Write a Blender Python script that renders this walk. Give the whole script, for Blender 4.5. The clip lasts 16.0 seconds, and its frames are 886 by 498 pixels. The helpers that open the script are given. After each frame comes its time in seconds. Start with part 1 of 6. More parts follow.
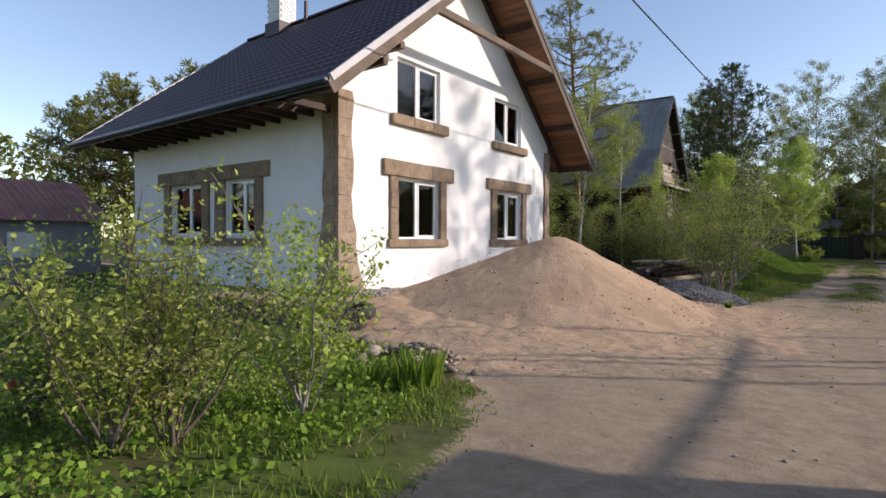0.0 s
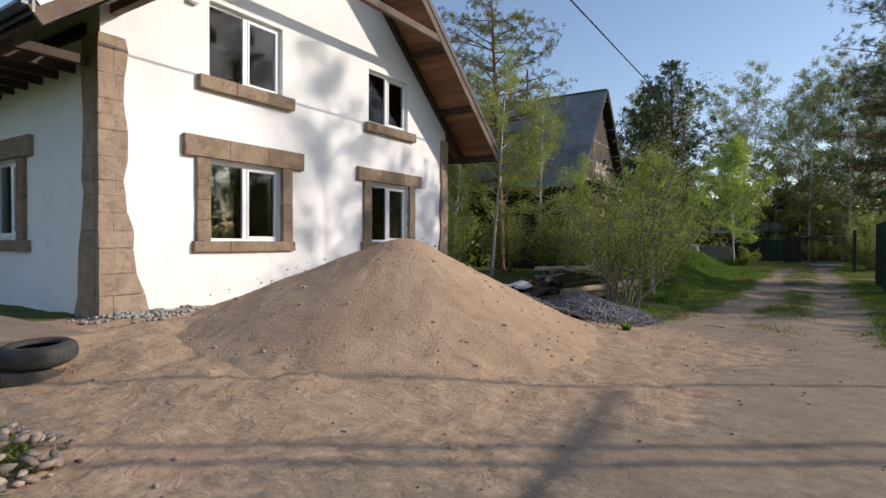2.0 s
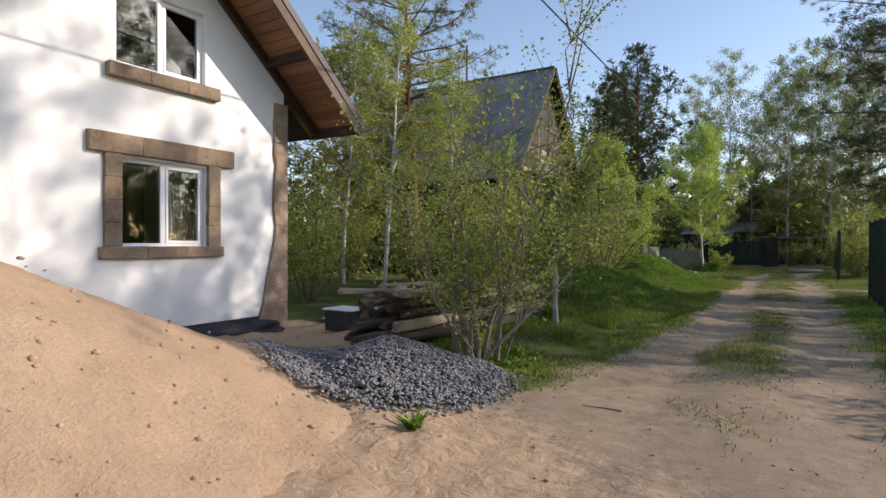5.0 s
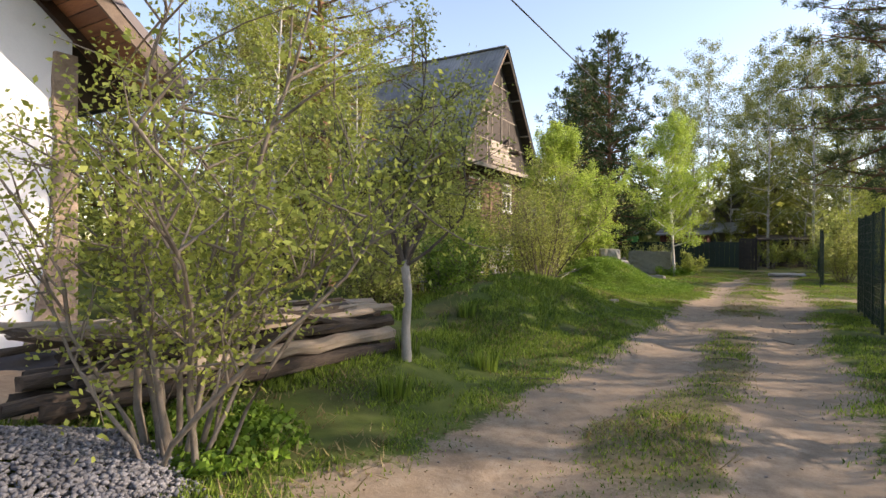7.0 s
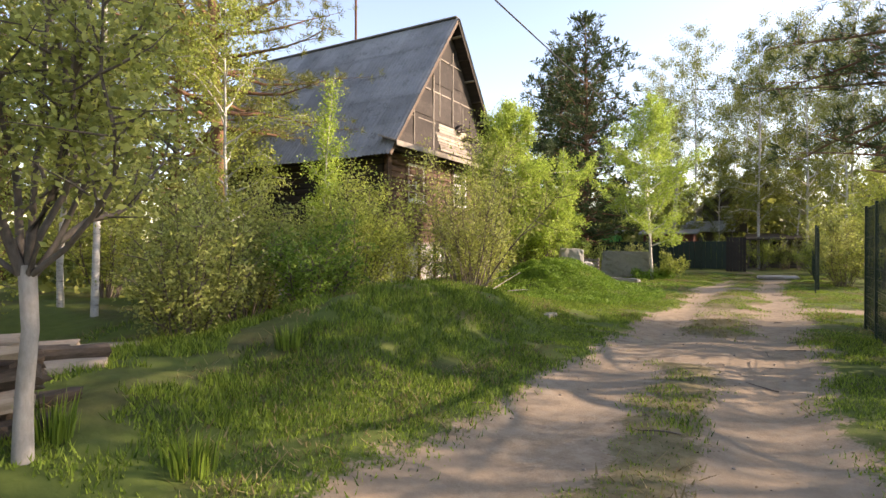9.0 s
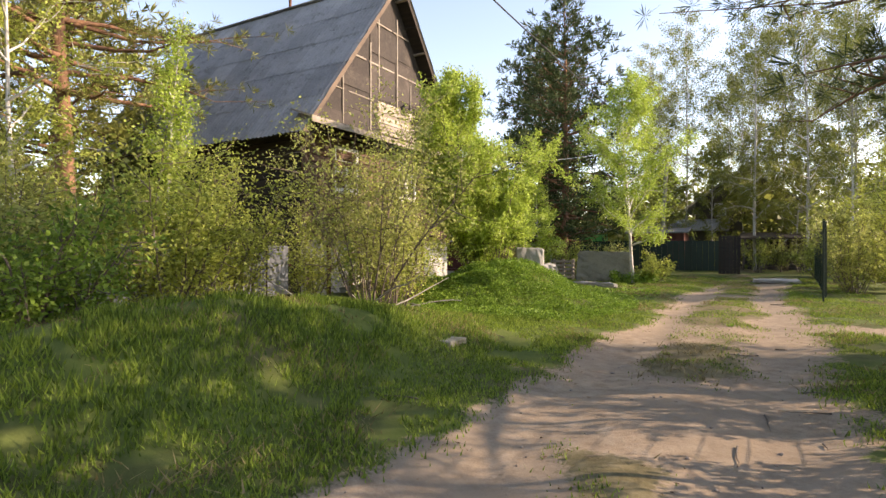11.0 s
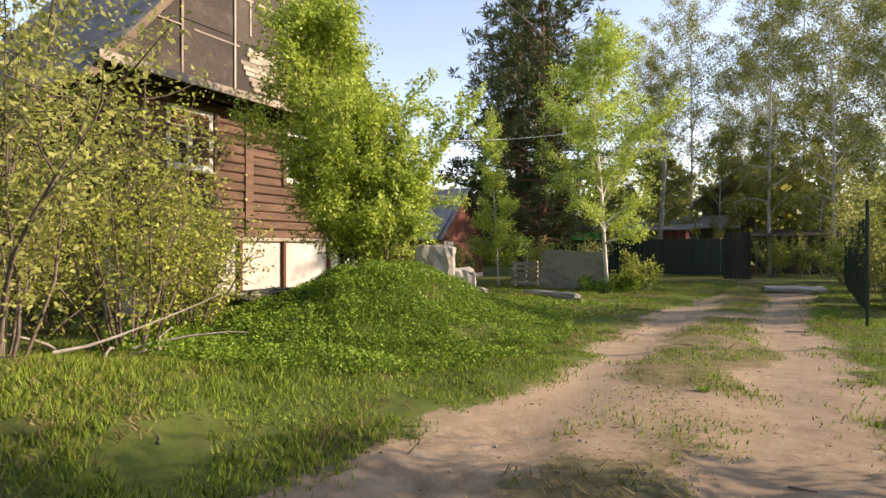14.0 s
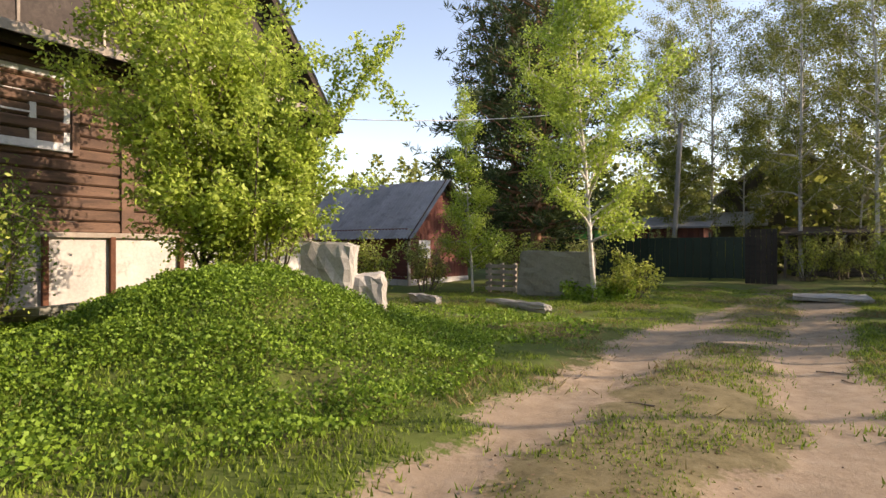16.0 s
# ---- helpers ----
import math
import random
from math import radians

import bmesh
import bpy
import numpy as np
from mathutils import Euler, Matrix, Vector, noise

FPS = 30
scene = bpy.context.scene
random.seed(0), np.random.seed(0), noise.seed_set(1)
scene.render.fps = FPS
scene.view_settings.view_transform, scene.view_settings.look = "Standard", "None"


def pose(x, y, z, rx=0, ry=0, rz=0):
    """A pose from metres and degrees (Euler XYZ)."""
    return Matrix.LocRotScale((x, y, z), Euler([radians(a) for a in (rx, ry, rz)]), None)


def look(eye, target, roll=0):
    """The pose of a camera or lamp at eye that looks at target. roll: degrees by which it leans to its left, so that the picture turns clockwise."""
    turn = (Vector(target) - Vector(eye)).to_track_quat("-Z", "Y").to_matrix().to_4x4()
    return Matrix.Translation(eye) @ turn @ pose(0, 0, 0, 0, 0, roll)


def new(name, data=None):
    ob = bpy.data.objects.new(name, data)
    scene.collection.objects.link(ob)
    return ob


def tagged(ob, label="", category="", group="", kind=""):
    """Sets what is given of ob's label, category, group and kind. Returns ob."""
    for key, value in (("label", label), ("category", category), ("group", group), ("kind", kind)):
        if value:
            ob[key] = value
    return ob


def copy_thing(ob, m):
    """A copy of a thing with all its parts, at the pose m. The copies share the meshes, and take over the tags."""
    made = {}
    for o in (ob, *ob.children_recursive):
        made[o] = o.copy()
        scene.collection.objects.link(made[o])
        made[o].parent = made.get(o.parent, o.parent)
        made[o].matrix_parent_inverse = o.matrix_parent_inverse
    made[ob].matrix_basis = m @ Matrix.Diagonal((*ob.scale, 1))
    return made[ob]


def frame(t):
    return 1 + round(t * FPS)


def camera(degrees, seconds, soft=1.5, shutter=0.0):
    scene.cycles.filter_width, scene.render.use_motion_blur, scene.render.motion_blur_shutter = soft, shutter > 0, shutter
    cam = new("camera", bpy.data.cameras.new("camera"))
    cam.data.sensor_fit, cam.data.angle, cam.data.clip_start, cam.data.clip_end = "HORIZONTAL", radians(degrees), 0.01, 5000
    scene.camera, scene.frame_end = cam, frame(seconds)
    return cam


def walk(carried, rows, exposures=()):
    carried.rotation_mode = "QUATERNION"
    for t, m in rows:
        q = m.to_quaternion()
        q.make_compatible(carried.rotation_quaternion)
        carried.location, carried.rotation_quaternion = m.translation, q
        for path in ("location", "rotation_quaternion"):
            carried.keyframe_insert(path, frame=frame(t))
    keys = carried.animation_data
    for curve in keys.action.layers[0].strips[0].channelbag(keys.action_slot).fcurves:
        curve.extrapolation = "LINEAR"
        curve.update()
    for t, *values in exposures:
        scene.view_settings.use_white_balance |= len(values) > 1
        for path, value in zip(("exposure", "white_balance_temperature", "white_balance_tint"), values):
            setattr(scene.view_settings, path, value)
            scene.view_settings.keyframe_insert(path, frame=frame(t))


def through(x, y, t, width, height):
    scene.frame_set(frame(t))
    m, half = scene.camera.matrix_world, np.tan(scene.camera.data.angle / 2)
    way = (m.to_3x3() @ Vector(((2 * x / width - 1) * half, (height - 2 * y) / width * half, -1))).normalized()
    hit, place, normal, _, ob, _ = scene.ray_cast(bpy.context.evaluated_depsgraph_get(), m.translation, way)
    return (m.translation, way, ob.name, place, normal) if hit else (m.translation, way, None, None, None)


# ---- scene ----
cam = camera(77.9, 16.0)
METRES, EYE, TILT, LEAN, TURN = 28.5, 1.43, 0.0, 0.0, 37.3
ROWS = [
    (0.0, 0.0, 0.0, 0.0, 0.0, -1.02, -0.26),
    (0.5, 0.0225, 0.0249, 0.0005, -1.18, -1.0, -0.25),
    (1.0, 0.0416, 0.05, -0.0, -2.11, -0.92, -0.29),
    (1.5, 0.0628, 0.0733, 0.0011, -3.87, -0.85, -0.29),
    (2.0, 0.0815, 0.0973, 0.0005, -4.19, -0.78, -0.3),
    (2.5, 0.1028, 0.1207, 0.0013, -4.17, -0.79, -0.28),
    (3.0, 0.1208, 0.1466, 0.001, -4.14, -0.77, -0.32),
    (5.5, 0.2217, 0.2713, 0.0026, -5.98, -0.57, -0.21),
    (6.0, 0.2436, 0.2959, 0.0022, -6.04, -0.52, -0.2),
    (6.5, 0.2652, 0.3184, 0.0028, -6.94, -0.48, -0.2),
    (7.0, 0.2862, 0.3422, 0.0024, -6.88, -0.43, -0.2),
    (7.5, 0.3076, 0.3645, 0.0022, -7.41, -0.38, -0.13),
    (8.0, 0.3279, 0.3885, 0.0006, -7.25, -0.37, -0.14),
    (8.5, 0.3486, 0.4119, 0.0, -7.61, -0.36, -0.04),
    (9.0, 0.3686, 0.437, 0.0005, -7.32, -0.3, -0.06),
    (11.5, 0.4638, 0.5605, -0.0026, -7.65, -0.16, -0.01),
    (12.0, 0.4849, 0.585, -0.0033, -7.51, -0.1, 0.01),
    (12.5, 0.5055, 0.6061, -0.003, -7.96, -0.06, 0.06),
    (13.0, 0.5255, 0.6299, -0.0035, -7.89, -0.05, 0.01),
    (13.5, 0.5437, 0.6532, -0.0037, -7.67, 0.02, 0.11),
    (14.0, 0.5614, 0.6792, -0.0045, -6.14, -0.03, 0.04),
    (14.5, 0.5798, 0.7021, -0.0046, -5.62, 0.01, 0.08),
    (15.0, 0.5995, 0.7258, -0.0047, -5.02, -0.0, 0.08),
    (15.5, 0.618, 0.7464, -0.0053, -4.84, 0.12, 0.13),
    (16.0, 0.6346, 0.7707, -0.0059, -3.58, 0.08, 0.09),
]
EXPOSURES = [(0.0, 0.42, 6500, 19), (3.0, 0.18, 6450, 15), (5.5, 0.76, 6850, 18), (9.0, 1.58, 7750, 23), (16.0, 1.24, 7950, 23)]
walk(cam, [(t, pose(0, 0, EYE, TILT, LEAN, TURN) @ pose(METRES * x, METRES * y, METRES * z, 90 + pitch, roll, yaw)) for t, x, y, z, yaw, pitch, roll in ROWS], EXPOSURES)

# ---- light ----
SUN_EL, SUN_AZ = 24.0, 29.0  # degrees above the ground; degrees from +x towards +y
sun_way = Vector((math.cos(radians(SUN_AZ)) * math.cos(radians(SUN_EL)), math.sin(radians(SUN_AZ)) * math.cos(radians(SUN_EL)), math.sin(radians(SUN_EL))))
world = bpy.data.worlds.new("world")
scene.world = world
world.use_nodes = True
wn = world.node_tree.nodes
sky = wn.new("ShaderNodeTexSky")
sky.sky_type, sky.sun_disc = "NISHITA", False
sky.sun_elevation, sky.sun_rotation = radians(SUN_EL), radians(90 - SUN_AZ)
sky.air_density, sky.dust_density = 1.0, 0.55
world.node_tree.links.new(sky.outputs["Color"], wn["Background"].inputs["Color"])
wn["Background"].inputs["Strength"].default_value = 0.15
lamp = bpy.data.lights.new("sun", "SUN")
lamp.energy, lamp.angle, lamp.color = 3.4, radians(0.5), (1.0, 0.9, 0.76)
sun_ob = new("sun", lamp)
sun_ob.matrix_world = look((40, 20, 30), Vector((40, 20, 30)) - sun_way)

# ---- materials ----
def nodes_of(name):
    m = bpy.data.materials.new(name)
    m.use_nodes = True
    t = m.node_tree
    return m, t.nodes, t.links, t.nodes["Principled BSDF"]


def ramp(n, l, fac, stops):
    r = n.new("ShaderNodeValToRGB")
    e = r.color_ramp.elements
    while len(e) < len(stops):
        e.new(0.5)
    for i, (p, c) in enumerate(stops):
        e[i].position, e[i].color = p, (*c, 1)
    l.new(fac, r.inputs[0])
    return r.outputs[0]


def noise_tex(n, l, vec, scale, detail=4, rough=0.6, dist=0.0):
    t = n.new("ShaderNodeTexNoise")
    t.inputs["Scale"].default_value, t.inputs["Detail"].default_value = scale, detail
    t.inputs["Roughness"].default_value, t.inputs["Distortion"].default_value = rough, dist
    l.new(vec, t.inputs["Vector"])
    return t.outputs["Fac"]


def mix(n, l, fac, a, b, kind="MIX"):
    x = n.new("ShaderNodeMix")
    x.data_type, x.blend_type = "RGBA", kind
    for s, v in ((0, fac), (6, a), (7, b)):
        if isinstance(v, (int, float)):
            x.inputs[s].default_value = v
        elif isinstance(v, tuple):
            x.inputs[s].default_value = (*v, 1)
        else:
            l.new(v, x.inputs[s])
    return x.outputs[2]


def maths(n, l, op, a, b=0.0, clamp=False):
    x = n.new("ShaderNodeMath")
    x.operation, x.use_clamp = op, clamp
    for s, v in ((0, a), (1, b)):
        if isinstance(v, (int, float)):
            x.inputs[s].default_value = v
        else:
            l.new(v, x.inputs[s])
    return x.outputs[0]


def coords(n, l, stretch=(1, 1, 1), local=False):
    """Position in metres: the world's, or the object's own."""
    if local:
        v = n.new("ShaderNodeTexCoord").outputs["Object"]
    else:
        v = n.new("ShaderNodeNewGeometry").outputs["Position"]
    m = n.new("ShaderNodeMapping")
    m.inputs["Scale"].default_value = stretch
    l.new(v, m.inputs["Vector"])
    return m.outputs[0]


def bump(n, l, bsdf, height, strength, dist):
    b = n.new("ShaderNodeBump")
    b.inputs["Strength"].default_value, b.inputs["Distance"].default_value = strength, dist
    l.new(height, b.inputs["Height"])
    l.new(b.outputs[0], bsdf.inputs["Normal"])


def surface(name, dark, light, coarse=1.2, fine=30.0, rough=0.85, relief=0.01, stretch=(1, 1, 1), stain=None, metal=0.0, vary=0.0, spec=0.4, local=False, strength=0.6, island=0.0):
    """A worn plain surface: broad patches, fine grain and relief; vary: how far single pieces differ."""
    m, n, l, b = nodes_of(name)
    v = coords(n, l, stretch, local)
    big = noise_tex(n, l, v, coarse, 5)
    small = noise_tex(n, l, v, fine, 5, 0.7)
    f = maths(n, l, "ADD", maths(n, l, "MULTIPLY", big, 0.6), maths(n, l, "MULTIPLY", small, 0.4))
    c = ramp(n, l, f, [(0.32, dark), (0.68, light)])
    if stain:
        s = noise_tex(n, l, v, coarse * 2.3, 6, 0.7, 0.4)
        c = mix(n, l, ramp(n, l, s, [(0.54, (0, 0, 0)), (0.72, (0.8, 0.8, 0.8))]), c, stain)
    if vary:
        r = n.new("ShaderNodeObjectInfo").outputs["Random"]
        k = maths(n, l, "ADD", maths(n, l, "MULTIPLY", r, 2 * vary), 1 - vary)
        h = n.new("ShaderNodeHueSaturation")
        l.new(k, h.inputs["Value"])
        l.new(c, h.inputs["Color"])
        c = h.outputs[0]
    if island:
        h = n.new("ShaderNodeHueSaturation")
        l.new(maths(n, l, "ADD", maths(n, l, "MULTIPLY", n.new("ShaderNodeNewGeometry").outputs["Random Per Island"], 2 * island), 1 - island), h.inputs["Value"])
        l.new(c, h.inputs["Color"])
        c = h.outputs[0]
    l.new(c, b.inputs["Base Color"])
    b.inputs["Roughness"].default_value, b.inputs["Metallic"].default_value = rough, metal
    b.inputs["Specular IOR Level"].default_value = spec
    bump(n, l, b, f, strength, relief)
    return m


def leaf_material(name, dark, light, through=0.4, gloss=0.2):
    """Leaves: each leaf has its own shade, and lets light through."""
    m, n, l, b = nodes_of(name)
    geo = n.new("ShaderNodeNewGeometry")
    c = ramp(n, l, geo.outputs["Random Per Island"], [(0.0, dark), (0.6, light), (1.0, tuple(min(1, k * 1.25) for k in light))])
    big = noise_tex(n, l, coords(n, l), 0.8, 3)
    c = mix(n, l, ramp(n, l, big, [(0.35, (0, 0, 0)), (0.7, (0.25, 0.25, 0.25))]), c, dark)
    l.new(c, b.inputs["Base Color"])
    b.inputs["Roughness"].default_value, b.inputs["Specular IOR Level"].default_value = 0.55, gloss
    t = n.new("ShaderNodeBsdfTranslucent")
    l.new(c, t.inputs["Color"])
    x = n.new("ShaderNodeMixShader")
    x.inputs[0].default_value = through
    l.new(b.outputs[0], x.inputs[1])
    l.new(t.outputs[0], x.inputs[2])
    l.new(x.outputs[0], n["Material Output"].inputs["Surface"])
    return m


def glass_material(name):
    m, n, l, b = nodes_of(name)
    f = n.new("ShaderNodeFresnel")
    f.inputs["IOR"].default_value = 1.7
    t = n.new("ShaderNodeBsdfTransparent")
    t.inputs["Color"].default_value = (0.75, 0.8, 0.78, 1)
    g = n.new("ShaderNodeBsdfGlossy")
    g.inputs["Roughness"].default_value = 0.01
    bp = n.new("ShaderNodeBump")
    bp.inputs["Strength"].default_value, bp.inputs["Distance"].default_value = 0.05, 0.02
    l.new(noise_tex(n, l, coords(n, l), 2.0, 1), bp.inputs["Height"])
    l.new(bp.outputs[0], g.inputs["Normal"])
    x = n.new("ShaderNodeMixShader")
    l.new(f.outputs[0], x.inputs[0])
    l.new(t.outputs[0], x.inputs[1])
    l.new(g.outputs[0], x.inputs[2])
    l.new(x.outputs[0], n["Material Output"].inputs["Surface"])
    return m


def ground_material():
    """Sand, trodden road, turf soil, mixed by the ground's own zones."""
    m, n, l, b = nodes_of("ground_soil")
    v = coords(n, l)
    def zone(name):
        a = n.new("ShaderNodeAttribute")
        a.attribute_name = name
        return a.outputs["Fac"]
    fine, mid, big = noise_tex(n, l, v, 45, 5, 0.75), noise_tex(n, l, v, 6, 5, 0.65), noise_tex(n, l, v, 0.7, 4)
    f = maths(n, l, "ADD", maths(n, l, "MULTIPLY", fine, 0.35), maths(n, l, "MULTIPLY", mid, 0.65))
    sand = ramp(n, l, f, [(0.3, (0.30, 0.20, 0.125)), (0.5, (0.40, 0.285, 0.185)), (0.7, (0.50, 0.375, 0.255))])
    road = ramp(n, l, f, [(0.3, (0.18, 0.135, 0.092)), (0.5, (0.3, 0.23, 0.158)), (0.7, (0.385, 0.32, 0.24))])
    road = mix(n, l, ramp(n, l, noise_tex(n, l, v, 1.9, 6, 0.72, 0.5), [(0.52, (0, 0, 0)), (0.68, (0.75, 0.75, 0.75))]), road, (0.17, 0.128, 0.088))
    road = mix(n, l, ramp(n, l, big, [(0.4, (0, 0, 0)), (0.65, (0.7, 0.7, 0.7))]), road, (0.27, 0.21, 0.148))
    soil = ramp(n, l, f, [(0.3, (0.04, 0.03, 0.016)), (0.52, (0.085, 0.075, 0.035)), (0.7, (0.14, 0.12, 0.065))])
    soil = mix(n, l, ramp(n, l, big, [(0.32, (0.1, 0.1, 0.1)), (0.54, (0.85, 0.85, 0.85))]), soil, mix(n, l, mid, (0.055, 0.085, 0.016), (0.12, 0.165, 0.034)))
    edge = maths(n, l, "ADD", maths(n, l, "MULTIPLY", maths(n, l, "SUBTRACT", mid, 0.5), 1.2), maths(n, l, "MULTIPLY", maths(n, l, "SUBTRACT", noise_tex(n, l, v, 22, 4, 0.7), 0.5), 1.1))
    def sharp(a):
        k = maths(n, l, "ADD", a, edge)
        return maths(n, l, "MULTIPLY", maths(n, l, "SUBTRACT", k, 0.38), 4.0, True)
    c = mix(n, l, sharp(zone("grassy")), mix(n, l, sharp(zone("sandy")), road, sand), soil)
    thin = ramp(n, l, f, [(0.3, (0.075, 0.06, 0.03)), (0.5, (0.16, 0.135, 0.07)), (0.7, (0.24, 0.2, 0.12))])
    c = mix(n, l, sharp(maths(n, l, "MULTIPLY", zone("worn"), 1.3)), c, thin)
    peb = n.new("ShaderNodeTexVoronoi")
    peb.inputs["Scale"].default_value = 28
    l.new(v, peb.inputs["Vector"])
    spots = ramp(n, l, peb.outputs["Distance"], [(0.08, (0.55, 0.55, 0.55)), (0.16, (0, 0, 0))])
    keep = ramp(n, l, noise_tex(n, l, v, 3.0, 3), [(0.5, (0, 0, 0)), (0.62, (1, 1, 1))])
    c = mix(n, l, mix(n, l, 1.0, spots, keep, "MULTIPLY"), c, (0.16, 0.14, 0.12))
    l.new(c, b.inputs["Base Color"])
    b.inputs["Roughness"].default_value, b.inputs["Specular IOR Level"].default_value = 0.95, 0.15
    dents = noise_tex(n, l, v, 7, 6, 0.6, 0.8)
    bump(n, l, b, maths(n, l, "ADD", maths(n, l, "MULTIPLY", f, 0.3), maths(n, l, "MULTIPLY", dents, maths(n, l, "ADD", maths(n, l, "MULTIPLY", zone("sandy"), 0.7), 0.14))), 1.0, 0.045)
    return m


STUCCO = surface("white_stucco", (0.74, 0.74, 0.73), (0.84, 0.84, 0.83), 0.6, 40, 0.9, 0.004, stain=(0.70, 0.70, 0.69), spec=0.2, strength=0.4)
TRIM = surface("moulded_brown_plaster", (0.15, 0.105, 0.072), (0.36, 0.275, 0.195), 2.5, 22, 0.9, 0.02, stain=(0.11, 0.085, 0.065), vary=0.1, spec=0.15)
QUOIN = surface("sandstone_plaster", (0.2, 0.145, 0.105), (0.42, 0.325, 0.24), 3.2, 16, 0.9, 0.05, stain=(0.17, 0.125, 0.095), vary=0.05, spec=0.15)
ROOF = surface("dark_metal_tile", (0.034, 0.022, 0.026), (0.055, 0.036, 0.04), 1.0, 20, 0.55, 0.002, spec=0.5)
GUTTER = surface("slate_blue_metal", (0.03, 0.037, 0.055), (0.05, 0.058, 0.08), 1.0, 20, 0.35, 0.002, spec=0.5)
CAPMETAL = surface("pale_edge_metal", (0.35, 0.33, 0.33), (0.5, 0.48, 0.47), 1.0, 20, 0.3, 0.002, spec=0.5)
BARGE = surface("weathered_board", (0.09, 0.062, 0.043), (0.2, 0.148, 0.108), 1.5, 20, 0.8, 0.006, stretch=(1, 1, 1), vary=0.1)
RAFTER = surface("dark_stained_timber", (0.025, 0.014, 0.009), (0.075, 0.04, 0.024), 2.0, 25, 0.7, 0.006, vary=0.15)
SOFFIT = surface("orange_brown_boarding", (0.13, 0.052, 0.024), (0.30, 0.14, 0.066), 1.6, 24, 0.6, 0.005, stretch=(0.3, 3, 3), stain=(0.12, 0.05, 0.025), vary=0.22)
PVC = surface("white_window_plastic", (0.76, 0.77, 0.78), (0.82, 0.83, 0.84), 3, 50, 0.35, 0.0005, spec=0.5)
GLASS = glass_material("window_glass")
# indoor dimness put into the colour of walls, floors and ceiling alike
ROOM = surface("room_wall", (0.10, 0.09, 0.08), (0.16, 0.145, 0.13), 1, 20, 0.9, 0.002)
CURTAIN = surface("pale_curtain", (0.45, 0.44, 0.4), (0.6, 0.58, 0.53), 2, 40, 0.9, 0.004)
BITUMEN = surface("black_bitumen", (0.012, 0.012, 0.014), (0.035, 0.035, 0.038), 2, 25, 0.6, 0.01)
CONCRETE = surface("weathered_concrete", (0.24, 0.225, 0.20), (0.45, 0.43, 0.39), 1.6, 24, 0.92, 0.02, stain=(0.16, 0.155, 0.12), vary=0.1, spec=0.2)
MOSSYCON = surface("mossy_concrete", (0.16, 0.155, 0.115), (0.32, 0.31, 0.25), 1.6, 24, 0.92, 0.02, stain=(0.09, 0.1, 0.05), spec=0.2)
SAND = surface("heaped_sand", (0.33, 0.225, 0.145), (0.50, 0.365, 0.245), 0.9, 26, 0.95, 0.05, stain=(0.36, 0.25, 0.165), spec=0.1, strength=1.0)
STEMBARK = surface("willow_bark", (0.10, 0.08, 0.06), (0.3, 0.255, 0.205), 6, 40, 0.9, 0.015, stretch=(1, 1, 0.4))
DIMWALL = surface("weathered_brown_wall", (0.05, 0.042, 0.034), (0.13, 0.11, 0.09), 1.5, 20, 0.9, 0.01)
GRAVEL = surface("crushed_grey_stone", (0.10, 0.10, 0.108), (0.27, 0.268, 0.275), 6, 60, 0.85, 0.01, spec=0.3, island=0.32)
STONE = surface("field_stone", (0.18, 0.14, 0.11), (0.42, 0.355, 0.295), 5, 35, 0.8, 0.015, stain=(0.3, 0.17, 0.09), vary=0.45, local=True)
TIMBER = surface("old_grey_timber", (0.03, 0.022, 0.017), (0.15, 0.115, 0.085), 1.2, 14, 0.9, 0.02, stretch=(7, 1.2, 7), stain=(0.025, 0.02, 0.016), vary=0.3, local=True)
PALEWOOD = surface("pale_sawn_wood", (0.24, 0.185, 0.13), (0.42, 0.35, 0.27), 1.2, 14, 0.85, 0.01, stretch=(7, 1.2, 7), vary=0.2, local=True)
RUBBER = surface("dusty_rubber", (0.02, 0.02, 0.021), (0.06, 0.056, 0.052), 3, 40, 0.75, 0.006)
SLATE = surface("grey_corrugated_sheet", (0.17, 0.17, 0.17), (0.31, 0.306, 0.3), 1.2, 18, 0.8, 0.006, stain=(0.1, 0.1, 0.092), vary=0.14, spec=0.3)
TARPAPER = surface("black_roofing_felt", (0.02, 0.017, 0.015), (0.075, 0.06, 0.05), 1.0, 16, 0.8, 0.012, stain=(0.11, 0.09, 0.075), vary=0.25, spec=0.3)
BATTEN = surface("bleached_batten", (0.2, 0.165, 0.13), (0.42, 0.37, 0.31), 3, 25, 0.9, 0.006, vary=0.3)
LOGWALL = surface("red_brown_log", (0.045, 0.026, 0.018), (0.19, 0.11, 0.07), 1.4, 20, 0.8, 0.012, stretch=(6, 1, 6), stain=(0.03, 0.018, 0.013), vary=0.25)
DARKLOG = surface("dark_brown_log", (0.014, 0.011, 0.009), (0.05, 0.036, 0.026), 1.4, 20, 0.85, 0.012, stretch=(1, 6, 6), vary=0.25)
PLASTER = surface("bleached_base_plaster", (0.34, 0.325, 0.3), (0.58, 0.56, 0.52), 1.1, 22, 0.9, 0.015, stain=(0.24, 0.215, 0.185), spec=0.2)
OLDPAINT = surface("peeling_white_paint", (0.5, 0.5, 0.49), (0.72, 0.72, 0.7), 5, 40, 0.6, 0.004, stain=(0.3, 0.27, 0.23))
GREYBOARD = surface("grey_fence_board", (0.13, 0.14, 0.155), (0.27, 0.285, 0.3), 1.5, 24, 0.85, 0.006, vary=0.12)
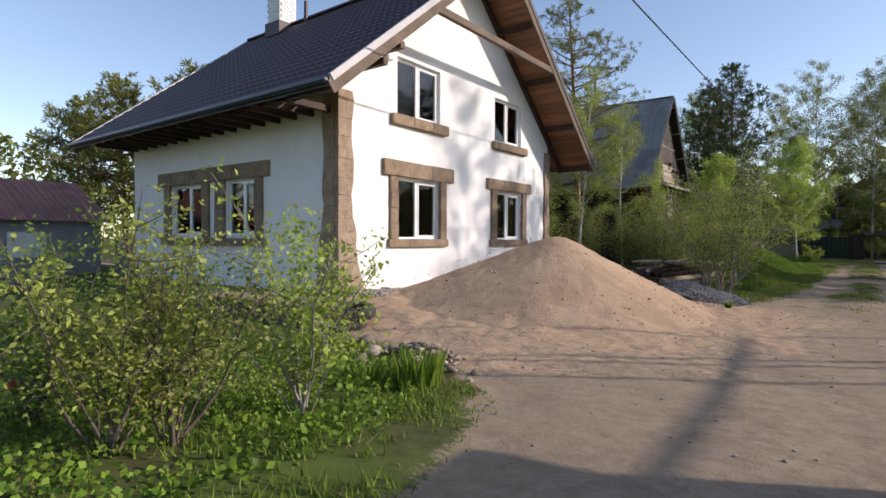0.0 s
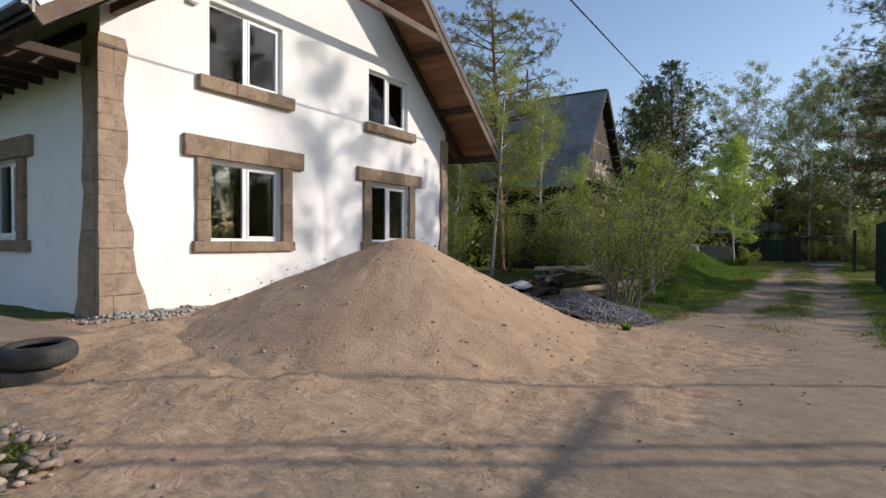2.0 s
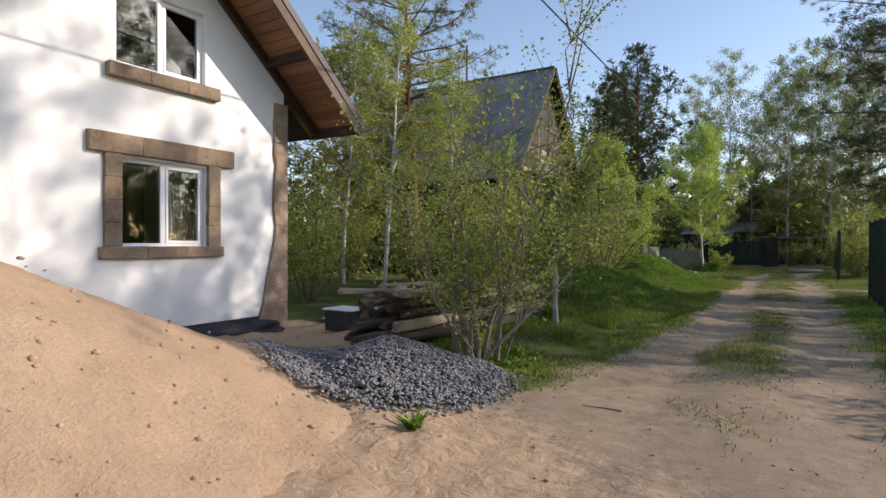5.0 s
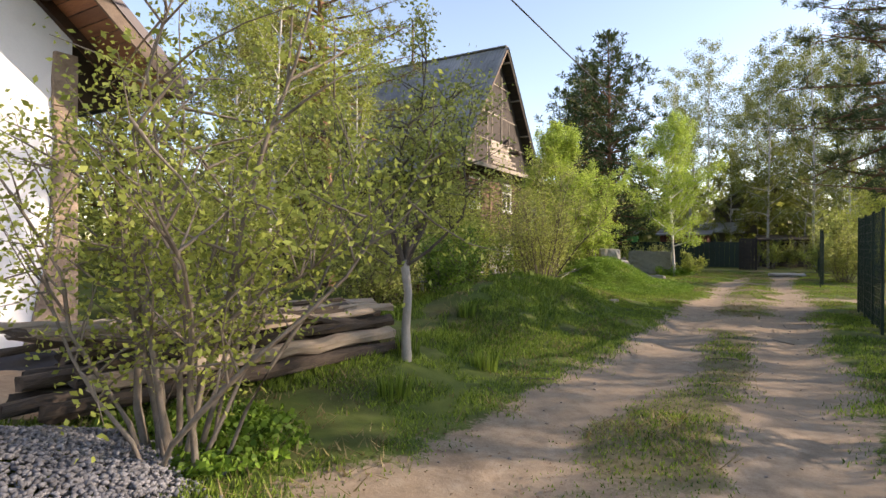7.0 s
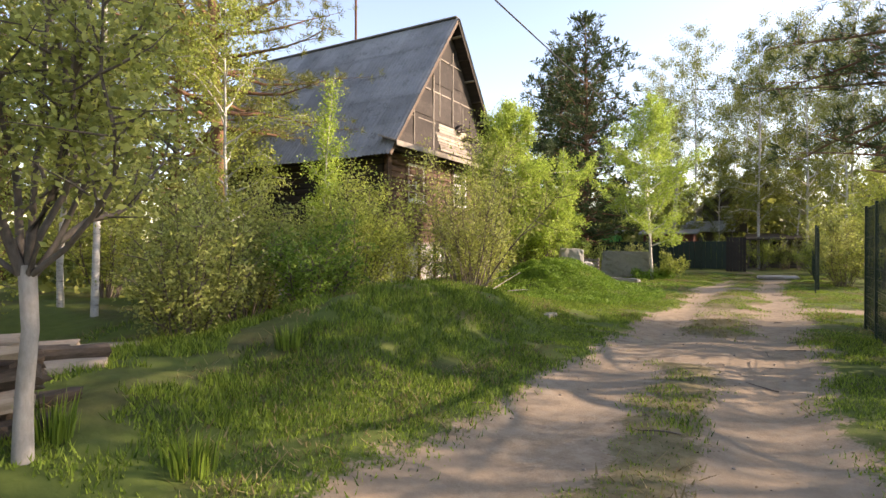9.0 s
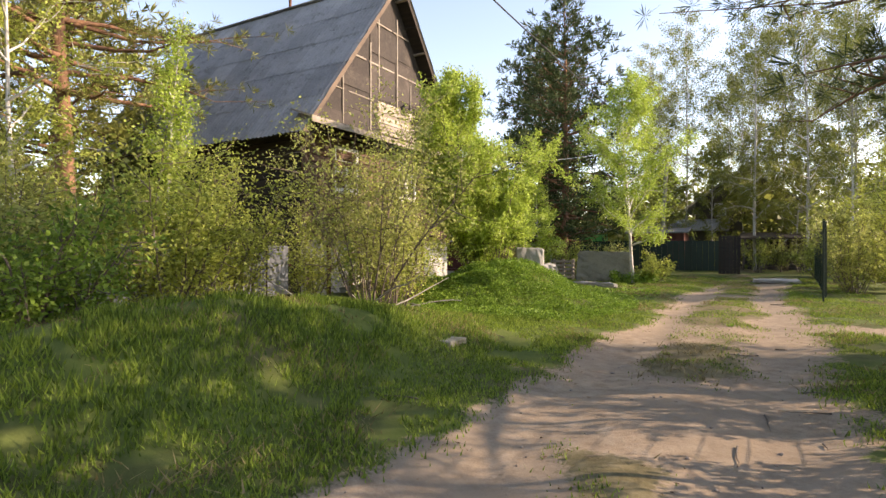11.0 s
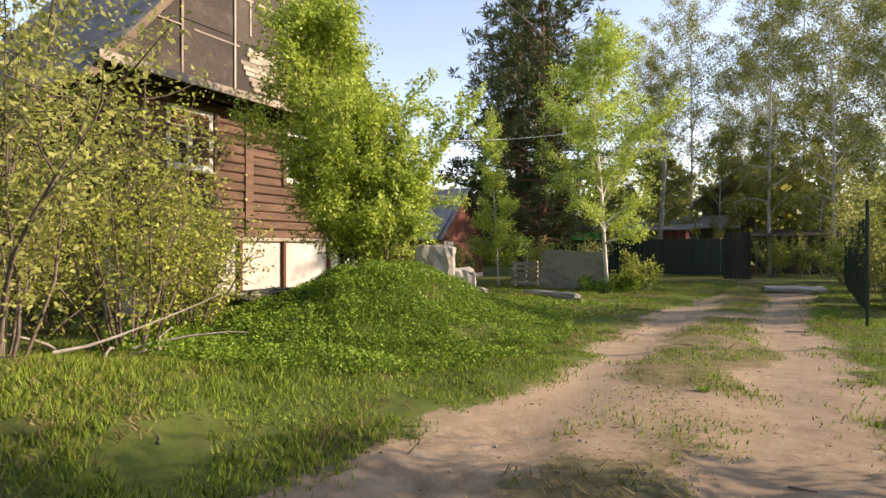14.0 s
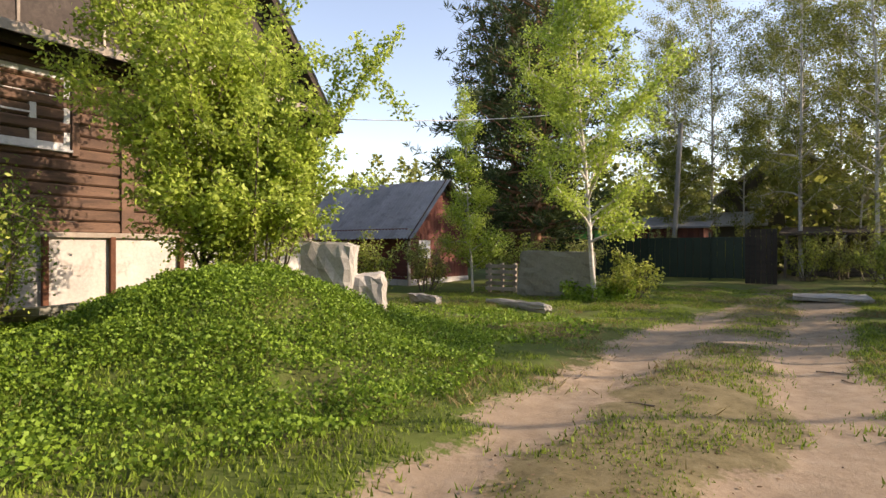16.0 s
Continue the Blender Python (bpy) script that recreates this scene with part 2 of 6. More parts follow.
GREENMETAL = surface("dark_green_paint", (0.006, 0.018, 0.012), (0.012, 0.032, 0.022), 2, 30, 0.45, 0.002)
RUST = surface("rusty_iron", (0.06, 0.022, 0.012), (0.17, 0.07, 0.035), 4, 40, 0.85, 0.006, vary=0.15)
RUSTROOF = surface("rusty_roof_sheet", (0.2, 0.085, 0.065), (0.36, 0.18, 0.14), 1.5, 20, 0.7, 0.004, vary=0.12)
BARK = surface("grey_bark", (0.06, 0.045, 0.035), (0.22, 0.18, 0.145), 5, 35, 0.9, 0.02, stretch=(1, 1, 0.3))
PINEBARK = surface("pine_bark", (0.07, 0.037, 0.022), (0.28, 0.15, 0.085), 4, 30, 0.9, 0.03, stretch=(1, 1, 0.35))
BIRCHBARK = surface("birch_bark", (0.3, 0.28, 0.25), (0.66, 0.64, 0.6), 3, 20, 0.8, 0.01, stretch=(1, 1, 3), stain=(0.04, 0.036, 0.03))
LIMEWASH = surface("pale_lime_bark", (0.16, 0.145, 0.125), (0.38, 0.36, 0.33), 4, 30, 0.9, 0.015, stretch=(1, 1, 0.5))
LEAF_YOUNG = leaf_material("young_leaf", (0.175, 0.21, 0.035), (0.42, 0.475, 0.105), 0.5, 0.35)
LEAF_BRIGHT = leaf_material("bright_leaf", (0.175, 0.27, 0.032), (0.43, 0.54, 0.1), 0.5, 0.45)
LEAF_OLIVE = leaf_material("olive_leaf", (0.165, 0.185, 0.045), (0.39, 0.425, 0.125), 0.5, 0.35)
LEAF_GREEN = leaf_material("fresh_leaf", (0.08, 0.155, 0.02), (0.2, 0.31, 0.045), 0.45, 0.35)
LEAF_GREY = leaf_material("greyish_leaf", (0.17, 0.2, 0.05), (0.38, 0.42, 0.12), 0.5, 0.35)
LEAF_FAR = leaf_material("birch_leaf", (0.115, 0.135, 0.03), (0.27, 0.295, 0.075), 0.4, 0.25)
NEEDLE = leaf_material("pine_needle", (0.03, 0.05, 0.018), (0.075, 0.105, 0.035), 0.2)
# sunlight put into the colour: a brighter, yellower copy of the pine needles
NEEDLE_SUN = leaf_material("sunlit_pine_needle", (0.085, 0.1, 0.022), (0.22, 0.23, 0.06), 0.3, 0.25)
GRASS = leaf_material("grass_blade", (0.045, 0.09, 0.012), (0.22, 0.305, 0.045), 0.35, 0.2)
DRYGRASS = leaf_material("dry_grass_blade", (0.14, 0.11, 0.045), (0.28, 0.23, 0.11), 0.3)
HERB = leaf_material("herb_leaf", (0.06, 0.13, 0.014), (0.2, 0.32, 0.04), 0.35, 0.25)
IRIS = leaf_material("iris_leaf", (0.08, 0.15, 0.015), (0.2, 0.3, 0.04), 0.35)
BLACKWIRE = surface("black_cable", (0.012, 0.012, 0.012), (0.03, 0.03, 0.03), 3, 40, 0.6, 0.001)
WHITEWIRE = surface("pale_cable", (0.45, 0.45, 0.45), (0.6, 0.6, 0.6), 3, 40, 0.6, 0.001)
PETAL = surface("red_petal", (0.45, 0.03, 0.03), (0.6, 0.06, 0.05), 10, 60, 0.6, 0.001)
SHEET = surface("white_tarpaulin", (0.6, 0.6, 0.62), (0.76, 0.76, 0.78), 2, 30, 0.5, 0.02)
REDPAINT = surface("faded_red_boards", (0.1, 0.03, 0.022), (0.18, 0.06, 0.043), 2, 24, 0.8, 0.006, vary=0.2)
TINROOF = surface("dull_tin_roof", (0.25, 0.26, 0.27), (0.38, 0.39, 0.4), 1.0, 20, 0.5, 0.003)
DULLBARK = surface("dark_apple_bark", (0.05, 0.042, 0.034), (0.17, 0.145, 0.12), 6, 40, 0.9, 0.015, stretch=(1, 1, 0.4))
LITTER = leaf_material("dead_leaf", (0.07, 0.04, 0.02), (0.2, 0.13, 0.075), 0.1)
GROUND = ground_material()

# ---- building helpers ----
def thing(name, label, category, group="", kind="", at=(0, 0, 0)):
    ob = new(name)
    ob.location = at
    return tagged(ob, label, category, group, kind)


def settle(ob, parent):
    if parent is not None:
        ob.parent = parent
        up, place = parent, Vector((0, 0, 0))
        while up is not None:
            place += up.location
            up = up.parent
        ob.location = -place
    return ob


def part(name, bm, material, parent=None, label="", smooth=False):
    """One mesh object out of a bmesh in world metres, under a thing or a part."""
    me = bpy.data.meshes.new(name)
    bmesh.ops.recalc_face_normals(bm, faces=bm.faces)
    bm.to_mesh(me)
    bm.free()
    if smooth:
        me.shade_smooth()
    me.materials.append(material)
    ob = settle(new(name, me), parent)
    return tagged(ob, label)


def raw(name, verts, faces, material, parent=None, label="", smooth=False):
    """One mesh object out of arrays of vertices and equal-sided faces, in world metres."""
    verts, faces = np.asarray(verts, np.float32), np.asarray(faces, np.int32)
    me = bpy.data.meshes.new(name)
    k = faces.shape[1]
    me.vertices.add(len(verts))
    me.vertices.foreach_set("co", verts.ravel())
    me.loops.add(faces.size)
    me.loops.foreach_set("vertex_index", faces.ravel())
    me.polygons.add(len(faces))
    me.polygons.foreach_set("loop_start", np.arange(0, faces.size, k, dtype=np.int32))
    if smooth:
        me.polygons.foreach_set("use_smooth", np.ones(len(faces), bool))
    me.update(calc_edges=True)
    me.materials.append(material)
    ob = settle(new(name, me), parent)
    return tagged(ob, label)


def box(bm, x0, x1, y0, y1, z0, z1, bevel=0.0, rough=0.0, rng=random):
    vs = [bm.verts.new((x, y, z)) for x in (x0, x1) for y in (y0, y1) for z in (z0, z1)]
    fs = [bm.faces.new([vs[i] for i in q]) for q in ((0, 1, 3, 2), (4, 6, 7, 5), (0, 4, 5, 1), (2, 3, 7, 6), (0, 2, 6, 4), (1, 5, 7, 3))]
    if rough:
        for v in vs:
            v.co += Vector((rng.uniform(-rough, rough), rng.uniform(-rough, rough), rng.uniform(-rough, rough)))
    if bevel:
        bmesh.ops.bevel(bm, geom=list({e for f in fs for e in f.edges}), offset=bevel, segments=1, affect="EDGES")
    return bm


def one_box(*a, **k):
    return box(bmesh.new(), *a, **k)


def beam(bm, p, q, w, h, up=(0, 0, 1), bevel=0.0):
    """A squared timber from p to q, w wide and h deep."""
    p, q, up = Vector(p), Vector(q), Vector(up)
    d = (q - p).normalized()
    s = d.cross(up).normalized() * w / 2
    u = s.cross(d).normalized() * h / 2
    vs = [bm.verts.new(e + a * s + b * u) for e in (p, q) for a, b in ((-1, -1), (1, -1), (1, 1), (-1, 1))]
    fs = [bm.faces.new([vs[i] for i in f]) for f in ((0, 1, 2, 3), (7, 6, 5, 4), (0, 4, 5, 1), (1, 5, 6, 2), (2, 6, 7, 3), (3, 7, 4, 0))]
    if bevel:
        bmesh.ops.bevel(bm, geom=list({e for f in fs for e in f.edges}), offset=bevel, segments=1, affect="EDGES")
    return bm


def one_beam(*a, **k):
    return beam(bmesh.new(), *a, **k)


def lattice(x, y, scale, seed=0):
    """Smooth random heights, -1 to 1."""
    x, y = np.asarray(x, float) / scale, np.asarray(y, float) / scale
    table = np.random.RandomState(seed + 11).uniform(-1, 1, (256, 256))
    i, j = np.floor(x).astype(int), np.floor(y).astype(int)
    u, v = x - i, y - j
    u, v = u * u * (3 - 2 * u), v * v * (3 - 2 * v)
    a, b = table[i % 256, j % 256], table[(i + 1) % 256, j % 256]
    c, d = table[i % 256, (j + 1) % 256], table[(i + 1) % 256, (j + 1) % 256]
    return (a * (1 - u) + b * u) * (1 - v) + (c * (1 - u) + d * u) * v


def tubes(paths, sides=5):
    """Tapered tubes along paths of (points, radii), as vertices and quads."""
    vs, fs, off = [], [], 0
    ang = np.arange(sides) * 2 * np.pi / sides
    for pts, rad in paths:
        pts, rad = np.asarray(pts, float), np.asarray(rad, float)
        d = np.gradient(pts, axis=0)
        d /= np.linalg.norm(d, axis=1)[:, None] + 1e-9
        ref = np.where(np.abs(d[:, 2:3]) > 0.9, np.array([[1.0, 0, 0]]), np.array([[0, 0, 1.0]]))
        a = np.cross(d, ref)
        a /= np.linalg.norm(a, axis=1)[:, None] + 1e-9
        b = np.cross(d, a)
        ring = pts[:, None] + rad[:, None, None] * (np.cos(ang)[None, :, None] * a[:, None] + np.sin(ang)[None, :, None] * b[:, None])
        vs.append(ring.reshape(-1, 3))
        n = len(pts)
        i = np.arange(n - 1)[:, None] * sides + np.arange(sides)[None]
        j = np.arange(n - 1)[:, None] * sides + (np.arange(sides)[None] + 1) % sides
        fs.append(np.stack([i, j, j + sides, i + sides], -1).reshape(-1, 4) + off)
        off += n * sides
    return np.concatenate(vs), np.concatenate(fs)


def leaves(points, size, rs, droop=0.3, narrow=0.55, vary=0.35):
    """A folded leaf at each point: four corners, long along its own way."""
    n = len(points)
    d = rs.normal(size=(n, 3))
    d[:, 2] = d[:, 2] * 0.7 - droop
    d /= np.linalg.norm(d, axis=1)[:, None]
    s = np.cross(d, rs.normal(size=(n, 3)))
    s /= np.linalg.norm(s, axis=1)[:, None] + 1e-9
    k = np.cross(d, s)
    L = (size * rs.uniform(1 - vary, 1 + vary, n))[:, None]
    mid = points + d * L * 0.5
    v = np.stack([points, mid + s * L * narrow / 2 + k * L * 0.1, points + d * L, mid - s * L * narrow / 2 + k * L * 0.1], 1).reshape(-1, 3)
    f = np.arange(4 * n).reshape(-1, 4)
    return v, f


def wander(p, d, length, steps, bend, rs, lift=0.0):
    """A branch's line from p along d."""
    pts, p, d = [np.array(p, float)], np.array(p, float), np.array(d, float)
    for _ in range(steps):
        d = d + rs.normal(size=3) * bend
        d[2] += lift
        d /= np.linalg.norm(d)
        p = p + d * length / steps
        pts.append(p)
    return np.array(pts)


def along(pts, t):
    """Points at fractions t of a line."""
    k = np.clip(np.asarray(t) * (len(pts) - 1), 0, len(pts) - 1.001)
    i = k.astype(int)
    return pts[i] + (pts[i + 1] - pts[i]) * (k - i)[:, None]


def plant(name, label, at, wood, foliage, bark, leaf, category="tree", group="", stem="trunk", crown="crown", turn=0.0, sides=5):
    """A plant at its place from lines of wood and leaf corners, both round its own foot."""
    ob = thing(name, label, category, group, at=at)
    for nm, (v, f), m in ((stem, tubes(wood, sides), bark), (crown, foliage, leaf)):
        me_ob = raw(nm, v, f, m, None, smooth=nm == stem)
        me_ob.parent = ob
    ob.rotation_euler = (0, 0, radians(turn))
    return ob


def tree_lines(height, spread, rs, trunk_r=0.09, first=0.3, limbs=14, rise=0.6, droop=0.0, twig=5, fork=0.0, lean=0.03, shape="egg"):
    """Trunk, limbs and twigs of a broadleaf tree, and the points where its leaves sit."""
    trunk = wander((0, 0, 0), (rs.normal() * 0.05, rs.normal() * 0.05, 1), height, 9, lean, rs, 0.12)
    wood = [(trunk, np.linspace(trunk_r, trunk_r * 0.12, len(trunk)))]
    tips = []
    for i in range(limbs):
        t = first + (0.97 - first) * (i + rs.uniform(0, 0.8)) / limbs
        p = along(trunk, [t])[0]
        a = i * 2.4 + rs.normal() * 0.4
        u = (t - first) / (1 - first)
        reach = {"egg": math.sin(math.pi * min(1, 0.22 + 0.74 * u)), "cone": 1.02 - u * 0.92, "vase": 0.35 + 0.65 * math.sin(math.pi * min(1, 0.15 + 0.6 * u))}[shape]
        ln = spread * max(0.15, reach) * rs.uniform(0.75, 1.15)
        limb = wander(p, (math.cos(a), math.sin(a), rise + 0.5 * u), ln, 5, 0.16, rs, 0.02 - droop * 0.2)
        r0 = trunk_r * (1 - t) * 0.6 + 0.006
        wood.append((limb, np.linspace(r0, 0.004, len(limb))))
        tips.append((limb, ln))
        for _ in range(twig):
            q = along(limb, [rs.uniform(0.3, 1.0)])[0]
            dd = limb[-1] - limb[0]
            dd = dd / np.linalg.norm(dd) + rs.normal(size=3) * 0.7
            dd[2] -= droop
            tw = wander(q, dd, ln * rs.uniform(0.25, 0.5), 3, 0.2, rs, -droop * 0.3)
            wood.append((tw, np.linspace(r0 * 0.4 + 0.002, 0.002, len(tw))))
            tips.append((tw, ln * 0.4))
    return wood, tips


def leaf_points(tips, count, rs, scatter=0.1, low=0.25):
    w = np.array([ln for _, ln in tips])
    pick = rs.choice(len(tips), count, p=w / w.sum())
    n = np.bincount(pick, minlength=len(tips))
    out = [along(tips[i][0], rs.uniform(low, 1.03, k)) for i, k in enumerate(n) if k]
    p = np.concatenate(out)
    return p + rs.normal(size=p.shape) * scatter


def shrub_lines(height, spread, rs, stems=14, r0=0.02, twigs=7, base=0.25, bend=0.08, lift=0.03):
    """Many stems fanning from one foot."""
    wood, tips = [], []
    for i in range(stems):
        a, k = i * 2.4 + rs.normal() * 0.3, math.sqrt((i + 0.5) / stems)
        h = height * rs.uniform(0.6, 1.05) * (1 - 0.3 * k)
        d = (math.cos(a) * k * spread / height, math.sin(a) * k * spread / height, 1)
        foot = (math.cos(a) * base * k, math.sin(a) * base * k, -0.05)
        st = wander(foot, d, h * math.hypot(1, k * spread / height), 8, bend, rs, lift)
        r = r0 * rs.uniform(0.6, 1.3)
        wood.append((st, np.linspace(r, 0.003, len(st))))
        tips.append((st, h * 0.8))
        for _ in range(twigs):
            q = along(st, [rs.uniform(0.25, 0.95)])[0]
            dd = rs.normal(size=3) * 0.8 + np.array(d) * 0.8
            ln = h * rs.uniform(0.15, 0.32)
            tw = wander(q, dd, ln, 3, 0.15, rs, 0.05)
            wood.append((tw, np.linspace(r * 0.4, 0.002, len(tw))))
            tips.append((tw, ln))
    return wood, tips


def needles(points, ways, size, rs, blades=12, thin=0.08):
    """A tuft of thin needles at each point, as triangles kept as quads."""
    n = len(points)
    p, w = np.repeat(points, blades, 0), np.repeat(ways, blades, 0)
    d = w * 0.7 + rs.normal(size=(n * blades, 3)) * 0.75
    d /= np.linalg.norm(d, axis=1)[:, None]
    s = np.cross(d, rs.normal(size=d.shape))
    s /= np.linalg.norm(s, axis=1)[:, None] + 1e-9
    L = (size * rs.uniform(0.6, 1.2, n * blades))[:, None]
    v = np.stack([p - s * L * thin * 0.8, p + d * L * 0.6 - s * L * thin, p + d * L, p + d * L * 0.6 + s * L * thin], 1).reshape(-1, 3)
    return v, np.arange(len(v)).reshape(-1, 4)


def pine_lines(height, spread, rs, trunk_r=0.2, first=0.35, whorls=16, per=5, tuft=0.3, step=0.5, blades=12, shape="pine", thin=0.08):
    trunk = wander((0, 0, 0), (rs.normal() * 0.03, rs.normal() * 0.03, 1), height, 10, 0.015, rs, 0.1)
    wood, at, way = [(trunk, np.linspace(trunk_r, 0.02, len(trunk)))], [], []
    for i in range(whorls):
        u = (i + 0.3) / whorls
        t = first + (0.98 - first) * u
        p0 = along(trunk, [t])[0]
        for k in range(per):
            a = k * 2 * math.pi / per + i * 0.9 + rs.normal() * 0.25
            reach = (1.05 - u) ** 0.75 if shape == "spruce" else math.sin(math.pi * min(1, 0.3 + 0.68 * u)) ** 0.8
            ln = spread * max(0.12, reach) * rs.uniform(0.6, 1.2)
            lift = 0.5 * u - 0.1 if shape == "pine" else -0.25 + 0.4 * u
            br = wander(p0 + np.array([0, 0, rs.normal() * 0.15]), (math.cos(a), math.sin(a), lift), ln, 5, 0.12, rs, 0.05)
            wood.append((br, np.linspace(trunk_r * 0.3 * (1 - u) + 0.012, 0.006, len(br))))
            m = max(2, int(ln / step))
            for q in range(m):
                f = 0.35 + 0.68 * (q + rs.uniform()) / m
                c = along(br, [min(f, 1)])[0]
                side = rs.normal(size=3) * 0.16 * ln
                side[2] = abs(side[2]) * 0.4 - 0.02
                tip = c + side
                wood.append((np.array([c, (c + tip) / 2, tip]), np.array([0.01, 0.007, 0.004])))
                for e in range(3):
                    at.append(c + side * (0.55 + 0.3 * e) + rs.normal(size=3) * 0.07)
                    dd = side + (br[-1] - br[0]) * 0.4
                    way.append(dd / (np.linalg.norm(dd) + 1e-9) + np.array([0, 0, 0.4]))
    at, way = np.array(at), np.array(way)
    return wood, needles(at, way, tuft, rs, blades, thin)

# ---- ground ----
def step_up(a, x0, x1):
    t = np.clip((a - x0) / (x1 - x0), 0, 1)
    return t * t * (3 - 2 * t)


EDGE_LEFT = ((-60, 0, 2.0, 3.3, 4.3, 5.2, 5.6, 12.2, 12.8, 14.4, 18.0, 22.6, 28.0, 30.0, 34.0, 38.0, 44.0, 46.5, 300),
             (-2.0, -2.0, -2.05, -2.35, -2.9, -4.2, -9.0, -9.0, -2.4, -1.9, -1.42, -1.12, -1.28, -0.98, -1.05, -0.85, -0.2, 3.0, 3.0))
EDGE_RIGHT = ((-60, 0, 12.0, 13.5, 17.0, 21.0, 26.5, 30.0, 36.0, 42.0, 45.0, 300), (3.0, 3.0, 2.2, 1.15, 1.3, 1.47, 1.5, 1.6, 1.55, 1.7, 1.8, 1.8))


def heap_r(x, y):
    """Distance from the sand heap's top, 1 at its foot."""
    dx, dy = x + 4.95, y - 10.35
    return np.sqrt((dx / np.where(dx < 0, 4.4, 3.0)) ** 2 + (dy / np.where(dy > 0, 3.6, 3.35)) ** 2)


def zones(x, y, apart=False):
    """How grassy and how sandy the ground is at x, y."""
    x, y = np.asarray(x, float), np.asarray(y, float)
    wob = lattice(x, y, 0.9, 3) * 0.2 + lattice(x, y, 0.3, 4) * 0.13 + lattice(x, y, 0.12, 14) * 0.07
    left = step_up(np.interp(y, *EDGE_LEFT) - x + wob, -0.3, 0.34)
    right = step_up(x - np.interp(y, *EDGE_RIGHT) + wob, -0.3, 0.34)
    yard = step_up(-x - 4.4 + wob, 0, 0.8) * step_up(18.2 - y + wob * 2, 0, 1.0) * step_up(y, 10.5, 11.5)
    left = left * (1 - yard)
    side_path = step_up(0.62 - np.abs(y - 31.0 - 0.12 * (x - 1.5)) + wob, -0.2, 0.3) * step_up(x, 0.8, 1.6)
    right = right * (1 - 0.9 * side_path)
    mid_w = np.interp(y, (13.4, 14.6, 17.0, 20.0, 24.0, 27.0, 29.0, 33.0, 45.0), (0.0, 0.34, 0.42, 0.27, 0.33, 0.42, 0.5, 0.55, 0.45))
    mid_x = np.interp(y, (13, 17, 20, 26, 34, 45), (0.02, -0.12, 0.16, 0.08, 0.35, 0.3))
    patch = step_up(lattice(x, y, 1.6, 9) + 0.55, -0.2, 0.5)
    mid = step_up(mid_w - np.abs(x - mid_x) + wob, -0.25, 0.3) * patch * 0.95
    mid = np.where(y < 13.3, 0, mid)
    grassy = np.maximum(left, right) if apart else np.maximum(np.maximum(left, right), mid)
    sandy = step_up(1.9 - heap_r(x, y) + lattice(x, y, 1.3, 5) * 0.2 + wob * 0.3, 0.0, 0.75) * step_up(14.2 - y, 0, 1.5)
    return (grassy, np.maximum(sandy, 0.85 * yard), mid) if apart else (grassy, np.maximum(sandy, 0.85 * yard))


def height(x, y):
    x, y = np.asarray(x, float), np.asarray(y, float)
    g, s = zones(x, y)
    z = lattice(x, y, 3.0, 1) * 0.035 + lattice(x, y, 0.5, 2) * 0.012
    z = z + g * (0.03 + lattice(x, y, 0.35, 6) * 0.02)
    z = z + s * (lattice(x * 1.6 + y * 0.5, y, 0.24, 7) * 0.022 + lattice(x, y, 0.12, 8) * 0.011)
    rut = np.exp(-((x + 0.65) / 0.35) ** 2) + np.exp(-((x - 0.95) / 0.35) ** 2)
    z = z - 0.035 * rut * step_up(y, 11, 15)
    z = z + 0.62 * np.exp(-(((x + 3.9) / 1.25) ** 2 + ((y - 23.2) / 3.6) ** 2))
    z = z + 0.8 * np.exp(-(((x + 4.5) / 1.5) ** 2 + ((y - 32.5) / 2.0) ** 2) ** 1.25)
    z = z + 0.35 * np.exp(-(((x + 7.2) / 2.2) ** 2 + ((y - 33.5) / 2.6) ** 2))
    z = z - 0.3 * np.exp(-(((x + 3.5) / 1.0) ** 2 + ((y - 20.0) / 0.95) ** 2))
    z = z + 0.09 * step_up(1.5 - heap_r(x, y), 0.0, 0.6) * (1 + 0.5 * lattice(x, y, 0.55, 27)) * step_up(-x, 1.4, 3.0)
    z = z + np.interp(y, (5.6, 7.0, 9.0, 13.0, 16.5, 18.0, 21.0), (0.0, 0.22, 0.22, 0.0, -0.26, -0.22, 0.0)) * step_up(-x, 4.6, 8.2)
    z = z + 0.2 * step_up(-x, 2.0, 3.4) * step_up(y, 15.0, 18.5) * step_up(30 - y, 0, 4) * np.maximum(step_up(x, -7.5, -5.5), step_up(y, 19.0, 22.0))
    return z


def graded(lo, hi, fine, far):
    a = np.arange(lo, hi + fine / 2, fine)
    out = [fine * 1.35 ** k for k in range(1, 60)]
    run = np.cumsum(out)
    run = run[run < far]
    return np.concatenate([lo - run[::-1], a, hi + run])


gx, gy = graded(-10.0, 3.0, 0.075, 1500), graded(-0.5, 44.0, 0.085, 1500)
GX, GY = np.meshgrid(gx, gy, indexing="ij")
GZ = height(GX, GY)
gi = np.arange(len(gx) - 1)[:, None] * len(gy) + np.arange(len(gy) - 1)[None]
ground = raw("ground", np.stack([GX, GY, GZ], -1).reshape(-1, 3), np.stack([gi, gi + len(gy), gi + len(gy) + 1, gi + 1], -1).reshape(-1, 4), GROUND, smooth=True)
tagged(ground, "sandy village track with grassy verges and trodden sand", "ground", kind="structure")
gg, gs, gm = zones(GX, GY, True)
for zone_name, zone in (("grassy", gg), ("sandy", gs), ("worn", gm)):
    at = ground.data.attributes.new(zone_name, "FLOAT", "POINT")
    at.data.foreach_set("value", zone.ravel().astype(np.float32))


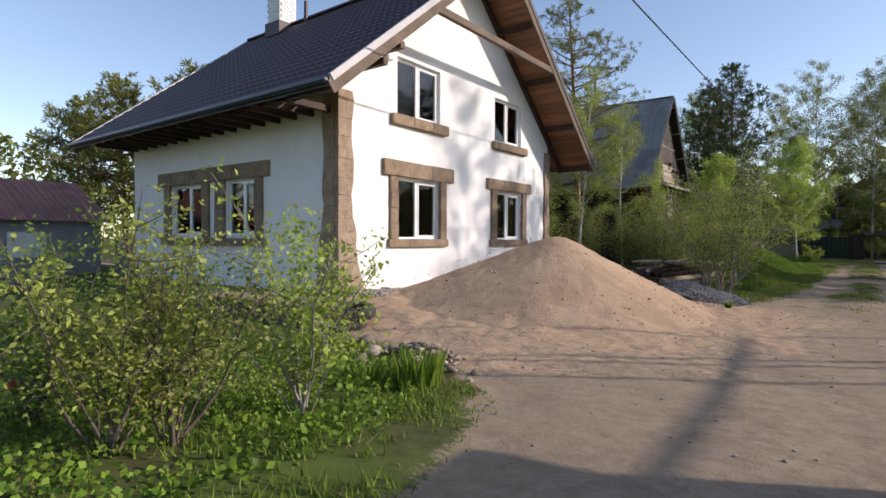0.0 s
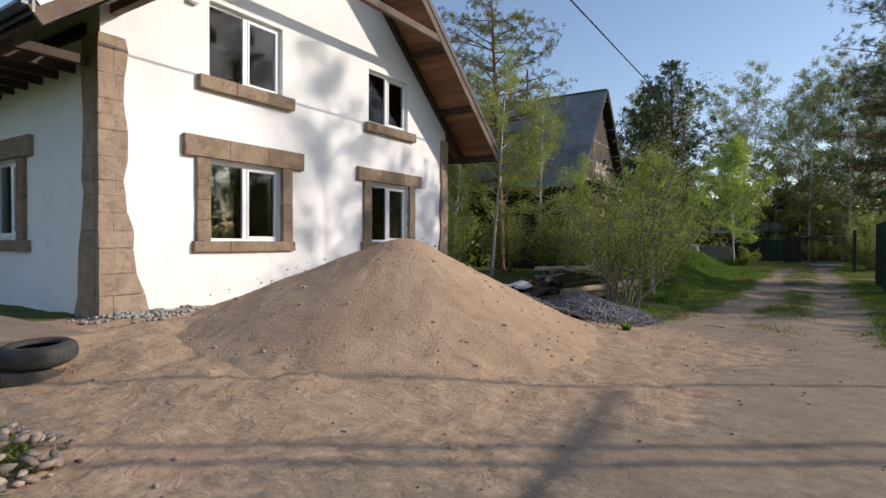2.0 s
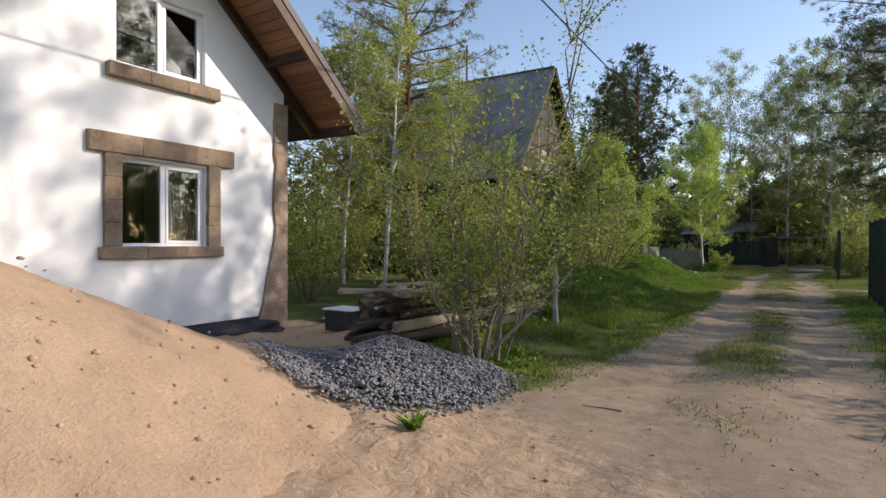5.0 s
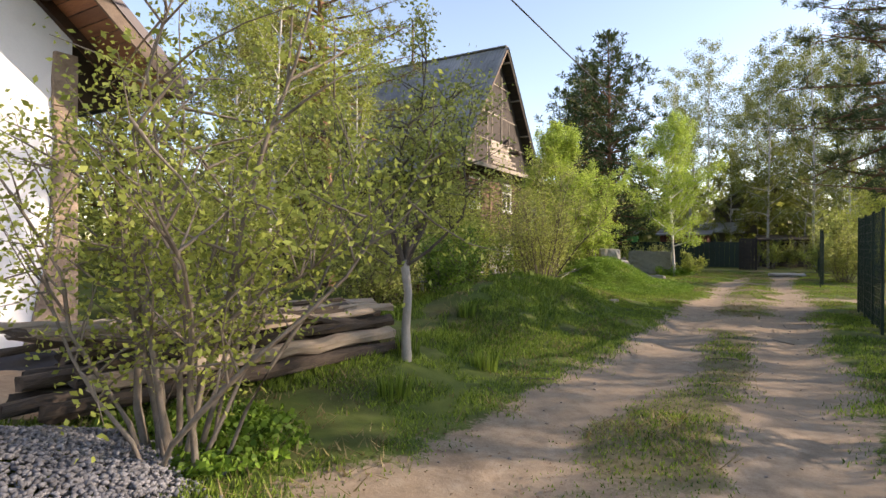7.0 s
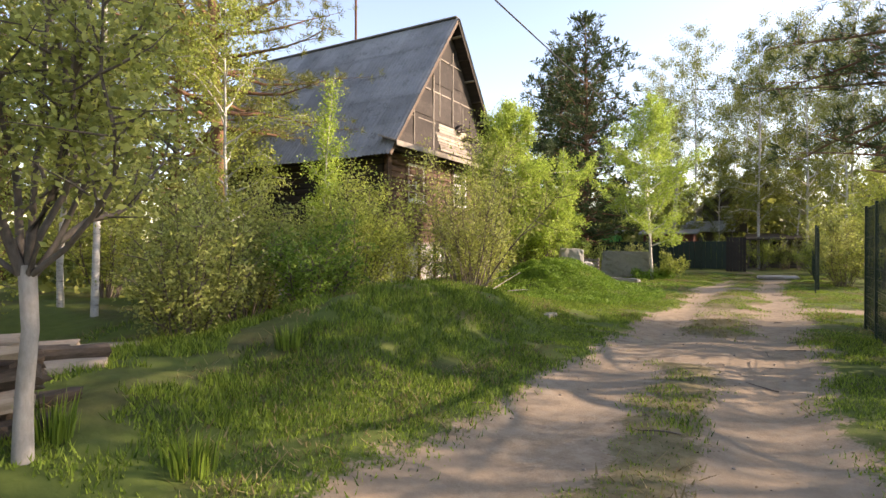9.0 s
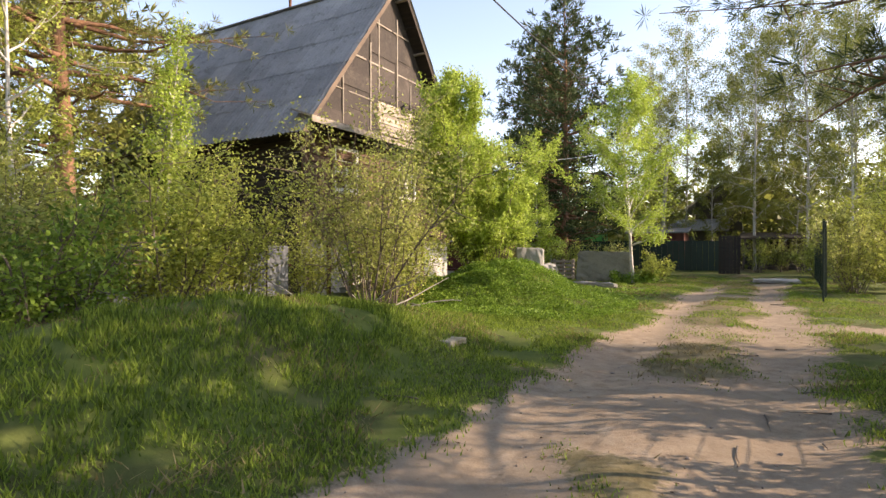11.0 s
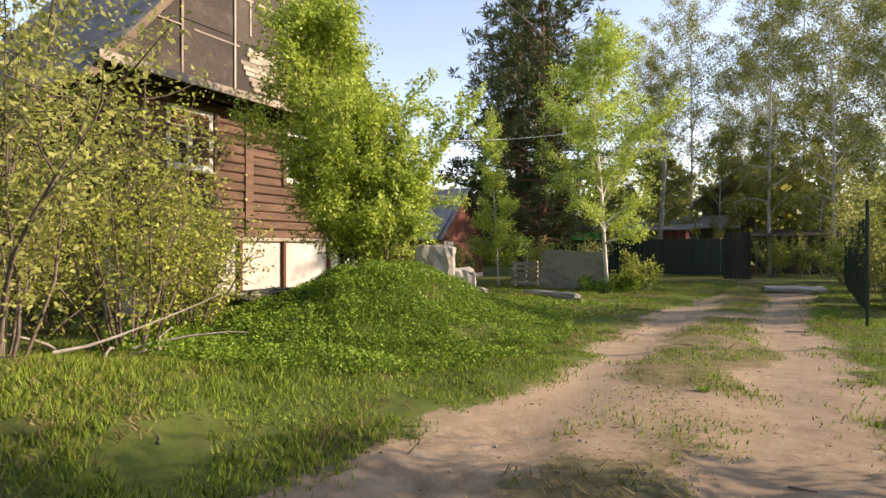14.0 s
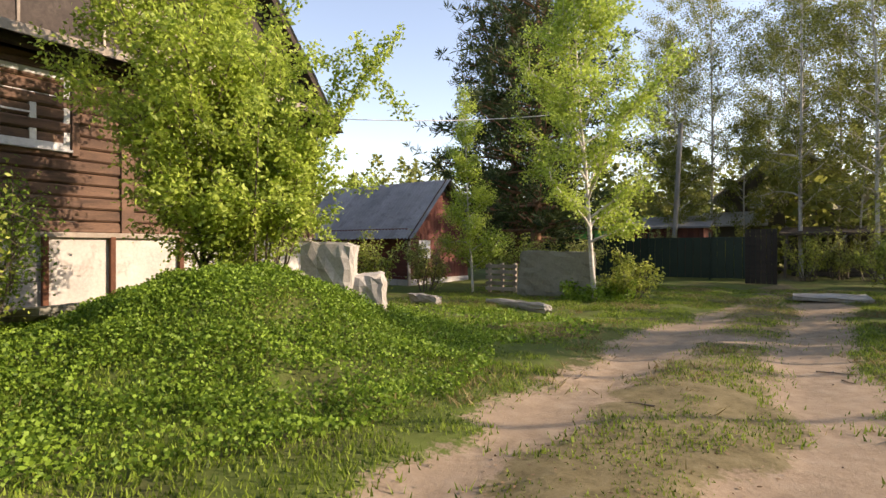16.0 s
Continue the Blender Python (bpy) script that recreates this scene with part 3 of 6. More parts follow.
def z_at(x, y):
    return float(height(np.array([x]), np.array([y]))[0])


# ---- sand heap, gravel heap ----
def heap_z(x, y):
    dx, dy = x + 4.95, y - 10.35
    r = heap_r(x, y)
    h = 1.62 * np.clip(1 - np.sqrt(r * r + 0.008), 0, 1) ** 1.16
    foot = np.exp(-((r - 0.95) / 0.22) ** 2) * (lattice(x, y, 0.3, 21) * 0.03 + lattice(x, y, 0.13, 26) * 0.015)
    runs = lattice(np.arctan2(dy, dx) * 3.0, r * 1.2, 0.10, 22) * 0.012 * np.clip(1 - r, 0, 1)
    return h + foot + runs + lattice(x, y, 0.9, 23) * 0.03 * np.clip(1.05 - r, 0, 1) + lattice(x, y, 0.12, 24) * 0.006 - 0.1 * step_up(r, 0.97, 1.12)


def heap_top(x, y):
    return 0.3 * height(x, y) + heap_z(x, y)


hx, hy = np.arange(-8.52, -1.4, 0.05), np.arange(6.2, 14.6, 0.05)
HX, HY = np.meshgrid(hx, hy, indexing="ij")
HZ = heap_top(HX, HY)
hi_ = np.arange(len(hx) - 1)[:, None] * len(hy) + np.arange(len(hy) - 1)[None]
heap = raw("sand_heap", np.stack([HX, HY, HZ], -1).reshape(-1, 3), np.stack([hi_, hi_ + len(hy), hi_ + len(hy) + 1, hi_ + 1], -1).reshape(-1, 4), SAND, smooth=True)
tagged(heap, "tall heap of pale brown building sand against the white house", "sand heap")


def stone_mesh(rs, n=1, squash=0.7):
    """A rough broken stone, 20 faces."""
    bm = bmesh.new()
    bmesh.ops.create_icosphere(bm, subdivisions=n, radius=0.5)
    for v in bm.verts:
        v.co *= 1 + rs.uniform(-0.48, 0.3)
        v.co.x *= 1.15
        v.co.z *= squash
    vs = np.array([v.co[:] for v in bm.verts])
    fs = np.array([[v.index for v in f.verts] for f in bm.faces])
    bm.free()
    return vs, fs


def scatter_stones(places, sizes, rs, n=1, kinds=6, squash=0.7):
    made = [stone_mesh(rs, n, squash) for _ in range(kinds)]
    vs, fs, off = [], [], 0
    for p, s in zip(places, sizes):
        v, f = made[rs.randint(kinds)]
        a, b = rs.uniform(0, 6.28), rs.normal() * 0.4
        ca, sa, cb, sb = math.cos(a), math.sin(a), math.cos(b), math.sin(b)
        rot = np.array([[ca, -sa, 0], [sa, ca, 0], [0, 0, 1]]) @ np.array([[1, 0, 0], [0, cb, -sb], [0, sb, cb]])
        vs.append((v * s) @ rot.T + p)
        fs.append(f + off)
        off += len(v)
    return np.concatenate(vs), np.concatenate(fs)


rs = np.random.RandomState(5)


def gravel_z(x, y):
    r = np.sqrt(((x + 3.27) / 1.25) ** 2 + ((y - 13.8) / 1.32) ** 2)
    return 0.34 * np.clip(1 - r, 0, 1) ** 0.8


n_g = 16000
ga, gr = rs.uniform(0, 2 * np.pi, n_g), np.sqrt(rs.uniform(0, 1, n_g)) * (1 + 0.08 * rs.normal(size=n_g))
px, py = -3.27 + 1.25 * gr * np.cos(ga), 13.8 + 1.32 * gr * np.sin(ga)
pz = height(px, py) + np.maximum(gravel_z(px, py), heap_z(px, py)) + rs.uniform(-0.02, 0.025, n_g)
v, f = scatter_stones(np.stack([px, py, pz], -1), rs.uniform(0.02, 0.046, n_g), rs, squash=0.75)
gravel = tagged(raw("gravel_heap", v, f, GRAVEL), "low heap of crushed blue-grey gravel beside the track", "gravel heap", kind="stuff")
n_c = 300
ca, cr = rs.uniform(0, 6.28, n_c), np.sqrt(rs.uniform(0, 1, n_c))
px, py = -4.7 + 3.4 * cr * np.cos(ca), 10.3 + 3.3 * cr * np.sin(ca)
ok = px > -8.4
px, py = px[ok], py[ok]
v, f = scatter_stones(np.stack([px, py, heap_top(px, py) + 0.004], -1), rs.uniform(0.015, 0.055, len(px)) * rs.uniform(0.6, 1.3, len(px)), rs)
tagged(raw("sand_lump", v, f, SAND), "small lumps and pebbles scattered on the sand heap", "pebbles", kind="stuff")

# ---- the white house ----
WX, YS, YN, XW = -8.53, 7.65, 17.05, -17.7  # gable wall, south wall, north wall, west wall
RIDGE_Y, RIDGE_Z, EAVE_S, EAVE_SZ, EAVE_N, EAVE_NZ = 12.3, 8.95, 6.38, 4.22, 18.1, 4.0
ROOF_E, ROOF_W = -7.35, -18.75
KS, KN = (RIDGE_Z - EAVE_SZ) / (RIDGE_Y - EAVE_S), (RIDGE_Z - EAVE_NZ) / (EAVE_N - RIDGE_Y)


def roof_z(y):
    return RIDGE_Z - KS * (RIDGE_Y - y) if y < RIDGE_Y else RIDGE_Z - KN * (y - RIDGE_Y)


def holed_wall(us, vs, holes, place, thick, clips=()):
    """A wall on a grid with openings; place turns (u, v) into a point, thick is the way through it."""
    us = sorted(set(us) | {h[0] for h in holes} | {h[1] for h in holes})
    vs = sorted(set(vs) | {h[2] for h in holes} | {h[3] for h in holes})
    bm = bmesh.new()
    pt = {(u, v): bm.verts.new(place(u, v)) for u in us for v in vs}
    for a, b in zip(us, us[1:]):
        for c, d in zip(vs, vs[1:]):
            if not any(h[0] <= a and b <= h[1] and h[2] <= c and d <= h[3] for h in holes):
                bm.faces.new((pt[a, c], pt[b, c], pt[b, d], pt[a, d]))
    for co, no in clips:
        bmesh.ops.bisect_plane(bm, geom=bm.verts[:] + bm.edges[:] + bm.faces[:], plane_co=co, plane_no=no, clear_outer=True)
    bmesh.ops.delete(bm, geom=[x for x in bm.verts if not x.link_faces], context="VERTS")
    ext = bmesh.ops.extrude_face_region(bm, geom=bm.faces[:])
    bmesh.ops.translate(bm, verts=[g for g in ext["geom"] if isinstance(g, bmesh.types.BMVert)], vec=thick)
    return bm


house = thing("house", "white stuccoed house with brown stone-look trim and dark metal roof", "house", at=(-13, 12.3, 0))
GABLE_WIN = [(9.44, 11.04, 1.42, 2.86), (13.72, 15.24, 1.42, 2.84), (9.44, 11.06, 4.3, 5.65), (13.66, 15.22, 4.3, 5.58)]
SOUTH_WIN = [(-12.66, -11.38, 1.5, 2.86), (-15.4, -13.75, 1.5, 2.86)]
south_n, north_n = Vector((0, -KS, 1)).normalized(), Vector((0, KN, 1)).normalized()
top_s, top_n = Vector((WX, RIDGE_Y, RIDGE_Z - 0.16)), Vector((WX, RIDGE_Y, RIDGE_Z - 0.16))
part("wall", holed_wall([YS, YN], [-0.1, 9.5], GABLE_WIN, lambda u, v: (WX, u, v), (-0.35, 0, 0), ((top_s, south_n), (top_n, north_n))), STUCCO, house, "white stucco gable wall dappled with shade")
part("wall", holed_wall([XW, WX - 0.352], [0.1, 5.06], SOUTH_WIN, lambda u, v: (u, YS, v), (0, 0.35, 0)), STUCCO, house)
part("wall", one_box(XW, WX - 0.352, YN - 0.35, YN, 0.1, 4.75), STUCCO, house)
part("wall", holed_wall([YS + 0.352, YN - 0.352], [0.1, 9.5], [], lambda u, v: (XW + 0.35, u, v), (-0.35, 0, 0), ((top_s, south_n), (top_n, north_n))), STUCCO, house)
part("plinth", one_box(WX - 0.3, WX + 0.025, YS - 0.03, YN + 0.03, -0.6, 0.04, 0.01), BITUMEN, house, "black bitumen-coated plinth")
part("plinth", one_box(XW, WX - 0.302, YS - 0.03, YS + 0.2, -0.2, 0.24, 0.01), BITUMEN, house)
for fz in (0.5, 3.55):
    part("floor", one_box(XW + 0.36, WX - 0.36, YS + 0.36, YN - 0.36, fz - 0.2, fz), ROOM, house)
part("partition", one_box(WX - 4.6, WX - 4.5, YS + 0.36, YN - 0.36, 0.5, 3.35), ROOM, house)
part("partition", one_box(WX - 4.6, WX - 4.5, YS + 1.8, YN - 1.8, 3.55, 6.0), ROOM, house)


def tile_slope(y_eave, z_eave, name):
    """One roof slope of pressed metal tiles: waves across, steps down the slope."""
    run = math.hypot(RIDGE_Y - y_eave, RIDGE_Z - z_eave)
    us = np.arange(0, ROOF_E - ROOF_W + 0.01, 0.0575)
    rows = int(run / 0.35)
    vv = np.concatenate([[k * run / rows + 0.0, k * run / rows + 0.3 * run / rows, (k + 0.96) * run / rows] for k in range(rows)])
    lift = np.concatenate([[0.028, 0.02, 0.0] for k in range(rows)])
    U, V = np.meshgrid(us, vv, indexing="ij")
    _, LIFT = np.meshgrid(us, lift, indexing="ij")
    wave = 0.014 * np.cos(U * 2 * np.pi / 0.23)
    f = V / run
    dy, dz = RIDGE_Y - y_eave, RIDGE_Z - z_eave
    ny, nz = -dz / run * np.sign(dy), abs(dy) / run
    off = wave + LIFT
    P = np.stack([ROOF_W + U, y_eave + dy * f + ny * off, z_eave + dz * f + nz * off], -1)
    i = np.arange(len(us) - 1)[:, None] * len(vv) + np.arange(len(vv) - 1)[None]
    return raw(name, P.reshape(-1, 3), np.stack([i, i + len(vv), i + len(vv) + 1, i + 1], -1).reshape(-1, 4), ROOF, house, "dark aubergine pressed metal tiles")


tile_slope(EAVE_S, EAVE_SZ + 0.02, "roof")
tile_slope(EAVE_N, EAVE_NZ + 0.02, "roof")
part("ridge_cap", one_beam((ROOF_W, RIDGE_Y, RIDGE_Z + 0.05), (ROOF_E, RIDGE_Y, RIDGE_Z + 0.05), 0.24, 0.08, bevel=0.02), ROOF, house)
for y_e, z_e in ((EAVE_S, EAVE_SZ), (EAVE_N, EAVE_NZ)):
    sgn = -1 if y_e < RIDGE_Y else 1
    for x_e in (ROOF_E, ROOF_W):
        out = 0.03 if x_e == ROOF_E else -0.03
        part("barge_board", one_beam((x_e + out, y_e, z_e - 0.17), (x_e + out, RIDGE_Y, RIDGE_Z - 0.17), 0.05, 0.24, (0, 0, 1)), BARGE, house, "weathered brown barge board")
        part("roof_trim", one_beam((x_e + out * 1.4, y_e, z_e + 0.0), (x_e + out * 1.4, RIDGE_Y, RIDGE_Z + 0.0), 0.07, 0.13, (0, 0, 1)), CAPMETAL if sgn < 0 else ROOF, house, "folded metal roof edge")
    part("fascia", one_beam((ROOF_W, y_e + sgn * 0.02, z_e - 0.06), (ROOF_E + 0.06, y_e + sgn * 0.02, z_e - 0.06), 0.03, 0.17), GUTTER, house, "slate-blue metal fascia")
    part("gutter", one_beam((ROOF_W, y_e + sgn * 0.1, z_e - 0.05), (ROOF_E + 0.04, y_e + sgn * 0.1, z_e - 0.05), 0.13, 0.1, bevel=0.03), GUTTER, house, "slate-blue metal gutter")
# soffit boards under the gable overhang and along the eaves
for y_e, z_e in ((EAVE_S, EAVE_SZ), (EAVE_N, EAVE_NZ)):
    d = Vector((0, RIDGE_Y - y_e, RIDGE_Z - z_e))
    run = d.length
    d.normalize()
    drop = Vector((0, 0, -0.11))
    n_b = int(run / 0.19)
    for k in range(n_b):
        a = Vector((0, y_e, z_e)) + d * (run * (k + 0.5) / n_b) + drop
        part("soffit_board", one_beam((ROOF_E - 0.0, a.y, a.z), (WX - 0.3, a.y, a.z), 0.178, 0.022, Vector((0, -d.z, d.y)) if d.y > 0 else Vector((0, d.z, -d.y))), SOFFIT, house)
    part("soffit", one_beam((ROOF_W + 0.05, y_e + d.y * 0.75, z_e + d.z * 0.75 - 0.1), (WX - 0.32, y_e + d.y * 0.75, z_e + d.z * 0.75 - 0.1), 1.45, 0.02, Vector((0, -d.z, d.y))), RAFTER, house)
    for fr in (0.02, 0.26, 0.5, 0.74, 0.96):
        a = Vector((0, y_e, z_e)) + d * run * fr + drop + Vector((0, 0, -0.1))
        part("purlin", one_beam((ROOF_E - 0.02, a.y, a.z), (WX - 0.05, a.y, a.z), 0.13, 0.16), RAFTER, house, "dark stained purlin end")
    part("verge_rafter", one_beam((WX + 0.06, y_e + d.y * 0.1, z_e + d.z * 0.1 - 0.21), (WX + 0.06, RIDGE_Y, RIDGE_Z - 0.21), 0.1, 0.18), RAFTER, house)
for k in range(16):
    x = WX - 0.22 - k * 0.58
    part("joist_end", one_beam((x, EAVE_S + 0.1, 4.1), (x, YS + 0.02, 4.1), 0.09, 0.14, bevel=0.008), RAFTER, house, "dark joist end under the eave")
part("wall_plate", one_beam((XW, YS - 0.03, 4.62), (WX - 0.4, YS - 0.03, 4.62), 0.05, 0.2), RAFTER, house)
# collar tie and hangers in the gable overhang
part("collar_beam", one_beam((ROOF_E - 0.02, 9.3, 6.43), (ROOF_E - 0.02, 15.3, 6.43), 0.12, 0.17, bevel=0.01), BARGE, house, "weathered collar beam across the gable")
for y in (12.28,):
    part("hanger", one_beam((ROOF_E - 0.02, y, 6.5), (ROOF_E - 0.02, y, roof_z(y) - 0.25), 0.12, 0.12), BARGE, house)
part("eave_bracket", one_beam((ROOF_E - 0.05, 7.85, 4.9), (WX, 7.85, 4.9), 0.12, 0.14), BARGE, house)
part("eave_bracket", one_beam((ROOF_E - 0.05, 8.35, 5.35), (WX, 8.35, 5.35), 0.12, 0.14), BARGE, house)
# quoin stones on the two corners of the gable
qr = random.Random(4)


def quoin_width(z, base, flare, reach, phase):
    """How far the stone dressing runs from the corner at a height: wide at the foot, wavering above."""
    return base + flare * max(0.0, 1 - z / reach) ** 1.4 + 0.03 * math.sin(z * 4.7 + phase) + 0.018 * math.sin(z * 12.1 + 2 * phase)


def quoin_stone(x0, x1, y0, y1, z0, z1, edge):
    """One moulded stone; edge draws its free side along the wavering line."""
    bm = one_box(x0, x1, y0, y1, z0 + 0.001, z1 - 0.001, 0.006, 0.006, qr)
    for v in bm.verts:
        edge(v.co)
    part("quoin_stone", bm, QUOIN, house)


zq = -0.35
while zq < 4.48:
    z1 = min(zq + qr.uniform(0.2, 0.42), 4.5)
    if zq < roof_z(YS) - 0.3:
        z2 = min(z1, roof_z(YS) - 0.3)
        cut = 0.2 + qr.uniform(-0.05, 0.06)

        def free_south(c):
            t = max(0.0, (c.y - (YS - 0.06 + cut)) / 0.3)
            c.y = YS - 0.06 + cut + t * (quoin_width(c.z, 0.40, 0.42, 2.2, 0.4) - cut)

        def free_west(c):
            t = max(0.0, (WX - 0.055 - c.x) / 0.4)
            c.x = WX - 0.055 - t * (quoin_width(c.z, 0.36, 0.36, 2.2, 1.9))

        def free_north(c):
            t = max(0.0, (YN + 0.05 - c.y) / 0.4)
            c.y = YN + 0.05 - t * quoin_width(c.z, 0.33, 0.4, 1.8, 3.1)

        quoin_stone(WX - 0.05, WX + 0.07, YS - 0.06, YS - 0.06 + cut - 0.001, zq, z2, lambda c: None)
        quoin_stone(WX - 0.05, WX + 0.065, YS - 0.06 + cut, YS + 0.24 + cut, zq, z2, free_south)
        quoin_stone(WX - 0.455, WX - 0.055, YS - 0.065, YS + 0.05, zq, z2, free_west)
        quoin_stone(WX - 0.05, WX + 0.065, YN - 0.35, YN + 0.05, zq, min(z2, 4.35), free_north)
    zq = z1


def window(holes_at, along_x, parent, name, sashes=2, curtain=False, open_leaf=False):
    """A white plastic window in the wall opening: frame, sashes, panes."""
    a0, a1, z0, z1 = holes_at
    win = thing("window_pane_set", "", "")
    bpy.data.objects.remove(win)
    def bx(p, q, za, zb, d0, d1, bev=0.006):
        return one_box(p, q, YS + d0, YS + d1, za, zb, bev) if along_x else one_box(WX - d1, WX - d0, p, q, za, zb, bev)
    fr = bmesh.new()
    def add(p, q, za, zb, d0, d1):
        if along_x:
            box(fr, p, q, YS + d0, YS + d1, za, zb, 0.005)
        else:
            box(fr, WX - d1, WX - d0, p, q, za, zb, 0.005)
    t = 0.06
    add(a0, a1, z0, z0 + t, 0.10, 0.17), add(a0, a1, z1 - t, z1, 0.10, 0.17)
    add(a0, a0 + t, z0 + t, z1 - t, 0.10, 0.17), add(a1 - t, a1, z0 + t, z1 - t, 0.10, 0.17)
    mid = (a0 + a1) / 2
    add(mid - 0.045, mid + 0.045, z0 + t, z1 - t, 0.10, 0.17)
    frame_ob = part("window", fr, PVC, parent, "white plastic double window")
    for s, (p, q) in enumerate(((a0 + t, mid - 0.045), (mid + 0.045, a1 - t))):
        sb = bmesh.new()
        def add2(p_, q_, za, zb):
            if along_x:
                box(sb, p_, q_, YS + 0.085, YS + 0.15, za, zb, 0.005)
            else:
                box(sb, WX - 0.15, WX - 0.085, p_, q_, za, zb, 0.005)
        w = 0.045
        if s == 1:
            add2(p, q, z0 + t, z0 + t + w), add2(p, q, z1 - t - w, z1 - t)
            add2(p, p + w, z0 + t + w, z1 - t - w), add2(q - w, q, z0 + t + w, z1 - t - w)
            part("sash", sb, PVC, frame_ob)
        else:
            sb.free()
            w = 0.0
        pane = part("pane", bx(p + w, q - w, z0 + t + w, z1 - t - w, 0.118, 0.128, 0), GLASS, frame_ob, "reflecting glass pane")
        pane.visible_shadow = False
    # sill
    part("sill", bx(a0, a1, z0 - 0.03, z0 + 0.004, -0.02, 0.1, 0.005), PVC, frame_ob)
    if curtain:
        cv, cu = [], np.linspace(mid + 0.1, a1 + 0.1, 40)
        for zc in (z0 - 0.1, z0 + 0.4, z1 + 0.05):
            pull = 0.25 * (1 - abs(zc - z0 - 0.5)) if zc < z1 else 0
            cv.append([(WX - 0.5 - 0.03 * math.sin(i * 1.6), u + max(0, pull) * (a1 - u) * 0.8, zc) for i, u in enumerate(cu)])
        cv = np.array(cv)
        i = np.arange(2)[:, None] * 40 + np.arange(39)[None]
        raw("curtain", cv.reshape(-1, 3), np.stack([i, i + 1, i + 41, i + 40], -1).reshape(-1, 4), CURTAIN, frame_ob, "pale drawn-back curtain", smooth=True)
    return frame_ob


for i, h in enumerate(GABLE_WIN):
    window(h, False, house, "window", curtain=i == 1)
for h in SOUTH_WIN:
    window(h, True, house, "window")


def trim_stone(p0, p1, z0, z1, along_x=False, proud=0.085, piece=0.8):
    """A moulded trim bar cut into stones."""
    ln = p1 - p0
    n_ = max(1, round(ln / piece)) if (z1 - z0) < 0.45 else 1
    m_ = 1 if n_ > 1 or ln > 0.5 else max(1, round((z1 - z0) / 0.4))
    us = [p0 + ln * k_ / n_ + (qr.uniform(-0.05, 0.05) if 0 < k_ < n_ else 0) for k_ in range(n_ + 1)]
    vs_ = [z0 + (z1 - z0) * k_ / m_ for k_ in range(m_ + 1)]
    for a, b in zip(us, us[1:]):
        for c, d in zip(vs_, vs_[1:]):
            pr = proud + qr.uniform(-0.006, 0.012)
            if along_x:
                part("trim_stone", one_box(a, b, YS - pr, YS + 0.03, c, d, 0.01, 0.006, qr), TRIM, house)
            else:
                part("trim_stone", one_box(WX - 0.03, WX + pr, a, b, c, d, 0.01, 0.006, qr), TRIM, house)


for y0, y1, zt in ((8.93, 11.56, 3.24), (13.22, 15.78, 3.19)):
    trim_stone(y0, y1, 2.88, zt)
    trim_stone(y0 + 0.17, y1 - 0.24, 1.24, 1.43, proud=0.095)
    trim_stone(y0 + 0.24, y0 + 0.5, 1.43, 2.88, proud=0.07)
    trim_stone(y1 - 0.54, y1 - 0.29, 1.43, 2.88, proud=0.07)
trim_stone(9.2, 11.28, 4.06, 4.3, proud=0.12, piece=0.6)
trim_stone(13.5, 15.46, 4.06, 4.28, proud=0.12, piece=0.6)
trim_stone(-16.05, -10.83, 2.88, 3.24, True)
for x0, x1 in ((-11.38, -11.1), (-13.1, -12.68), (-13.74, -13.42), (-15.75, -15.42)):
    trim_stone(x0, x1, 1.43, 2.88, True, 0.07)
trim_stone(-13.3, -10.95, 1.24, 1.43, True, 0.095)
trim_stone(-15.9, -13.4, 1.24, 1.43, True, 0.095)
# wall lamp box and cable below the gable
part("junction_box", one_box(WX, WX + 0.12, 9.02, 9.2, 5.45, 5.66, 0.02), PVC, house, "white electricity box")
part("cable_bracket", one_box(WX, WX + 0.3, 8.83, 8.9, 5.6, 5.75, 0.02), BARGE, house)
# chimney
chim = bmesh.new()
box(chim, -16.75, -16.1, 11.75, 12.4, 8.3, 10.9, 0.01)
chimney = part("chimney", chim, CONCRETE, house, "pale brick chimney with metal flashing")
cr_ = random.Random(9)
for row in range(12):
    zc = 8.8 + row * 0.1
    for cx in range(3):
        x0 = -16.78 + cx * 0.235 + (0.1 if row % 2 else 0)
        part("brick", one_box(x0, min(x0 + 0.22, -16.07), 11.72, 11.76, zc, zc + 0.085, 0.006), STUCCO, chimney)
        y0 = 11.73 + cx * 0.235 + (0.1 if row % 2 else 0)
        part("brick", one_box(-16.11, -16.07, y0, min(y0 + 0.22, 12.43), zc, zc + 0.085, 0.006), STUCCO, chimney)
part("flashing", one_box(-16.83, -16.02, 11.66, 12.48, 8.5, 8.98, 0.01), ROOF, chimney)
part("vent_pipe", one_beam((-15.0, 12.0, 8.6), (-15.0, 12.0, 9.45), 0.12, 0.12, (0, 1, 0), 0.03), ROOF, house)

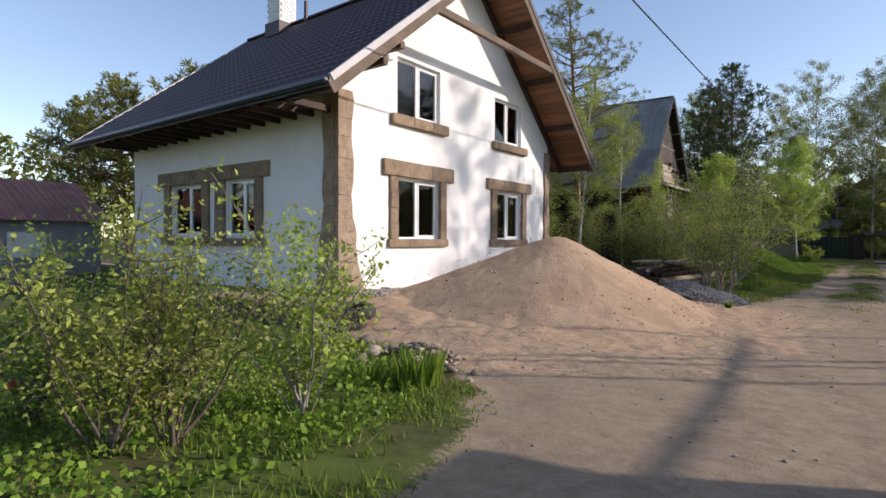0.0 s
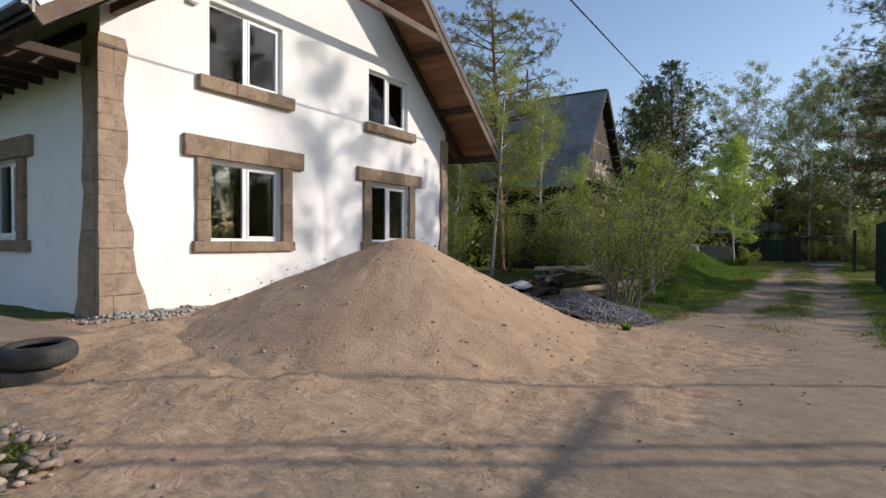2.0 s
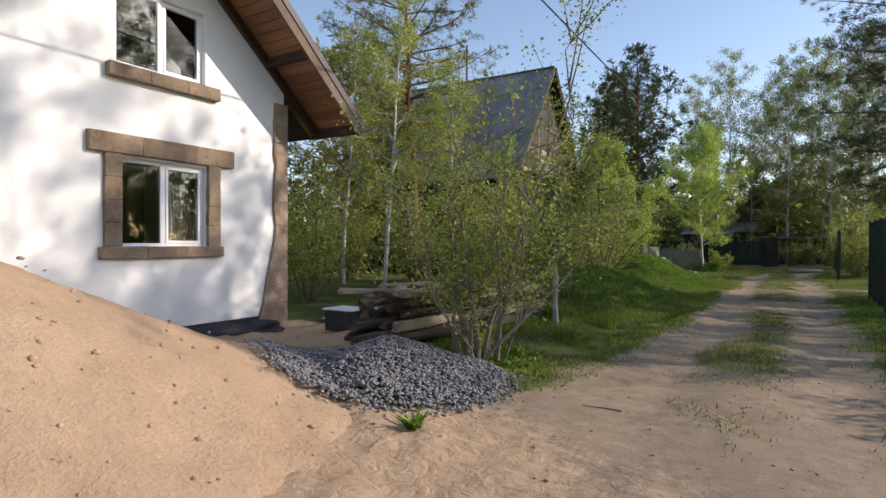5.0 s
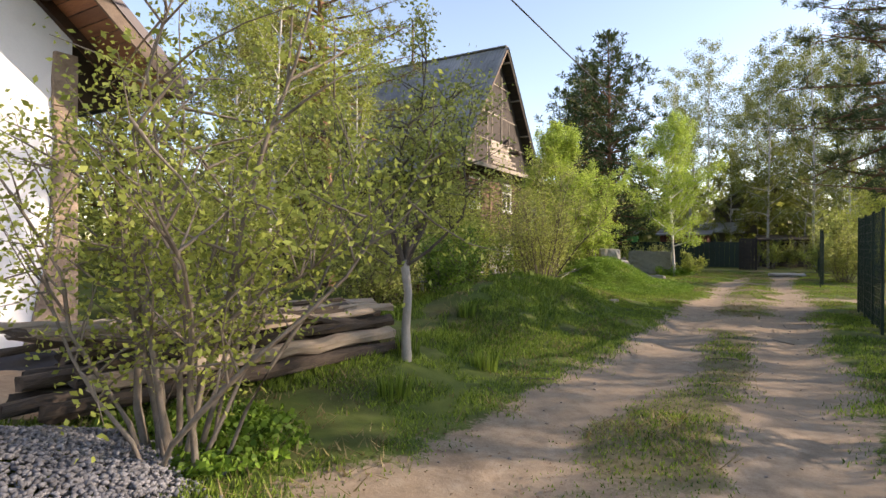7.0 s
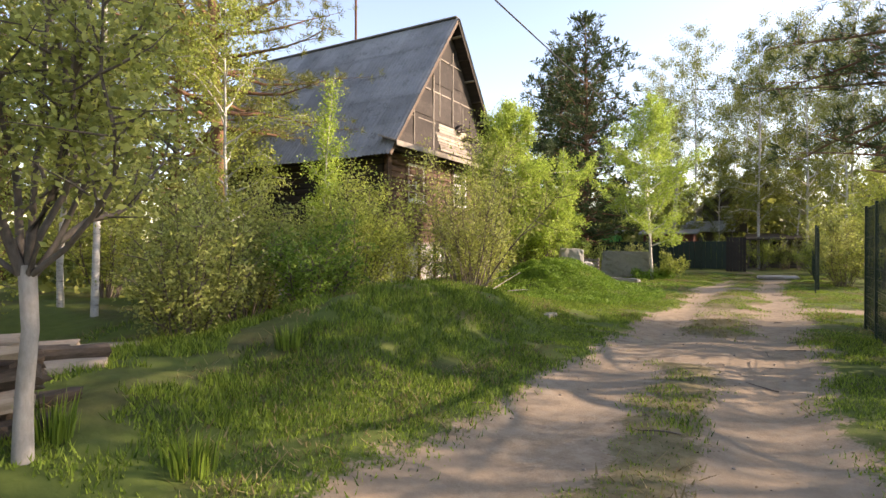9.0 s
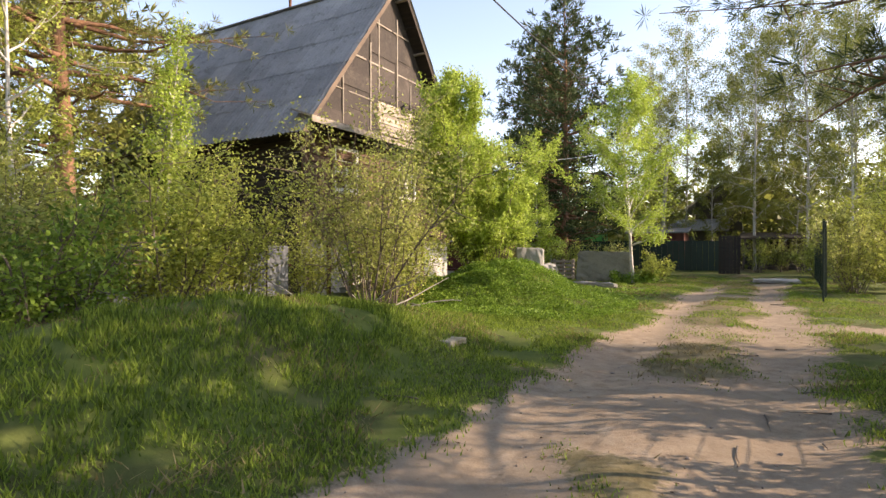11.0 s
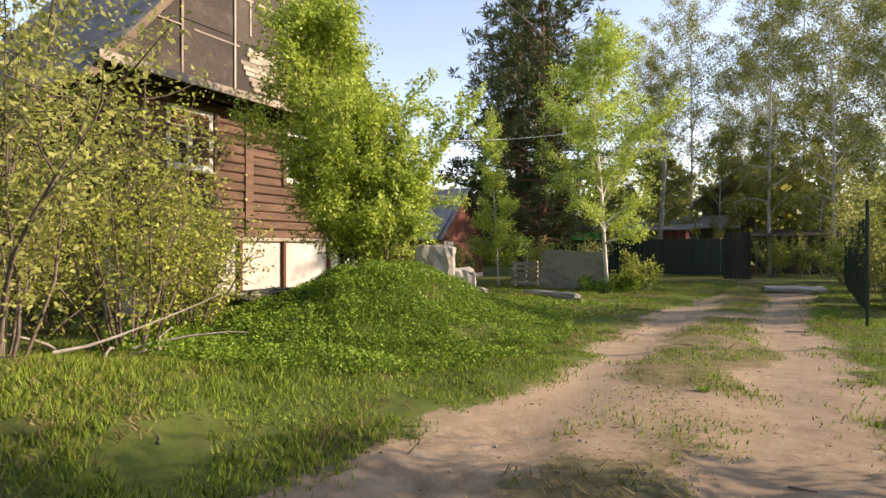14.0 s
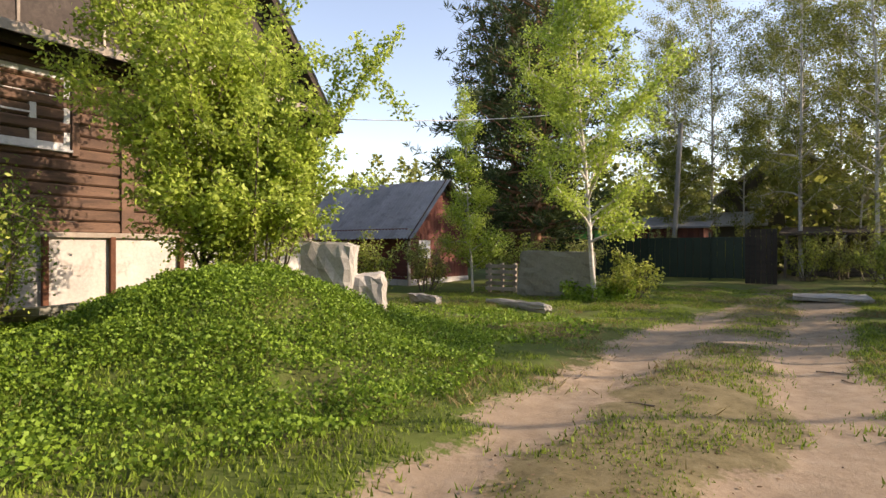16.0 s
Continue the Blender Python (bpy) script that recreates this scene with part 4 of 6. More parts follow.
# ---- the old log house ----
OX, OY0, OY1, OXW = -9.4, 30.5, 38.1, -19.0
OR_Y, OR_Z, OE_Z, OE_Y0, OE_Y1 = 34.3, 9.9, 4.3, 29.95, 38.65
OROOF_E, OROOF_W = -8.95, -19.6
OK = (OR_Z - OE_Z) / (OR_Y - OE_Y0)
old = thing("old_house", "derelict log house with felted gable and grey corrugated roof", "house", at=(-14, 34.3, 0))
og = Vector((0, -OK, 1)).normalized()
part("gable", holed_wall([OY0 - 0.3, OY1 + 0.3], [4.75, 10], [], lambda u, v: (OX + 0.02, u, v), (-0.12, 0, 0), ((Vector((OX, OR_Y, OR_Z - 0.12)), og), (Vector((OX, OR_Y, OR_Z - 0.12)), Vector((0, OK, 1)).normalized()))), TARPAPER, old, "gable clad in torn black roofing felt")
part("gable", holed_wall([OY0 - 0.3, OY1 + 0.3], [4.4, 10], [], lambda u, v: (OXW, u, v), (0.12, 0, 0), ((Vector((OX, OR_Y, OR_Z - 0.12)), og), (Vector((OX, OR_Y, OR_Z - 0.12)), Vector((0, OK, 1)).normalized()))), TARPAPER, old)
orr = random.Random(8)
# felt sheets and bleached battens
for u0, u1, v0, v1 in ((30.9, 31.9, 4.9, 5.75), (31.95, 33.15, 4.9, 6.0), (33.2, 34.5, 6.0, 7.3), (31.9, 33.15, 6.05, 7.1), (33.2, 34.3, 4.9, 5.95), (34.55, 36.0, 6.2, 7.4), (33.2, 34.6, 7.35, 8.6), (34.65, 35.5, 7.5, 8.4), (36.05, 36.7, 5.6, 6.8)):
    z_lim = min(roof for roof in (OR_Z - 0.3 - OK * abs(u0 - OR_Y), OR_Z - 0.3 - OK * abs(u1 - OR_Y)))
    if v0 < z_lim:
        part("felt_sheet", one_box(OX + 0.02, OX + 0.034 + orr.uniform(0, 0.008), u0, u1, v0, min(v1, z_lim), 0, 0.006, orr), TARPAPER, old)


def gable_limit(u):
    return OR_Z - 0.28 - OK * abs(u - OR_Y)


for z in (5.85, 7.0, 8.3):
    half = (OR_Z - 0.3 - z) / OK
    a = OR_Y - half
    while a < OR_Y + half - 0.2:
        b = min(a + orr.uniform(0.5, 1.2), OR_Y + half)
        if orr.random() < 0.85:
            part("batten", one_box(OX + 0.03, OX + 0.06, a, b, z + orr.uniform(-0.02, 0.02), z + 0.045, 0.004), BATTEN, old)
        a = b + orr.uniform(0.03, 0.25)
for u, v0, v1 in ((31.9, 4.9, 6.4), (33.18, 4.9, 7.6), (33.6, 6.2, 8.6), (34.6, 5.9, 8.8), (35.4, 5.9, 6.9)):
    part("batten", one_box(OX + 0.03, OX + 0.065, u, u + 0.045, v0, min(v1, gable_limit(u)), 0.004), BATTEN, old)
# boards laid bare where the felt has torn
for k in range(9):
    z = 4.95 + k * 0.11
    u0, u1 = 33.45 + orr.uniform(-0.1, 0.25), 35.9 + orr.uniform(-0.6, 0.3)
    part("bare_board", one_box(OX + 0.03, OX + 0.055 + orr.uniform(0, 0.02), u0, u1, z, z + 0.1, 0.004, 0.008, orr), BATTEN, old)
for k in range(7):
    u, z = orr.uniform(33.5, 36.2), orr.uniform(5.2, 6.1)
    part("torn_felt", one_beam((OX + 0.08, u, z), (OX + orr.uniform(0.12, 0.3), u + orr.uniform(0.2, 0.5), z + orr.uniform(-0.2, 0.25)), 0.25, 0.012), TARPAPER, old)
# corrugated sheets
def corrugated(x0, x1, side, s0, s1, lift):
    """One sheet of the roof: waves across, lying on the slope between s0 and s1."""
    us = np.linspace(x0, x1, 33)
    e = np.array([OE_Y0, OE_Z]) if side < 0 else np.array([OE_Y1, OE_Z])
    t = np.array([OR_Y, OR_Z])
    d = (t - e) / np.linalg.norm(t - e)
    nrm = np.array([-d[1], d[0]]) if side < 0 else np.array([d[1], -d[0]])
    w = 0.025 * np.cos(us * 2 * np.pi / 0.15)
    rows_ = []
    for s, lf in ((s0, lift + 0.02), (s1, lift)):
        q = e + d * s
        rows_.append(np.stack([us, q[0] + nrm[0] * (w + lf), q[1] + nrm[1] * (w + lf)], -1))
    P = np.concatenate(rows_)
    i = np.arange(32)
    return P, np.stack([i, i + 1, i + 34, i + 33], -1)


run_o = math.hypot(OR_Y - OE_Y0, OR_Z - OE_Z)
for side in (-1, 1):
    nrow, ncol = 5, 10
    for r_ in range(nrow):
        for c_ in range(ncol):
            x0 = OROOF_W + (OROOF_E - OROOF_W) * c_ / ncol
            x1 = OROOF_W + (OROOF_E - OROOF_W) * (c_ + 1) / ncol + 0.06
            P, F = corrugated(x0, x1, side, run_o * r_ / nrow - 0.1 + orr.uniform(-0.03, 0.02), run_o * (r_ + 1) / nrow, 0.04 + 0.012 * (c_ % 2))
            raw("roof_sheet", P, F, SLATE, old, smooth=True)
part("ridge_cap", one_beam((OROOF_W, OR_Y, OR_Z + 0.08), (OROOF_E, OR_Y, OR_Z + 0.08), 0.3, 0.05, bevel=0.02), SLATE, old)
for y_e, sg in ((OE_Y0, -1), (OE_Y1, 1)):
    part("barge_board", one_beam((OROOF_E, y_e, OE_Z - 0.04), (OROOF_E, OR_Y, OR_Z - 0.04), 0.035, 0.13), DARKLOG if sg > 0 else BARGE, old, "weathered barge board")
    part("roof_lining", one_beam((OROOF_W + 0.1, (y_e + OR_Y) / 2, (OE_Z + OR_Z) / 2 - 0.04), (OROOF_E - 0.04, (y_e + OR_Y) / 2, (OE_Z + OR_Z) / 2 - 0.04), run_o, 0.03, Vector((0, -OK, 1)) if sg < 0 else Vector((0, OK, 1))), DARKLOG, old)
    for k in range(8):
        f_ = (k + 0.4) / 8
        part("roof_lath", one_beam((OX - 0.1, y_e + (OR_Y - y_e) * f_, OE_Z + (OR_Z - OE_Z) * f_ - 0.1), (OROOF_E - 0.02, y_e + (OR_Y - y_e) * f_, OE_Z + (OR_Z - OE_Z) * f_ - 0.1), 0.12, 0.05), BATTEN if k % 2 else DARKLOG, old)
part("roof_pole", one_beam((-13.8, 34.3, 9.7), (-13.8, 34.3, 11.9), 0.09, 0.09, (0, 1, 0), 0.02), RUST, old, "thin rusty flue pipe")
# ledge between the storeys
part("ledge", one_beam((OX + 0.3, OY0 - 0.5, 4.78), (OX + 0.3, OY1 + 0.4, 4.78), 0.75, 0.05, Vector((0.35, 0, 1))), BATTEN, old, "sloping weather board between the storeys")
part("ledge_edge", one_beam((OX + 0.66, OY0 - 0.5, 4.6), (OX + 0.66, OY1 + 0.4, 4.6), 0.04, 0.16), BATTEN, old)
part("ledge_beam", one_beam((OX + 0.35, OY0 - 0.4, 4.5), (OX + 0.35, OY1 + 0.3, 4.5), 0.2, 0.12), DARKLOG, old)
# log courses with two windows in the front wall
OWIN = [(31.6, 32.68, 2.97, 4.24), (34.75, 35.85, 2.97, 4.24)]
z, k = 1.55, 0
while z < 4.45:
    h = 0.21
    segs = [(OY0, OY1)]
    for w in OWIN:
        if w[2] - 0.02 < z + h / 2 < w[3] + 0.02:
            segs = [s for a, b in segs for s in ((a, w[0] - 0.06), (w[1] + 0.06, b)) if s[1] - s[0] > 0.05] if any(a < w[0] < b for a, b in segs) else segs
    for a, b in segs:
        part("log", one_box(OX - 0.2, OX + orr.uniform(-0.01, 0.015), a, b, z + 0.008, z + h - 0.006, 0.03), LOGWALL, old)
    # side courses take a much darker brown than the front logs
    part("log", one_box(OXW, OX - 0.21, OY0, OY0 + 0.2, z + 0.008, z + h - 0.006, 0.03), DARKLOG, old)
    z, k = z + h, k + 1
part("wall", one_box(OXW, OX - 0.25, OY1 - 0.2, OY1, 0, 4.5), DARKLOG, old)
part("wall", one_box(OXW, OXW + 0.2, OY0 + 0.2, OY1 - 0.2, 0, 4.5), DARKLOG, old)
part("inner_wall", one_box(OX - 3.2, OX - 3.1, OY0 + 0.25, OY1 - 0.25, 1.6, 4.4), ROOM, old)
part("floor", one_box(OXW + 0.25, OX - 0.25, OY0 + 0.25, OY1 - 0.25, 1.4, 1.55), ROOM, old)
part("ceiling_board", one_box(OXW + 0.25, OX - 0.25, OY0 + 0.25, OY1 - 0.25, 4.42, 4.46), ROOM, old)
for y in (OY0 - 0.08, 33.5, OY1 - 0.1):
    part("corner_board", one_box(OX - 0.02, OX + 0.04, y, y + 0.22, 1.55, 4.45, 0.006), LOGWALL, old)
# rendered base with rusty stanchions
part("base_wall", one_box(OX - 0.2, OX - 0.02, OY0, OY1, -0.2, 1.56, 0.01), PLASTER, old, "bleached rendered base wall with cracks")
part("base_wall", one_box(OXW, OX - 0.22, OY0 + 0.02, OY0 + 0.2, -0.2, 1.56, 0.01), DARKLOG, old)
part("base_ledge", one_box(OX - 0.1, OX + 0.06, OY0, OY1, 1.48, 1.57, 0.008), BATTEN, old)
for y in (31.3, 32.25, 33.3, 34.6, 36.2):
    part("stanchion", one_box(OX - 0.02, OX + 0.07, y, y + 0.09, -0.1, 1.5, 0.006), RUST, old, "rusty iron upright")
for w in OWIN:
    fr = bmesh.new()
    def bar(p, q, za, zb, d0=0.0, d1=0.07):
        box(fr, OX - d1, OX - d0, p, q, za, zb, 0.006)
    t = 0.1
    bar(w[0], w[1], w[2], w[2] + t), bar(w[0], w[1], w[3] - t, w[3])
    bar(w[0], w[0] + t, w[2] + t, w[3] - t), bar(w[1] - t, w[1], w[2] + t, w[3] - t)
    zt = w[2] + 0.66 * (w[3] - w[2])
    bar(w[0] + t, w[1] - t, zt - 0.04, zt + 0.04)
    mid = (w[0] + w[1]) / 2
    bar(mid - 0.05, mid + 0.05, w[2] + t, zt - 0.04)
    bar(w[0] + t, mid - 0.04, w[2] + 0.52, w[2] + 0.56)
    wo = part("window", fr, OLDPAINT, old, "old casement window with peeling white paint")
    pn = part("pane", one_box(OX - 0.045, OX - 0.037, w[0] + t, w[1] - t, w[2] + t, w[3] - t), GLASS, wo)
    pn.visible_shadow = False
    for a, b, c, d in ((w[0] - 0.13, w[0] - 0.01, w[2] - 0.1, w[3] + 0.1), (w[1] + 0.01, w[1] + 0.13, w[2] - 0.1, w[3] + 0.1)):
        part("casing", one_box(OX - 0.02, OX + 0.045, a, b, c, d, 0.006), LOGWALL, wo)
    part("casing", one_box(OX - 0.02, OX + 0.06, w[0] - 0.13, w[1] + 0.13, w[3] + 0.005, w[3] + 0.1, 0.006), LOGWALL, wo)
    part("sill", one_box(OX - 0.02, OX + 0.06, w[0] - 0.02, w[1] + 0.02, w[2] - 0.05, w[2] - 0.005, 0.006), OLDPAINT, wo)

# ---- things round the white house ----
def tyre(at, tilt, seed):
    """A car tyre lying flat: tread, side walls and hollow."""
    ob = thing("tyre", "worn black car tyre lying as a planter edge", "tyre", "stacked tyres", at=at)
    prof = [(0.2, 0.04), (0.22, 0.005), (0.29, 0.0), (0.335, 0.03), (0.35, 0.06), (0.35, 0.15), (0.335, 0.18), (0.29, 0.21), (0.22, 0.205), (0.2, 0.17), (0.215, 0.16), (0.3, 0.15), (0.3, 0.06), (0.215, 0.05)]
    n = 40
    v = [(r * math.cos(a), r * math.sin(a), z) for a in np.arange(n) * 2 * math.pi / n for r, z in prof]
    m = len(prof)
    f = [(i * m + j, ((i + 1) % n) * m + j, ((i + 1) % n) * m + (j + 1) % m, i * m + (j + 1) % m) for i in range(n) for j in range(m)]
    carcass = raw("carcass", v, f, RUBBER, None, smooth=True)
    carcass.parent = ob
    tb = bmesh.new()
    for k in range(36):
        a = k * 2 * math.pi / 36
        c, s = math.cos(a), math.sin(a)
        beam(tb, (0.346 * c, 0.346 * s, 0.065), (0.346 * math.cos(a + 0.06), 0.346 * math.sin(a + 0.06), 0.145), 0.03, 0.012, (c, s, 0))
    tread = part("tread", tb, RUBBER, None)
    tread.parent = ob
    ob.rotation_euler = tilt
    return ob


zt = z_at(-6.4, 6.05) - 0.06
tyre((-6.5, 5.97, zt - 0.01), (0, 0, 0.3), 1)
tyre((-6.38, 6.05, zt + 0.205), (0.05, -0.04, 1.0), 2)
tyre((-7.2, 6.1, z_at(-7.2, 6.1)), (0, 0.02, 2.0), 3)
bed = part("planter_soil", one_box(-6.57, -6.19, 5.86, 6.24, zt + 0.1, zt + 0.34, 0.05), GROUND)
tagged(bed, "brown soil filling the tyre planter", "soil")

# heap of field stones by the garden edge, each stone by itself
stones = [stone_mesh(np.random.RandomState(100 + i), 1, 0.75) for i in range(7)]
stone_data = []
for i, (v, f) in enumerate(stones):
    ob = raw("stone", v, f, STONE)
    stone_data.append(ob.data)
    bpy.data.objects.remove(ob)
sr = random.Random(12)


def lay_stone(x, y, z, s, label, group, mat=None):
    ob = new("stone", sr.choice(stone_data))
    ob.location, ob.scale = (x, y, z + s * 0.2), (s * sr.uniform(0.8, 1.3), s * sr.uniform(0.8, 1.2), s * sr.uniform(0.75, 1.1))
    ob.rotation_euler = (sr.uniform(-0.4, 0.4), sr.uniform(-0.4, 0.4), sr.uniform(0, 6.28))
    return tagged(ob, label, "stone", group)


for k in range(95):
    a, r = sr.uniform(0, 6.28), math.sqrt(sr.random())
    x, y = -4.15 + 0.62 * r * math.cos(a), 5.0 + 0.42 * r * math.sin(a)
    lay_stone(x, y, z_at(x, y) + 0.16 * (1 - r) ** 0.8 - 0.01, sr.uniform(0.045, 0.105), "rounded brown and grey field stone in a small heap", "stone heap")
for x, y, s in ((-4.55, 4.42, 0.2), (-4.7, 4.75, 0.26), (-4.25, 4.15, 0.14), (-5.4, 5.35, 0.22), (-3.4, 4.62, 0.12), (-3.2, 4.75, 0.1), (-3.05, 4.45, 0.08), (-3.6, 4.5, 0.12)):
    lay_stone(x, y, z_at(x, y), s, "pale whitish stone at the garden edge", "edge stones")
# rubble along the track and the sand
rr = np.random.RandomState(3)
px, py = rr.uniform(-7.5, 1.3, 900), rr.uniform(1.5, 40, 900)
g_, s_ = zones(px, py)
ok = (g_ < 0.4) & (px < 1.4)
px, py = px[ok], py[ok]
inside = heap_z(px, py) > 0
v, f = scatter_stones(np.stack([px, py, height(px, py) + np.where(inside, heap_z(px, py), 0) + 0.003], -1), np.abs(rr.normal(size=len(px))) * 0.018 + 0.012, rr)
tagged(raw("pebbles_on_track", v, f, STONE), "small stones and clods strewn over the track", "pebbles", kind="stuff")
n_r = 260
px, py = rr.normal(-8.25, 0.25, n_r), rr.normal(8.15, 0.45, n_r)
ok = px > -8.5
px, py = px[ok], py[ok]
v, f = scatter_stones(np.stack([px, py, height(px, py) + 0.02], -1), rr.uniform(0.03, 0.1, len(px)), rr)
tagged(raw("rubble", v, f, CONCRETE), "grey broken rubble at the foot of the house corner", "rubble", kind="stuff")
# black film along the wall foot
fb = bmesh.new()
us = np.linspace(8.2, 16.8, 44)
strip = [[fb.verts.new((WX + 0.02 + w * (0.12 + 0.08 * math.sin(u * 3 + w * 9)), u, np.interp(u, (8.2, 12.0, 16.8), (0.33, 0.14, -0.04)) - 0.09 * w + 0.025 * math.sin(u * 7 + w * 5))) for w in (0, 1, 2, 3)] for u in us]
for a, b in zip(strip, strip[1:]):
    for i in range(3):
        fb.faces.new((a[i], b[i], b[i + 1], a[i + 1]))
film_ob = part("bitumen_sheet", fb, BITUMEN, smooth=True)
tagged(film_ob, "crumpled black bitumen sheet along the house foot", "bitumen sheet")

# pile of old beams behind the willow
def timber(p, q, w, h, mat, label, bark_seed, name="beam"):
    """An old squared beam with worn, uneven faces."""
    r = np.random.RandomState(bark_seed)
    p, q = Vector(p), Vector(q)
    ln = (q - p).length
    n = max(6, int(ln / 0.25))
    prof = [(-0.5, -0.25), (-0.3, -0.47), (0.25, -0.5), (0.46, -0.32), (0.52, 0.0), (0.45, 0.3), (0.25, 0.5), (-0.1, 0.53), (-0.38, 0.42), (-0.52, 0.12)]
    v = []
    for i in range(n + 1):
        sc = 1 + r.normal() * 0.025
        ox, oz = r.normal() * 0.006, r.normal() * 0.006
        for a, b in prof:
            v.append((a * w * sc + ox + r.normal() * 0.006, i * ln / n + (r.normal() * 0.03 if i in (0, n) else 0), b * h * sc + oz + r.normal() * 0.009))
    m = len(prof)
    f = [(i * m + j, i * m + (j + 1) % m, (i + 1) * m + (j + 1) % m, (i + 1) * m + j) for i in range(n) for j in range(m)]
    me = bpy.data.meshes.new(name)
    me.from_pydata(v, [], f + [tuple(range(m))[::-1], tuple(range(n * m, n * m + m))])
    me.materials.append(mat)
    ob = new(name, me)
    ob.location = p
    ob.rotation_euler = (q - p).to_track_quat("Y", "Z").to_euler()
    return tagged(ob, label, "beam", "pile of beams")


DARKBEAM = "old blackened squared beam in a roadside pile"
GREYBEAM = "old grey weathered beam in a roadside pile"
tz = z_at(-3.5, 16.4)
bx_ = []
lr = random.Random(44)
for row, (count, z0) in enumerate(((6, 0.08), (6, 0.23), (5, 0.37), (4, 0.5))):
    for k in range(count):
        off = k * 0.185 + row * 0.09
        s0, s1 = lr.uniform(-0.3, 0.25) + 0.1 * row, lr.uniform(-0.35, 0.2) - 0.1 * row
        w = lr.uniform(0.13, 0.185)
        bx_.append(((-4.2 - off * 0.9 + s0 * 0.35, 14.85 + off * 0.3 + s0, tz + z0 + lr.uniform(-0.02, 0.02)), (-3.12 - off * 0.9 + s1 * 0.35, 18.1 + off * 0.3 + s1, tz + z0 + 0.13 + lr.uniform(-0.02, 0.03)), w, w * lr.uniform(0.7, 0.95), TIMBER if lr.random() < 0.72 else PALEWOOD))
bx_ += [((-4.75, 15.9, tz + 0.68), (-3.3, 18.0, tz + 0.64), 0.2, 0.07, PALEWOOD), ((-5.3, 16.2, tz + 0.7), (-3.6, 18.1, tz + 0.68), 0.22, 0.06, PALEWOOD)]
for row, (count, z0) in enumerate(((5, 0.08), (5, 0.24), (3, 0.38))):
    for k in range(count):
        o_ = k * 0.22 + row * 0.1
        w = lr.uniform(0.15, 0.2)
        bx_.append(((-5.0 - o_, 17.5 + lr.uniform(-0.2, 0.2), tz + z0), (-4.3 - o_, 19.3 - 0.15 * row + lr.uniform(-0.3, 0.15) + o_ * 0.3, tz + z0 - 0.03), w, w * lr.uniform(0.8, 1.0), TIMBER if lr.random() < 0.7 else PALEWOOD))
for i, (p, q, w, h, m) in enumerate(bx_):
    timber(p, q, w, h, m, GREYBEAM if m is PALEWOOD else DARKBEAM, i + 1)
br_ = random.Random(31)
for i in range(16):
    f_, o_ = br_.uniform(0.0, 0.75), br_.uniform(-0.4, 0.8)
    c_ = Vector((-4.0 - o_ * 0.75 + f_ * 1.0, 14.9 + f_ * 2.9 + o_ * 0.2, tz + br_.uniform(0.62, 0.74)))
    a_ = radians(20 + br_.uniform(-28, 28))
    l_ = br_.uniform(0.35, 1.0)
    d_ = Vector((math.sin(a_) * l_, math.cos(a_) * l_, br_.uniform(-0.1, 0.12)))
    timber(c_ - d_, c_ + d_, br_.uniform(0.06, 0.16), br_.uniform(0.03, 0.08), PALEWOOD if i % 3 else TIMBER, "short grey board lying across the beam pile", 60 + i, "board")
for i in range(5):
    timber((-6.0 - 0.3 * i, 18.6 + 0.1 * i, tz + 0.06 + 0.05 * (i % 2)), (-4.6 - 0.35 * i, 19.6 + 0.2 * i, tz + 0.1 + 0.05 * (i % 2)), 0.18, 0.05, PALEWOOD, "loose grey plank lying on the grass", 30 + i, "plank")
crate = thing("crate", "black painted box standing on the ground by the gravel", "crate", at=(-6.55, 16.75, z_at(-6.55, 16.75)))
zc = z_at(-6.55, 16.75)
part("body", one_box(-6.85, -6.25, 16.5, 17.0, zc - 0.02, zc + 0.36, 0.012), BITUMEN, crate)
part("lid", one_box(-6.88, -6.2, 16.47, 17.03, zc + 0.36, zc + 0.39, 0.008), SHEET, crate, "pale board on top")
# white sheeting thrown over planks
tu, tv = np.meshgrid(np.linspace(0, 1, 26), np.linspace(0, 1, 20), indexing="ij")
tx, ty = -8.1 + tu * 2.2, 17.7 + tv * 1.5
tzz = np.vectorize(z_at)(tx, ty) + 0.12 + 0.16 * np.sin(tu * math.pi) * np.sin(tv * math.pi) + 0.05 * lattice(tx, ty, 0.25, 40) + 0.02 * lattice(tx, ty, 0.1, 41)
ti = np.arange(25)[:, None] * 20 + np.arange(19)[None]
tarp = raw("tarpaulin", np.stack([tx, ty, tzz], -1).reshape(-1, 3), np.stack([ti, ti + 20, ti + 21, ti + 1], -1).reshape(-1, 4), SHEET, smooth=True)
sol = tarp.modifiers.new("thick", "SOLIDIFY")
sol.thickness = 0.01
tagged(tarp, "crumpled white tarpaulin lying over planks", "tarpaulin")

